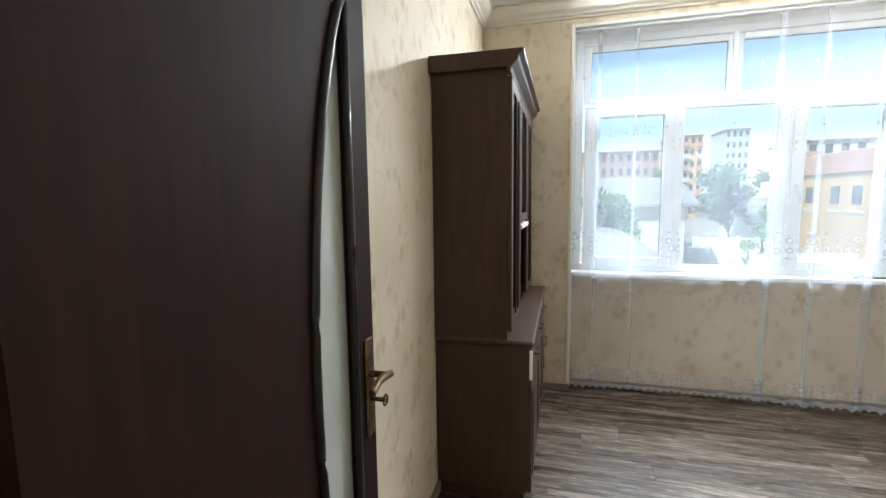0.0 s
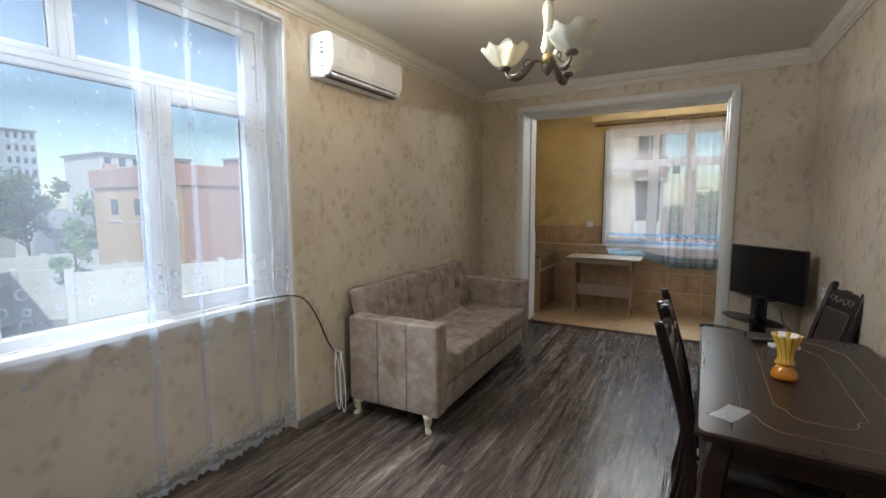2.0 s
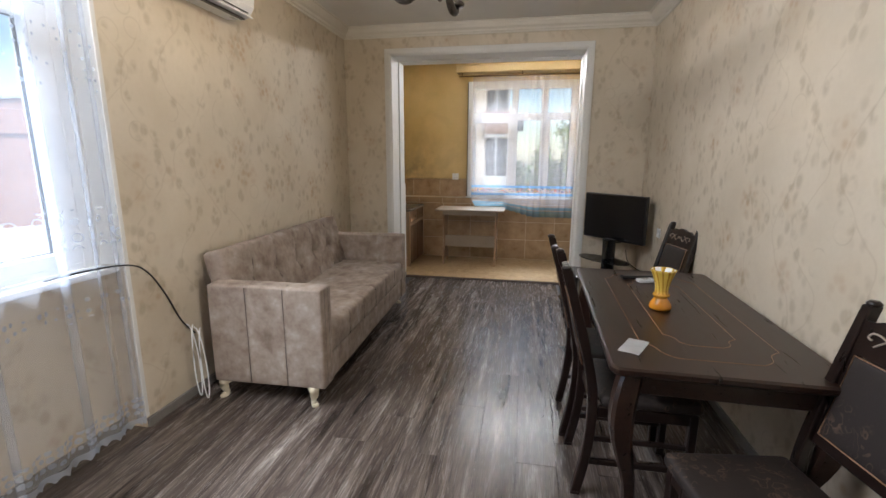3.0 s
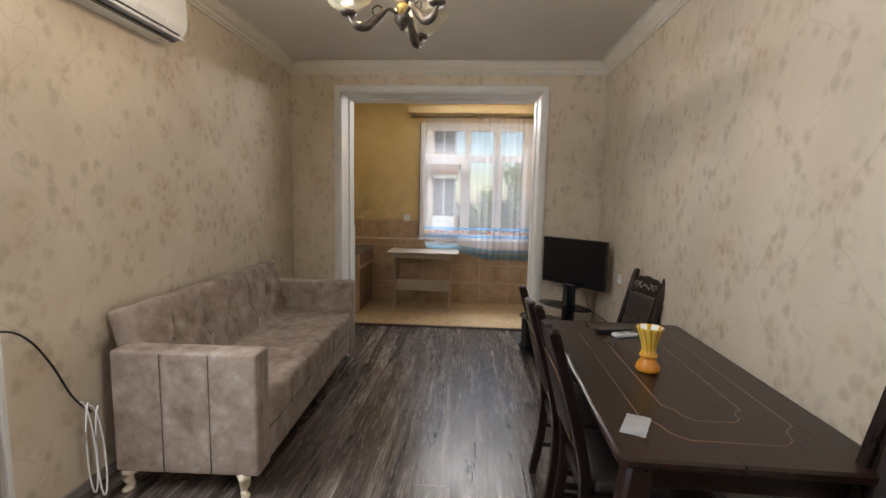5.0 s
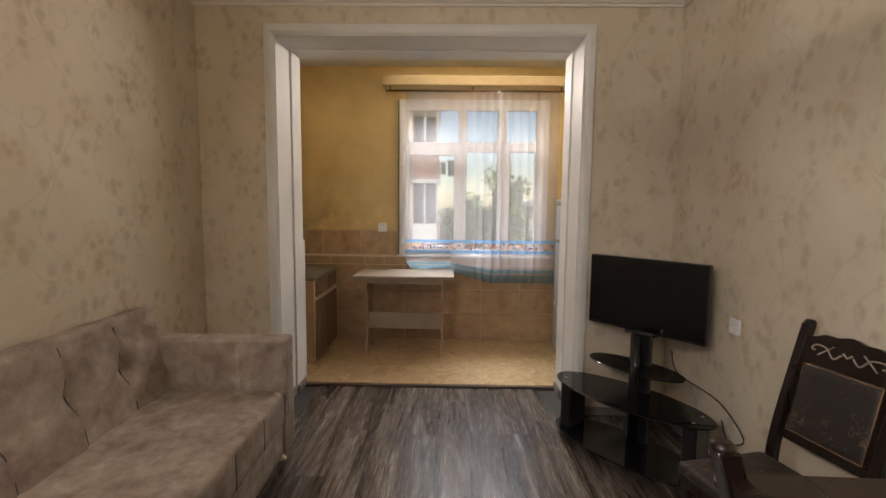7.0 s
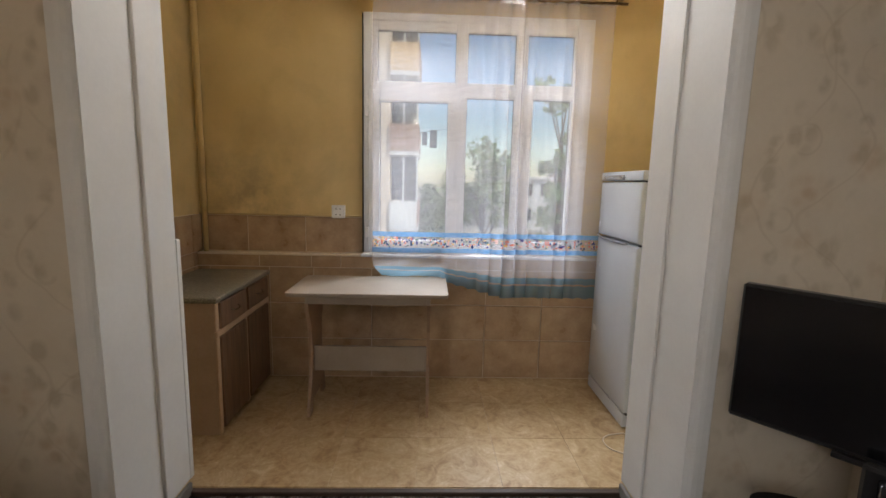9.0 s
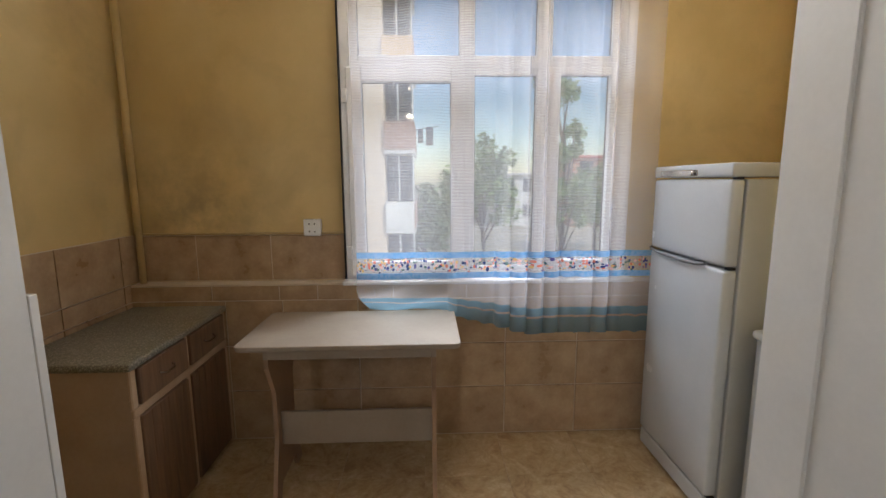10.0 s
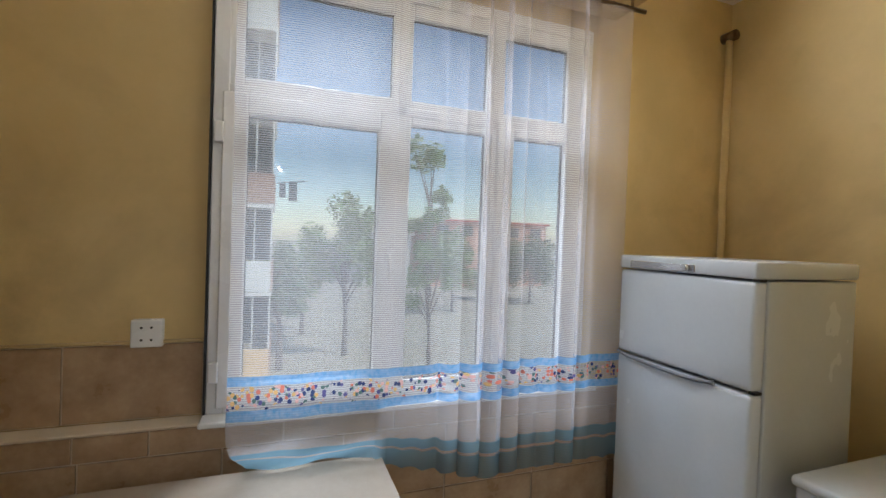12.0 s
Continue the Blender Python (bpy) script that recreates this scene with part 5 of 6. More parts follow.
box(bm, -0.06, 0.06, -0.15, -0.11, 0.0, 0.70, 0.008)
part("column", bm, M_BLACK, stand)
bm = bmesh.new()
tube(bm, [(0.0, -0.075, 0.05), (0.0, -0.075, 0.69)], 0.026, 14)
part("pole", bm, M_BGLASS, stand, "round glossy black pole")
tv = thing("television", "black flat television switched off on the corner stand", "television", (4.385, 0.468, 0.675), TA)
bm = bmesh.new()
box(bm, -0.35, 0.35, -0.03, 0.012, 0.0, 0.435, 0.006)
box(bm, -0.24, 0.24, -0.055, -0.03, 0.06, 0.36, 0.008)
part("case", bm, M_BLACK, tv)
bm = bmesh.new()
box(bm, -0.342, 0.342, 0.012, 0.0135, 0.016, 0.425)
part("screen", bm, M_SCREEN, tv, "dark glossy screen")
part("bracket", one_box(-0.09, 0.09, -0.03, 0.03, -0.012, 0.002, 0.002), M_BLACK, tv)
sock = thing("wall_socket", "white socket on the papered wall beside the television", "socket", (4.03, YS, 0.81))
bm = bmesh.new()
box(bm, -0.04, 0.04, 0.0, 0.012, -0.04, 0.04, 0.004, 2)
part("plate", bm, M_PVC, sock)
cord = thing("electric_cable", "thin black cable hanging behind the television stand", "cable")
bm = bmesh.new()
tube(bm, smooth_line([(4.22, 0.37, 0.62), (4.20, 0.34, 0.50), (4.02, 0.22, 0.42), (3.86, 0.185, 0.30), (3.95, 0.20, 0.24), (4.06, 0.172, 0.30)], 5), 0.0035, 6)
part("wire", bm, M_BLACK, cord)

# wall unit
def wall_unit():
    u = thing("wall_unit", "dark brown veneered wall unit with carved doors beside the window", "cabinet")
    XF, XT, Y0, Y1 = -0.472, -0.585, 1.885, 3.20
    bm = bmesh.new()
    box(bm, XW + 0.004, XF - 0.02, Y0 + 0.01, Y1, 0.06, 0.775, 0.003)
    box(bm, XW + 0.004, XF - 0.035, Y0 + 0.02, Y1, 0.0, 0.06)
    part("base", bm, M_UNIT, u)
    part("counter", one_box(XW + 0.004, XF + 0.008, Y0 - 0.006, Y1 + 0.01, 0.775, 0.80, 0.008), M_UNIT, u)
    bm = bmesh.new()
    box(bm, XW + 0.004, XT, Y0 + 0.005, Y0 + 0.03, 0.80, 1.995, 0.002)
    box(bm, XW + 0.004, XT, Y1 - 0.03, Y1, 0.80, 1.995, 0.002)
    box(bm, XW + 0.004, XW + 0.016, Y0 + 0.03, Y1 - 0.03, 0.80, 1.995)
    part("upper_body", bm, M_UNIT, u)
    for z in (0.80, 1.28, 1.66, 1.972):
        part("shelf", one_box(XW + 0.017, XT - 0.03, Y0 + 0.031, Y1 - 0.031, z, z + 0.02), M_UNIT, u)
    bm = bmesh.new()
    prof = [(0, 1.975), (0.015, 1.975), (0.02, 1.995), (0.045, 2.02), (0.05, 2.04), (0.07, 2.05), (0.07, 2.065), (0, 2.065)]
    extrude_profile(bm, prof, Y0 - 0.03, Y1 + 0.02, Matrix.Translation((XT, 0, 0)) @ Matrix(((0, 1, 0, 0), (1, 0, 0, 0), (0, 0, 1, 0), (0, 0, 0, 1))))
    box(bm, XW + 0.004, XT, Y0 - 0.03, Y1 + 0.02, 1.995, 2.065)
    part("crown", bm, M_UNIT, u, "stepped crown moulding")
    dw = (Y1 - Y0) / 3
    for k in range(3):
        a, b = Y0 + dw * k + 0.006, Y0 + dw * (k + 1) - 0.006
        for z0, z1 in ((0.07, 0.60),):
            bm = bmesh.new()
            box(bm, XF - 0.02, XF, a, b, z0, z1, 0.003)
            box(bm, XF, XF + 0.006, a + 0.05, b - 0.05, z0 + 0.06, z1 - 0.06, 0.004)
            d = part("door", bm, M_UNIT, u)
            bm = bmesh.new()
            tube(bm, [(XF + 0.004, b - 0.03, 0.44), (XF + 0.022, b - 0.03, 0.43), (XF + 0.022, b - 0.03, 0.37), (XF + 0.004, b - 0.03, 0.36)], 0.005)
            part("handle", bm, M_BRASS, d, "small bronze handle")
        bm = bmesh.new()
        box(bm, XF - 0.02, XF, a, b, 0.61, 0.765, 0.003)
        dr = part("drawer", bm, M_UNIT, u)
        bm = bmesh.new()
        tube(bm, [(XF + 0.003, (a + b) / 2 - 0.05, 0.69), (XF + 0.022, (a + b) / 2 - 0.035, 0.685), (XF + 0.022, (a + b) / 2 + 0.035, 0.685), (XF + 0.003, (a + b) / 2 + 0.05, 0.69)], 0.005)
        part("handle", bm, M_BRASS, dr, "small bronze handle")
        z0 = 0.84 if k != 1 else 1.31
        bm = bmesh.new()
        ring(bm, a, b, z0, 1.965, a + 0.05, b - 0.05, z0 + 0.05, 1.91, -0.0, 0.02, 0.003, Matrix(((0, -1, 0, XT + 0.02), (1, 0, 0, 0), (0, 0, 1, 0), (0, 0, 0, 1))))
        d = part("door", bm, M_UNIT, u)
        part("pane", one_box(XT + 0.008, XT + 0.012, a + 0.048, b - 0.048, z0 + 0.048, 1.932), M_GLASS, d, "clear glass pane")
        bm = bmesh.new()
        for f in (0.33, 0.66):
            y = a + 0.05 + (b - a - 0.1) * f
            tube(bm, [(XT + 0.022, y, z0 + 0.05), (XT + 0.022, y, 1.88), (XT + 0.022, y + 0.02, 1.91)], 0.005, 6)
        part("glazing_bar", bm, M_UNIT, d)
    part("white_edge", one_box(XF - 0.012, XF + 0.002, Y0 + 0.004, Y0 + 0.016, 0.62, 0.76, 0.002), M_PVC, u, "chipped white board edge")
    part("display_shelf", one_box(XT - 0.02, XT + 0.03, Y0 + dw + 0.01, Y0 + 2 * dw - 0.01, 1.275, 1.30, 0.004), M_PVC, u, "narrow white shelf edge")
    part("back_panel", one_box(XT - 0.012, XT - 0.006, Y0 + 0.03, Y0 + dw, 0.84, 0.98), M_PVC, u, "pale loose strip behind the door")


wall_unit()

# air conditioner
ac = thing("air_conditioner", "white split air conditioner fixed high on the papered wall", "air conditioner")
bm = bmesh.new()
prof = [(YN - 0.002, 2.295), (YN - 0.12, 2.284), (YN - 0.165, 2.30), (YN - 0.198, 2.35), (YN - 0.205, 2.40), (YN - 0.20, 2.52), (YN - 0.18, 2.55), (YN - 0.15, 2.56), (YN - 0.002, 2.56)]
extrude_profile(bm, [(a, b + 0.012) for a, b in prof], 2.01, 2.785)
bmesh.ops.bevel(bm, geom=[e for e in bm.edges if abs(e.verts[0].co.x - e.verts[1].co.x) < 0.001], offset=0.006, segments=2, affect="EDGES")
part("body", bm, M_PVC, ac)
bm = bmesh.new()
box(bm, 2.03, 2.74, YN - 0.183, YN - 0.167, 2.325, 2.329)
box(bm, 2.03, 2.75, YN - 0.150, YN - 0.125, 2.290, 2.298)
part("slot", bm, M_BLACK, ac, "dark air slot")
bm = bmesh.new()
m = Matrix.Translation((0, YN - 0.178, 2.316)) @ Matrix.Rotation(radians(38), 4, "X")
box(bm, 2.03, 2.75, -0.035, 0.018, -0.004, 0.004, 0.002, m=m)
part("flap", bm, M_PVC, ac, "white air flap")
for z, h in ((2.50, 0.012), (2.47, 0.008), (2.44, 0.014), (2.36, 0.006)):
    part("label", one_box(2.0075, 2.01, YN - 0.13, YN - 0.10, z, z + h), M_SKIRT, ac, "small grey sticker")
cable = thing("power_cable", "black cable running from the window sill down behind the sofa", "cable")
bm = bmesh.new()
tube(bm, smooth_line([(1.45, 3.30, 0.905), (1.62, 3.262, 0.915), (1.80, 3.23, 0.90), (1.90, 3.225, 0.84), (1.99, 3.22, 0.70), (2.06, 3.20, 0.52), (2.12, 3.17, 0.42)], 6), 0.0045, 6)
part("wire", bm, M_BLACK, cable)
coil = thing("cable_coil", "white cable coil hanging beside the sofa arm", "cable")
bm = bmesh.new()
for k in range(2):
    pts = [(2.075 + 0.012 * k + 0.045 * math.sin(t), 3.15 - 0.035 * k + 0.03 * math.cos(t * 0.7), 0.27 + 0.22 * math.cos(t) - 0.02 * k) for t in [q * 2 * math.pi / 18 for q in range(19)]]
    tube(bm, pts, 0.004, 6)
part("wire", bm, M_PVC, coil)

# chandelier
M_SHADE = mat("frosted_petal_glass", lambda nt, n, l, b: (setattr(b.inputs["Base Color"], "default_value", (0.80, 0.78, 0.66, 1)), setattr(b.inputs["Roughness"], "default_value", 0.35), setattr(b.inputs["Transmission Weight"], "default_value", 0.35), setattr(b.inputs["Subsurface Weight"], "default_value", 0.0)))
M_PEWTER = plain("dark_pewter", (0.10, 0.085, 0.07), (0.22, 0.19, 0.16), 0.35, 40.0, 0.8)
M_GOLD = plain("gold_lacquer", (0.50, 0.35, 0.10), (0.62, 0.45, 0.16), 0.3, 20.0, 0.6)
CX, CY = 2.187, 1.727
ch = thing("chandelier", "three-armed chandelier with frosted ruffled shades and one lit bulb", "chandelier", (CX, CY, 0))
bm = bmesh.new()
lathe(bm, [(0.055, CEIL), (0.052, CEIL - 0.012), (0.03, CEIL - 0.03), (0.010, CEIL - 0.04), (0.007, CEIL - 0.05), (0.007, CEIL - 0.215), (0.024, CEIL - 0.225), (0.03, CEIL - 0.235), (0.012, CEIL - 0.247)], seg=20)
part("ceiling_rose", bm, M_PEWTER, ch)
bm = bmesh.new()
lathe(bm, [(0.018, 2.520), (0.030, 2.500), (0.034, 2.470), (0.024, 2.425), (0.022, 2.375), (0.030, 2.325), (0.036, 2.290), (0.022, 2.260)], seg=20)
part("stem", bm, M_SHADE, ch, "cream ribbed glass stem")
bm = bmesh.new()
lathe(bm, [(0.018, 2.260), (0.026, 2.250), (0.026, 2.225), (0.018, 2.215)], seg=20)
part("collar", bm, M_GOLD, ch, "gold collar")
bm = bmesh.new()
lathe(bm, [(0.018, 2.215), (0.034, 2.205), (0.036, 2.190), (0.016, 2.165), (0.006, 2.150)], seg=20)
part("hub", bm, M_PEWTER, ch)
M_BULB = mat("lit_bulb", lambda nt, n, l, b: (setattr(b.inputs["Emission Color"], "default_value", (1.0, 0.86, 0.66, 1)), setattr(b.inputs["Emission Strength"], "default_value", 14.0)))
for k, deg in enumerate((106, -14, -134)):
    a = radians(deg)
    dx, dy = math.cos(a), math.sin(a)
    bm = bmesh.new()
    pts = smooth_line([(0.02 * dx, 0.02 * dy, 2.212), (0.06 * dx, 0.06 * dy, 2.232), (0.11 * dx, 0.11 * dy, 2.185), (0.155 * dx, 0.155 * dy, 2.152), (0.20 * dx, 0.20 * dy, 2.158), (0.222 * dx, 0.222 * dy, 2.192)], 5)
    tube(bm, pts, [0.008 + 0.013 * max(0.0, math.sin((i - 5) / 18 * math.pi)) for i in range(len(pts))], 10)
    tube(bm, smooth_line([(0.07 * dx, 0.07 * dy, 2.222), (0.10 * dx, 0.10 * dy, 2.24), (0.125 * dx, 0.125 * dy, 2.222), (0.115 * dx, 0.115 * dy, 2.20)], 4), 0.004, 6)
    arm = part("arm", bm, M_PEWTER, ch, "curved dark metal arm")
    bm = bmesh.new()
    lathe(bm, [(0.008, 2.185), (0.03, 2.190), (0.034, 2.202), (0.02, 2.215), (0.014, 2.240)], (0.222 * dx, 0.222 * dy, 0), 16)
    part("cup", bm, M_PEWTER, ch)
    bm = bmesh.new()
    n = 48
    rings = []
    for r, z, f in ((0.022, 2.268, 0), (0.046, 2.278, 0.1), (0.072, 2.300, 0.35), (0.090, 2.332, 0.7), (0.106, 2.362, 1.0), (0.103, 2.361, 1.0), (0.086, 2.334, 0.7), (0.068, 2.304, 0.35), (0.042, 2.283, 0.1)):
        row = []
        for i in range(n):
            t = 2 * math.pi * i / n
            rr = r * 1.12 * (1 + 0.09 * f * math.sin(t * 7) + 0.03 * f * math.sin(t * 19))
            row.append(bm.verts.new((0.222 * dx + rr * math.cos(t), 0.222 * dy + rr * math.sin(t), z - 0.06 + f * 0.017 * math.cos(t * 7) + f * 0.004 * math.sin(t * 24))))
        rings.append(row)
    for r, q in zip(rings, rings[1:]):
        for i in range(n):
            f = bm.faces.new((r[i], r[(i + 1) % n], q[(i + 1) % n], q[i]))
            f.smooth = True
    part("shade", bm, M_SHADE, ch, "ruffled frosted glass shade")
    bm = bmesh.new()
    lathe(bm, [(0.012, 2.230), (0.014, 2.250), (0.022, 2.275), (0.020, 2.295), (0.006, 2.305)], (0.222 * dx, 0.222 * dy, 0), 14)
    part("bulb", bm, M_BULB if k == 0 else M_PVC, ch, "lit bulb" if k == 0 else "white bulb")


# ---- kitchen ----
kt = thing("kitchen_table", "small cream-topped kitchen table with trestle ends below the window", "table")
TX0, TX1, TY0, TY1 = 5.735, 6.225, 1.565, 2.475
bm = bmesh.new()
slab(bm, outline(TX0, TX1, TY0, TY1, 0.03), 0.752, 0.775, 0.003)
part("tabletop", bm, M_LIGHT_BOARD, kt)
bm = bmesh.new()
box(bm, TX0 + 0.05, TX1 - 0.04, TY0 + 0.10, TY0 + 0.12, 0.70, 0.752, 0.002)
box(bm, TX0 + 0.05, TX1 - 0.04, TY1 - 0.12, TY1 - 0.10, 0.70, 0.752, 0.002)
box(bm, TX0 + 0.05, TX0 + 0.068, TY0 + 0.12, TY1 - 0.12, 0.70, 0.752, 0.002)
part("apron", bm, M_LIGHT_BOARD, kt)
M_TRESTLE = plain("brown_board", (0.30, 0.19, 0.12), (0.38, 0.25, 0.16), 0.5, 5.0)
for y in (TY0 + 0.10, TY1 - 0.118):
    bm = bmesh.new()
    cx = (TX0 + TX1) / 2
    prof = [(cx - 0.19, 0.752), (cx - 0.19, 0.66), (cx - 0.12, 0.52), (cx - 0.12, 0.30), (cx - 0.17, 0.12), (cx - 0.20, KZ), (cx - 0.13, KZ), (cx - 0.10, 0.09), (cx + 0.10, 0.09), (cx + 0.13, KZ), (cx + 0.20, KZ), (cx + 0.17, 0.12), (cx + 0.12, 0.30), (cx + 0.12, 0.52), (cx + 0.19, 0.66), (cx + 0.19, 0.752)]
    extrude_profile(bm, prof, y, y + 0.018, Matrix(((0, 1, 0, 0), (1, 0, 0, 0), (0, 0, 1, 0), (0, 0, 0, 1))))
    part("trestle", bm, M_TRESTLE, kt, "brown curved trestle end")
part("crossboard", one_box(5.90, 5.918, TY0 + 0.118, TY1 - 0.118, 0.255, 0.41, 0.002), M_LIGHT_BOARD, kt, "cream board between the trestles")

M_DRAWER = dark_wood("walnut_board", (0.12, 0.065, 0.035), (0.24, 0.14, 0.08), 0.4)
M_COUNTER = mat("speckled_worktop", lambda nt, n, l, b: (l.new(ramp(nt, [(0.38, (0.12, 0.105, 0.075)), (0.53, (0.20, 0.18, 0.135)), (0.66, (0.38, 0.355, 0.29))], noise_tex(nt, coords(nt), 190, 3)), b.inputs["Base Color"]), setattr(b.inputs["Roughness"], "default_value", 0.4)))
M_STILE = plain("pine_stile", (0.48, 0.33, 0.20), (0.58, 0.42, 0.28), 0.5, 12.0)
kc = thing("kitchen_cabinet", "low beige kitchen cabinet with walnut doors and a speckled top", "cabinet")
CX0, CX1, CY0, CY1 = 5.575, 6.340, 2.775, 3.235
bm = bmesh.new()
box(bm, CX0 + 0.01, CX0 + 0.028, CY0 + 0.01, CY1, KZ, 0.75, 0.002)
box(bm, CX1 - 0.018, CX1, CY0 + 0.01, CY1, KZ, 0.75, 0.002)
box(bm, CX0 + 0.028, CX1 - 0.018, CY1 - 0.008, CY1, KZ, 0.75)
box(bm, CX0 + 0.028, CX1 - 0.018, CY0 + 0.03, CY1 - 0.008, 0.09, 0.106)
part("body", bm, M_GREY_SIDE, kc)
bm = bmesh.new()
round_box(bm, CX0 - 0.01, CX1 + 0.002, CY0 - 0.015, CY1, 0.752, 0.782, 0.009, 3, 3, 1)
part("worktop", bm, M_COUNTER, kc, "worn speckled grey worktop")
bm = bmesh.new()
box(bm, CX0 + 0.005, CX1, CY0 - 0.004, CY0 + 0.012, 0.565, 0.60, 0.004)
for x in (CX0 + 0.005, (CX0 + CX1) / 2 - 0.018, CX1 - 0.03):
    box(bm, x, x + 0.034, CY0 - 0.002, CY0 + 0.012, 0.60, 0.75, 0.004)
    box(bm, x, x + 0.034, CY0 - 0.002, CY0 + 0.012, KZ + 0.0, 0.565, 0.004)
part("face_frame", bm, M_STILE, kc, "pale wooden face frame")
w = (CX1 - CX0 - 0.08) / 2
for k in range(2):
    a = CX0 + 0.042 + k * (w + 0.014)
    b = a + w - 0.012
    bm = bmesh.new()
    box(bm, a, b, CY0 - 0.012, CY0 + 0.004, 0.605, 0.745, 0.003)
    d = part("drawer", bm, M_DRAWER, kc)
    bm = bmesh.new()
    tube(bm, smooth_line([((a + b) / 2 - 0.045, CY0 - 0.012, 0.68), ((a + b) / 2 - 0.03, CY0 - 0.03, 0.672), ((a + b) / 2 + 0.03, CY0 - 0.03, 0.672), ((a + b) / 2 + 0.045, CY0 - 0.012, 0.68)], 4), 0.004, 6)
    part("handle", bm, M_CHROME, d, "curved metal handle")
    bm = bmesh.new()
    box(bm, a - 0.002, b - 0.008 * (k == 0), CY0 - 0.010, CY0 + 0.006, 0.05, 0.56, 0.003)
    for q in range(1, 6):
        x = a + (b - a) * q / 6
        box(bm, x - 0.002, x + 0.002, CY0 - 0.0112, CY0 - 0.0098, 0.052, 0.558)
    part("door", bm, M_DRAWER, kc)

fr = thing("refrigerator", "white two-door refrigerator with a lightly worn enamel front", "refrigerator")
FX0, FX1, FY0, FY1 = 5.655, 6.225, 0.07, 0.565
fr.matrix_world = Matrix.Diagonal((1, 1, 1.014, 1))
bm = bmesh.new()
box(bm, FX0 + 0.003, FX1 - 0.003, FY0, FY1 - 0.062, KZ + 0.02, 1.405, 0.006, 2)
part("body", bm, M_FRIDGE, fr)
bm = bmesh.new()
round_box(bm, FX0, FX1, FY1 - 0.055, FY1, 0.12, 1.062, 0.014, 6, 1, 8)
d = part("door", bm, M_FRIDGE, fr, "tall lower door")
bm = bmesh.new()
round_box(bm, FX0, FX1, FY1 - 0.055, FY1, 1.074, 1.405, 0.014, 6, 1, 4)
d2 = part("door", bm, M_FRIDGE, fr, "short freezer door")
bm = bmesh.new()
tube(bm, smooth_line([(FX1 - 0.01, FY1 + 0.002, 1.070), (FX1 - 0.12, FY1 + 0.010, 1.060), (FX0 + 0.22, FY1 + 0.010, 1.058), (FX0 + 0.12, FY1 + 0.002, 1.068)], 4), 0.007, 8)
part("grip", bm, plain("grey_grip", (0.16, 0.16, 0.17), (0.22, 0.22, 0.23), 0.4), fr, "grey recessed grip")
bm = bmesh.new()
round_box(bm, FX0 - 0.002, FX1 + 0.002, FY0 - 0.002, FY1 + 0.002, 1.412, 1.465, 0.008, 4, 4, 1)
part("top", bm, M_FRIDGE, fr)
part("control_strip", one_box(FX1 - 0.36, FX1 - 0.06, FY1 + 0.001, FY1 + 0.005, 1.418, 1.444, 0.002), M_CHROME, fr, "metallic control strip")
bm = bmesh.new()
lathe(bm, [(0.011, 0), (0.011, 0.01), (0.007, 0.014), (0.002, 0.015)], seg=16)
bmesh.ops.transform(bm, matrix=Matrix.Translation((FX1 - 0.33, FY1 + 0.004, 1.431)) @ Matrix.Rotation(radians(-90), 4, "X"), verts=bm.verts)
part("dial", bm, M_CHROME, fr, "round control dial")
part("plinth", one_box(FX0 + 0.01, FX1 - 0.01, FY1 - 0.05, FY1 - 0.004, KZ + 0.015, 0.112, 0.004), M_FRIDGE, fr)
for x in (FX0 + 0.05, FX1 - 0.05):
    for y in (FY0 + 0.05, FY1 - 0.1):
        bm = bmesh.new()
        lathe(bm, [(0.014, KZ), (0.014, KZ + 0.022)], (x, y, 0), 10)
        part("foot", bm, M_BLACK, fr)
bm = bmesh.new()
for z in (1.068, 1.408, 0.115):
    box(bm, FX0 - 0.001, FX0 + 0.02, FY1 - 0.045, FY1 - 0.015, z - 0.004, z + 0.004)
part("hinge", bm, M_BLACK, fr)
cordk = thing("electric_cable", "beige cable looped on the kitchen floor before the refrigerator", "cable")
bm = bmesh.new()
tube(bm, smooth_line([(5.62, 0.56, KZ + 0.006), (5.60, 0.66, KZ + 0.006), (5.55, 0.71, KZ + 0.006), (5.47, 0.70, KZ + 0.006), (5.42, 0.62, KZ + 0.006), (5.43, 0.55, KZ + 0.006), (5.50, 0.52, KZ + 0.006)], 6), 0.004, 6)
part("wire", bm, M_GROUT, cordk)

wm = thing("washing_machine", "white washing machine with a rounded top beside the refrigerator", "washing machine")
bm = bmesh.new()
round_box(bm, 5.185, 5.582, -0.10, 0.47, KZ + 0.015, 0.835, 0.012, 3, 3, 3)
part("body", bm, M_FRIDGE, wm)
bm = bmesh.new()
round_box(bm, 5.18, 5.588, -0.10, 0.485, 0.835, 0.868, 0.014, 3, 3, 1)
part("lid", bm, M_FRIDGE, wm)
for x in (5.22, 5.53):
    for y in (-0.05, 0.42):
        bm = bmesh.new()
        lathe(bm, [(0.015, KZ), (0.015, KZ + 0.018)], (x, y, 0), 10)
        part("foot", bm, M_BLACK, wm)

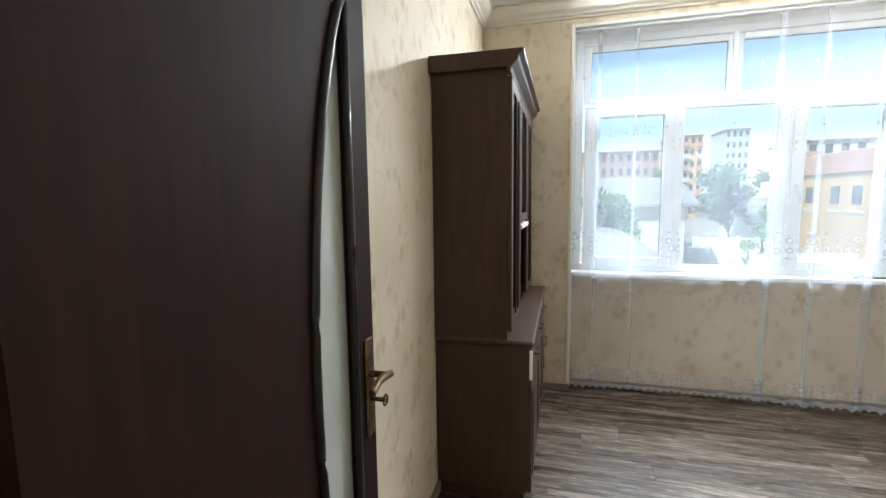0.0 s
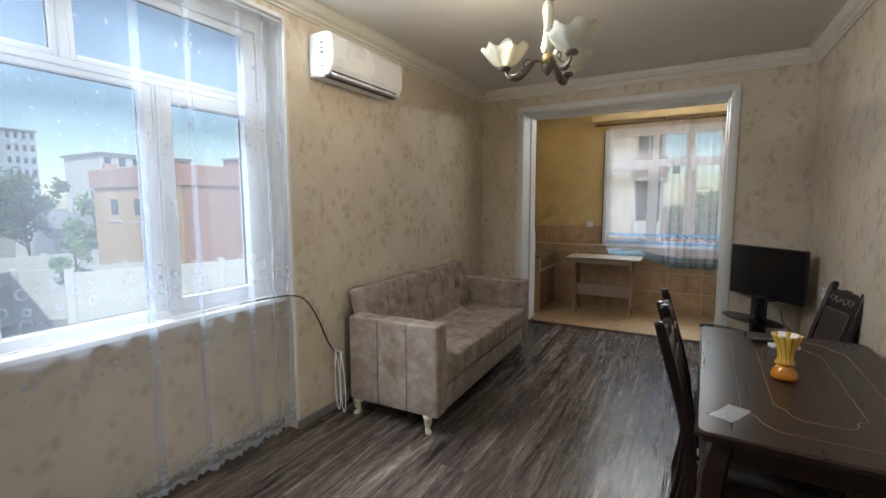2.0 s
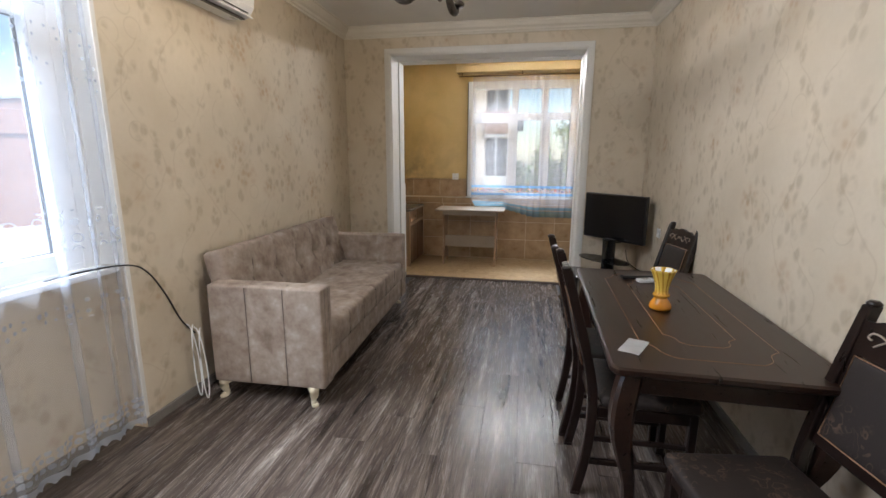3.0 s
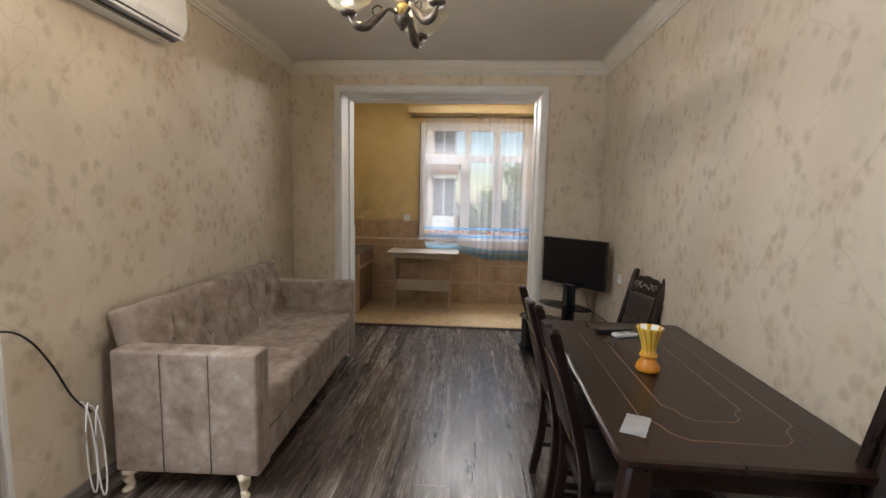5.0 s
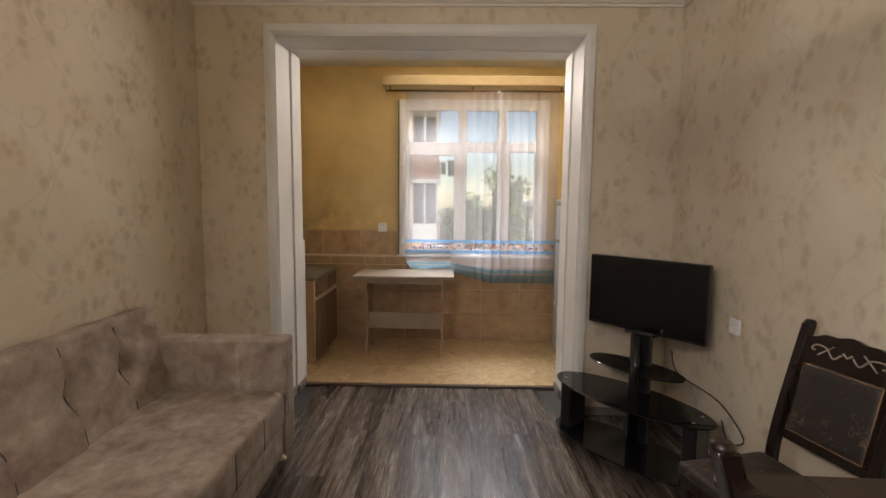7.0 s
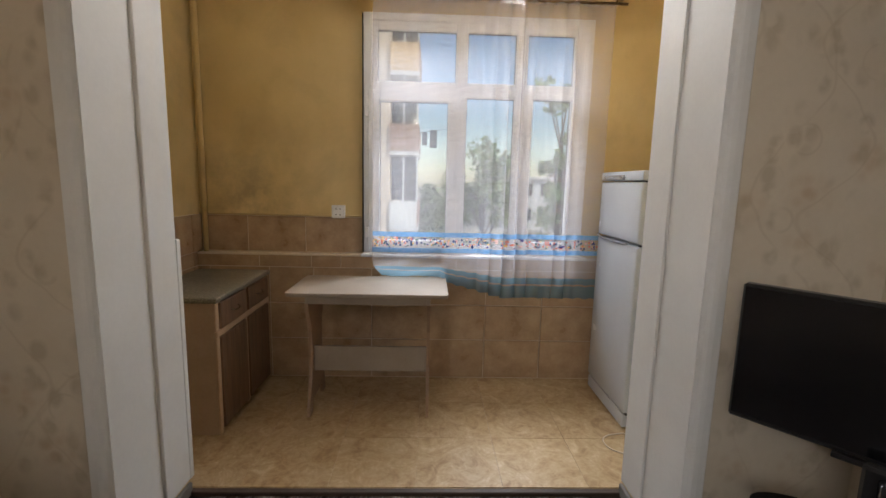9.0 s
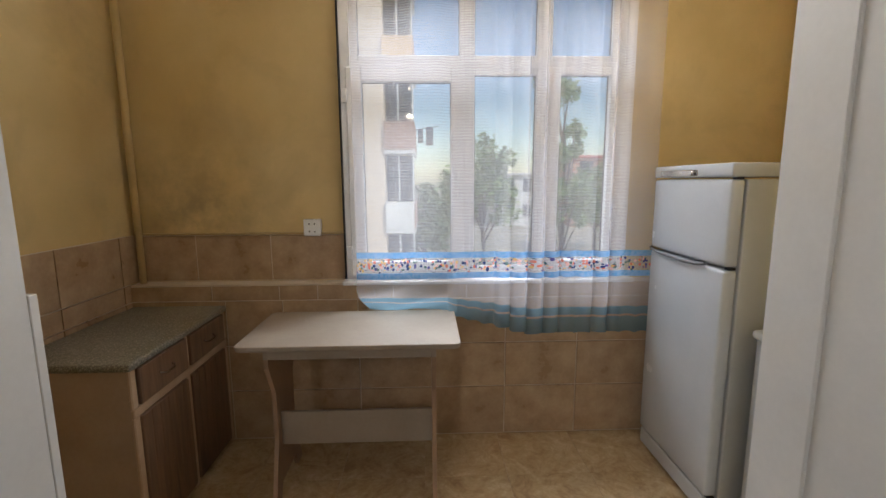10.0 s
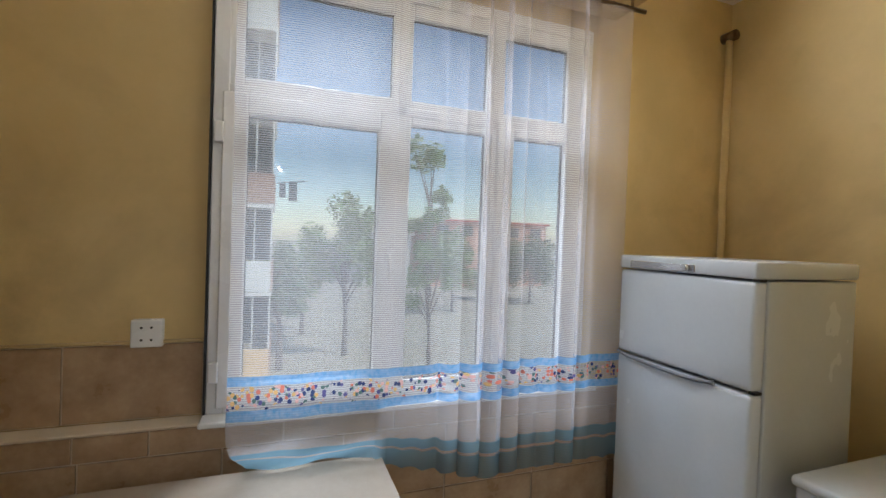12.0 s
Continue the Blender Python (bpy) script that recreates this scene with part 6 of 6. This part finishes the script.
sk = thing("wall_socket", "white twin socket on the yellow wall above the tiles", "socket", (6.43, 2.306, 1.182))
bm = bmesh.new()
box(bm, -0.034, 0.0, -0.045, 0.045, -0.045, 0.045, 0.005, 2)
part("plate", bm, M_PVC, sk)
for dz in (-0.02, 0.02):
    for dy in (-0.014, 0.014):
        bm = bmesh.new()
        tube(bm, [(-0.0355, dy, dz), (-0.033, dy, dz)], 0.004, 8)
        part("pin_hole", bm, M_BLACK, sk)
for nm, y, z0, z1, lab in (("heating_pipe", 3.205, 0.892, KCEIL, "yellow-painted heating pipe in the kitchen corner"), ("heating_pipe", -0.225, KZ, 2.62, "yellow-painted pipe rising behind the refrigerator")):
    p = thing(nm, lab, "pipe")
    bm = bmesh.new()
    tube(bm, [(6.395, y, z0), (6.395, y, z1)], 0.017, 12)
    part("tube", bm, M_YELLOW, p)
    if y < 0:
        bm = bmesh.new()
        tube(bm, [(6.43, y, 2.61), (6.36, y, 2.61)], 0.026, 12)
        part("bend", bm, M_BRASS, p, "brown pipe fitting")


# ---- outdoors ----
GZ = -4.4
M_GROUND = plain("dusty_ground", (0.24, 0.21, 0.16), (0.34, 0.31, 0.24), 0.95, 0.25, fine=3.0, bumps=0)
M_GRASS = plain("grass", (0.06, 0.09, 0.025), (0.12, 0.15, 0.05), 0.95, 0.5, fine=12.0, bumps=0)
M_ROAD = plain("asphalt", (0.07, 0.07, 0.07), (0.11, 0.105, 0.10), 0.9, 0.5)
M_CONC = plain("pale_concrete", (0.54, 0.52, 0.48), (0.64, 0.62, 0.58), 0.85, 1.2)
M_PINK = plain("salmon_plaster", (0.46, 0.25, 0.17), (0.54, 0.31, 0.22), 0.85, 0.6)
M_ORANGE = plain("ochre_plaster", (0.55, 0.36, 0.18), (0.64, 0.44, 0.24), 0.85, 0.6)
M_BRICKP = plain("brown_facade", (0.30, 0.18, 0.13), (0.38, 0.24, 0.18), 0.9, 0.5)
M_BLUEF = plain("grey_blue_facade", (0.36, 0.40, 0.44), (0.44, 0.48, 0.52), 0.8, 0.5)
M_ROOFG = plain("grey_sheet_roof", (0.26, 0.25, 0.24), (0.34, 0.33, 0.31), 0.7, 0.7)
M_ROOFR = plain("red_sheet_roof", (0.45, 0.12, 0.08), (0.55, 0.17, 0.12), 0.7, 0.7)
M_WIN = plain("dark_window_glass", (0.04, 0.05, 0.06), (0.07, 0.08, 0.09), 0.15, 3.0, bumps=0)
M_LEAF = plain("green_foliage", (0.11, 0.18, 0.05), (0.22, 0.30, 0.10), 0.8, 3.0, bumps=0)
M_LEAF2 = plain("dark_foliage", (0.06, 0.10, 0.035), (0.12, 0.17, 0.07), 0.8, 3.0, bumps=0)
M_BARK = plain("bark", (0.08, 0.06, 0.045), (0.13, 0.10, 0.08), 0.9, 6.0)
ground = structure("ground", one_box(-400, 700, -700, 700, GZ - 0.5, GZ), M_GROUND, "dry pale ground")
structure("ground_grass", one_box(4.5, 10.5, 19.5, 27.5, GZ + 0.004, GZ + 0.02), M_GRASS, "green lawn")
structure("road", one_box(-12, 60, 30, 36, GZ + 0.004, GZ + 0.03), M_ROAD, "grey asphalt road")
structure("pavement", one_box(-12, 26, 13.5, 18.5, GZ + 0.004, GZ + 0.05), M_CONC, "pale concrete yard")


def building(label, x0, x1, y0, y1, height, mat, roof_mat, storeys, cols, side="y", balcony=False, category="building", overhang=0.4):
    """A block with wall, roof slab and windows on the face towards the room (side y: its south face, x: its west face)."""
    b = thing("building", label, category, (x0, y0, GZ))
    w, d = x1 - x0, y1 - y0
    part("wall", one_box(0, w, 0, d, 0, height), mat, b)
    part("roof", one_box(-overhang, w + overhang, -overhang, d + overhang, height, height + 0.35, 0.05), roof_mat, b)
    L = w if side == "y" else d
    sh = height / storeys
    pitch = L / cols
    panes = None
    for s in range(storeys):
        for c in range(cols):
            u = pitch * (c + 0.5)
            z = sh * (s + 0.35)
            ww, hh = pitch * 0.24, sh * 0.25
            if side == "y":
                a = (u - ww, u + ww, -0.05, 0.06, z, z + hh * 2)
            else:
                a = (-0.05, 0.06, u - ww, u + ww, z, z + hh * 2)
            win = part("window", one_box(*a, 0.02), M_WIN, b)
            if balcony and c % 2 == 0:
                if side == "y":
                    q = (u - pitch * 0.4, u + pitch * 0.4, -1.1, 0.0, z - sh * 0.3, z + hh * 0.4)
                else:
                    q = (-1.1, 0.0, u - pitch * 0.4, u + pitch * 0.4, z - sh * 0.3, z + hh * 0.4)
                part("balcony", one_box(*q, 0.03), M_CONC if s % 2 else M_PINK, b)
    return b


building("long brown apartment block with flat roof", 4, 20, 109, 120, 15.4, M_BRICKP, M_ROOFG, 5, 9)
building("tall beige apartment block with balconies", 25.5, 33, 126, 138, 20.4, M_ORANGE, M_CONC, 7, 5, balcony=True)
building("grey-blue apartment block with a flat roof", 43, 49, 143, 156, 23.5, M_BLUEF, M_BLUEF, 8, 4)
building("pale apartment block with balconies", 35.5, 50, 82, 94, 13.6, M_CONC, M_ROOFG, 5, 7, balcony=True)
building("long salmon apartment terrace with many balconies", 58, 92, 72, 84, 14.5, M_PINK, M_CONC, 5, 12, balcony=True)
hall = thing("hall", "ochre hall with a blank salmon south wall and thick parapet", "building", (14.7, 26.0, GZ))
part("wall", one_box(0, 20, 0.06, 10, 0, 6.9), M_ORANGE, hall)
part("south_wall", one_box(0.05, 20, 0, 0.055, 0, 6.9), M_PINK, hall, "salmon plaster wall")
part("parapet", one_box(-0.15, 20.2, -0.15, 10.2, 6.9, 8.1, 0.05), M_PINK, hall, "salmon parapet")
for y in (2.2, 4.2, 7.0):
    part("window", one_box(-0.05, 0.04, y, y + 0.8, 5.2, 6.2, 0.02), M_WIN, hall)
    part("band", one_box(-0.06, 0.03, y - 0.3, y + 1.1, 4.7, 4.85, 0.02), M_CONC, hall)
building("red-roofed house among trees", 60, 72, -34, -16.5, 8.6, M_PINK, M_ROOFR, 3, 5, side="x")
building("white house beyond the trees", 62, 70, -14.5, -8, 6.5, M_CONC, M_CONC, 2, 3, side="x")


def gable_house(label, x0, x1, y0, y1, eave, ridge, mat, roof_mat):
    h = thing("house", label, "house", (0, 0, 0))
    part("wall", one_box(x0, x1, y0, y1, GZ, eave), mat, h)
    bm = bmesh.new()
    ym = (y0 + y1) / 2
    o = 0.5
    prof = [(y0 - o, eave - 0.1), (ym, ridge), (y1 + o, eave - 0.1), (y1 + o, eave + 0.05), (ym, ridge + 0.15), (y0 - o, eave + 0.05)]
    extrude_profile(bm, prof, x0 - o, x1 + o)
    roof = part("roof", bm, roof_mat, h, "ribbed grey sheet roof")
    bm = bmesh.new()
    extrude_profile(bm, [(y0, eave), (y1, eave), (ym, ridge)], x0 + 0.01, x1 - 0.01)
    part("gable", bm, mat, h)
    for k in range(4):
        x = x0 + (x1 - x0) * (k + 0.6) / 4.4
        part("window", one_box(x, x + 1.0, y0 - 0.05, y0 + 0.02, GZ + 1.2, GZ + 2.5, 0.02), M_WIN, h)
    return h


gable_house("low house with a grey sheet roof", -3.0, 5.4, 24, 32, 1.0, 2.3, M_CONC, M_ROOFG)
gable_house("small house with a grey roof across the lawn", 16, 24, 46, 54, -1.2, 0.6, M_CONC, M_ROOFG)
gable_house("pale sheds with low sheet roofs", 24, 34, 60, 68, -1.6, -0.2, M_CONC, M_CONC)
dome = thing("shed", "low shed with a dull arched metal roof", "shed")
bm = bmesh.new()
prof = [(-1.35, GZ)] + [(-1.35 * math.cos(math.pi * k / 14), -0.55 + 1.05 * math.sin(math.pi * k / 14)) for k in range(15)] + [(1.35, GZ)]
extrude_profile(bm, prof, 0, 3.2, Matrix.Translation((0.75, 11.2, 0)) @ Matrix(((0, 1, 0, 0), (1, 0, 0, 0), (0, 0, 1, 0), (0, 0, 0, 1))))
part("wall", bm, M_ROOFG, dome)


def fence(label, x0, y0, x1, y1, h, mat, posts):
    f = thing("fence", label, "fence", (x0, y0, GZ), math.degrees(math.atan2(y1 - y0, x1 - x0)))
    L = math.hypot(x1 - x0, y1 - y0)
    part("panel", one_box(0, L, -0.08, 0.08, 0, h, 0.02), mat, f)
    for k in range(posts + 1):
        part("post", one_box(L * k / posts - 0.15, L * k / posts + 0.15, -0.15, 0.15, 0, h + 0.15, 0.03), mat, f)
    return f


fence("white rendered garden wall with posts", 7.5, 21.5, 20, 17.0, 3.3, M_CONC, 5)
fence("pale concrete wall beyond the lawn", 4, 31, 15, 28, 2.6, M_CONC, 5)
fence("white wall along the road", 10, 40, 34, 38, 2.4, M_CONC, 8)


def tree(label, x, y, height, spread, mat, seed, trunk=0.16, count=1500, leaf=0.16, base=None):
    t = thing("tree", label, "tree", (x, y, GZ))
    rnd = random.Random(seed)
    bm = bmesh.new()
    tube(bm, smooth_line([(0, 0, 0), (0.05 * height * 0.2, 0, height * 0.3), (0, 0.03 * height, height * 0.6), (0, 0, height * 0.9)], 4), [trunk * (1 - 0.065 * i) for i in range(13)], 8)
    clumps = []
    for k in range(16):
        a = rnd.uniform(0, 6.28)
        z0 = height * rnd.uniform(0.3, 0.7)
        r = spread * rnd.uniform(0.35, 0.9)
        z1 = z0 + height * rnd.uniform(0.08, 0.3)
        p = (r * math.cos(a), r * math.sin(a), min(z1, height * 0.97))
        tube(bm, [(0, 0, z0), (p[0] * 0.5, p[1] * 0.5, (z0 + p[2]) / 2 + 0.1), p], [trunk * 0.4, trunk * 0.25, trunk * 0.1], 5)
        clumps.append((p, spread * rnd.uniform(0.25, 0.45)))
    clumps.append(((0, 0, height * 0.93), spread * 0.4))
    part("trunk", bm, M_BARK, t)
    vs, fs = [], []
    for k in range(count):
        c, r = clumps[rnd.randrange(len(clumps))]
        d = Vector((rnd.gauss(0, 1), rnd.gauss(0, 1), rnd.gauss(0, 1))).normalized() * r * rnd.uniform(0.3, 1.1)
        p = Vector(c) + d
        u = Vector((rnd.gauss(0, 1), rnd.gauss(0, 1), rnd.gauss(0, 1))).normalized()
        w = u.orthogonal().normalized()
        s = leaf * rnd.uniform(0.6, 1.4)
        i = len(vs)
        vs += [p - u * s, p + w * s * 0.5, p + u * s, p - w * s * 0.5]
        fs.append((i, i + 1, i + 2, i + 3))
    me = bpy.data.meshes.new("crown")
    me.from_pydata(vs, [], fs)
    me.materials.append(mat)
    ob = new("crown", me)
    ob.parent = t
    return t


tree("bright green tree beside the house", 1.3, 20.5, 6.0, 1.3, M_LEAF, 3, count=2600)
tree("green tree among the houses", 13.6, 44, 8.0, 2.6, M_LEAF2, 4, count=2200, leaf=0.22)
tree("green tree among the houses", 17.5, 42, 6.5, 2.2, M_LEAF, 5, count=2200, leaf=0.22)
tree("dark tree before the tall block", 11.0, 55, 8.5, 2.2, M_LEAF2, 6, count=1800, leaf=0.25)
tree("green tree at the road", 22, 40, 6.0, 2.0, M_LEAF, 7, count=1800, leaf=0.22)
tree("slender tree on the lawn", 9.2, 25.2, 4.4, 0.9, M_LEAF, 8, 0.07, 700)
tree("leafy tree beyond the kitchen window", 27.5, -1.3, 8.0, 2.4, M_LEAF, 9, count=3000)
tree("dark tree beside the brick block", 25.5, 1.8, 5.6, 1.4, M_LEAF2, 10, count=1800)
tree("thin poplar near the kitchen window", 19.5, -3.1, 9.5, 1.0, M_LEAF, 11, 0.1, 1500, 0.12)
tree("green tree by the white house", 40, -12, 6.5, 3.0, M_LEAF, 12, count=2400, leaf=0.25)
tree("green tree by the red-roofed house", 44, -22, 6.0, 3.0, M_LEAF2, 13, count=2400, leaf=0.25)
tree("wide green tree in the yard", 33, 0.5, 5.2, 2.4, M_LEAF, 14, count=2000, leaf=0.22)

# brick block close to the kitchen window
bb = thing("brick_building", "pale brick apartment block with stacked balconies and washing", "building", (19.8, 0, GZ))
part("wall", one_box(0, 9, 3.15, 16, 0, 18, 0.02), plain("pale_brick", (0.62, 0.50, 0.38), (0.70, 0.58, 0.46), 0.9, 1.5), bb, "pale brick wall")
M_JOINT = plain("brick_joint", (0.36, 0.31, 0.25), (0.42, 0.36, 0.30), 0.95)
bm = bmesh.new()
for k in range(150):
    box(bm, -0.006, 0.002, 3.16, 9.0, 0.1 + k * 0.12, 0.112 + k * 0.12)
ob = part("brick_courses", bm, M_JOINT, bb, "mortar courses")
tagged(ob, "", "", "", "stuff")
for s in range(6):
    z = 1.4 + s * 2.75
    part("balcony_slab", one_box(-0.1, 3.0, 2.1, 3.15, z - 0.15, z, 0.02), M_CONC, bb)
    part("balcony_front", one_box(-0.12, -0.06, 2.15, 3.15, z, z + 0.95, 0.01), (M_ORANGE, M_CONC, M_ROOFR)[s % 3] if s % 3 != 2 else M_BRICKP, bb)
    part("balcony_side", one_box(-0.06, 3.0, 2.10, 2.15, z, z + 0.95, 0.01), M_BRICKP, bb)
    part("balcony_back", one_box(0.9, 1.0, 2.15, 3.15, z + 0.95, z + 2.6), M_WIN, bb)
    for y in (2.13, 2.62):
        part("balcony_post", one_box(-0.1, -0.06, y, y + 0.05, z + 0.95, z + 2.6), M_CONC, bb)
wash = thing("washing", "dark clothes hanging from a balcony line", "clothes", (17.7, 1.75, 2.75))
bm = bmesh.new()
for y, w, h in ((-0.15, 0.22, 0.55), (0.12, 0.16, 0.40)):
    round_box(bm, -0.03, 0.03, y - w / 2, y + w / 2, -h / 2, h / 2, 0.02, 1, 3, 4)
tube(bm, [(-0.02, -0.5, 0.3), (2.1, 0.45, 0.4)], 0.012, 5)
part("garment", bm, M_WIN, wash)


# ---- tiles and boards ----
def piece_mesh(name, w, d, h, mat, bevel=0.0008):
    """A board or tile lying flat: w by d, top face at z = 0."""
    bm = bmesh.new()
    box(bm, -w / 2, w / 2, -d / 2, d / 2, -h, 0)
    top = [e for e in bm.edges if all(v.co.z > -1e-6 for v in e.verts)]
    bmesh.ops.bevel(bm, geom=top, offset=bevel, segments=1, affect="EDGES")
    return mesh_of(name, bm, mat)


_made = {}


def piece(name, parent, mat, x0, x1, y0, y1, z, h=0.008, m=None):
    key = (name, round(x1 - x0, 3), round(y1 - y0, 3), mat.name)
    if key not in _made:
        _made[key] = piece_mesh(name, x1 - x0, y1 - y0, h, mat)
    ob = new(name, _made[key])
    ob.parent = parent
    t = Matrix.Translation(((x0 + x1) / 2, (y0 + y1) / 2, z))
    ob.matrix_world = t if m is None else m @ t
    return ob


rnd = random.Random(5)
BW, BL, GAP = 0.19, 1.28, 0.0005
y = YS
row = 0
while y < NY:
    y1 = min(y + BW, NY)
    x = XW - rnd.uniform(0.1, 1.1)
    while x < KX0 - 0.018:
        a, b = max(x, XW), min(x + BL, KX0 - 0.019)
        if y > YN - 0.001:
            a, b = max(a, NX0 + 0.002), min(b, NX1 - 0.002)
        lim = b
        if (y < PY0 - 0.01 or y1 > PY1 + 0.01):
            lim = min(b, XE if (y < OY0 - 0.01 or y1 > OY1 + 0.01) else 5.0)
        if lim - a > 0.03:
            piece("floorboard", floor, M_FLOOR, a + GAP, lim - GAP, y + GAP, y1 - GAP, 0.0)
        x += BL
    y = y1
    row += 1
# kitchen floor tiles
T = 0.40
j = 0
y = KYS
while y < KYN - 0.02:
    y1 = min(y + T, KYN)
    x = KX0 + 0.014
    while x < 6.33:
        x1 = min(x + T, 6.343)
        piece("floor_tile", floor_k, M_KFLOOR, x + 0.0006, x1 - 0.0006, y + 0.0006, y1 - 0.0006, KZ, 0.006)
        x = x1
    y = y1
# east wall: lower tiles on a thicker dado, a ledge, and one upper row beside the window
MX = Matrix(((0, 0, -1, 0), (1, 0, 0, 0), (0, 1, 0, 0), (0, 0, 0, 1)))
dado = structure("wall_dado", one_box(6.351, 6.43, KYS, KYN, KZ - 0.02, 0.885), M_GROUT, "brown glazed tile dado")
structure("trim_ledge", one_box(6.345, 6.43, 2.14, KYN, 0.885, 0.893, 0.003), M_GROUT, "pale painted ledge above the tiles")


def wall_row(joints, z0, z1, x):
    m = Matrix(((0, 0, -1, x), (1, 0, 0, 0), (0, 1, 0, 0), (0, 0, 0, 1)))
    for a, b in zip(joints, joints[1:]):
        piece("wall_tile", dado, M_TILE, a + 0.003, b - 0.003, z0 + 0.003, z1 - 0.003, 0.0, 0.008, m)


cols = [KYS, 0.088, 0.485, 0.882, 1.278, 1.674, 2.07, 2.466, 2.765, 3.161, KYN]
for z0, z1 in ((KZ, 0.300), (0.300, 0.552), (0.552, 0.803)):
    wall_row(cols, z0, z1, 6.343)
wall_row([KYS, 0.30, 0.70, 1.09, 1.49, 1.88, 2.28, 2.48, 2.83, KYN], 0.803, 0.885, 6.343)
upper = structure("wall_tile_backing", one_box(6.4265, 6.4298, 2.14, KYN, 0.896, 1.146), M_GROUT)
wall_row([2.142, 2.535, 2.93, KYN - 0.01], 0.897, 1.145, 6.42)
structure("trim_tile_edge", one_box(6.412, 6.429, 2.14, KYN, 1.146, 1.156, 0.002), M_PELMET)
# north wall
nb = structure("wall_tile_backing_north", one_box(KX0, 6.35, KYN - 0.004, KYN - 0.0005, KZ, 1.15), M_GROUT, "brown glazed wall tiles")
mN = Matrix(((1, 0, 0, 0), (0, 0, -1, KYN - 0.012), (0, 1, 0, 0), (0, 0, 0, 1)))
for z0, z1, js in ((0.897, 1.15, [KX0 + 0.003, 5.50, 5.895, 6.29, 6.42]), (0.803, 0.897, [KX0 + 0.003, 5.50, 5.895, 6.29, 6.345]), (0.552, 0.803, [KX0 + 0.003, 5.50, 5.895, 6.29, 6.345]), (0.300, 0.552, [KX0 + 0.003, 5.50]), (KZ, 0.300, [KX0 + 0.003, 5.50])):
    for a, b in zip(js, js[1:]):
        piece("wall_tile", nb, M_TILE, a + 0.003, b - 0.003, z0 + 0.003, z1 - 0.003, 0.0, 0.008, mN)
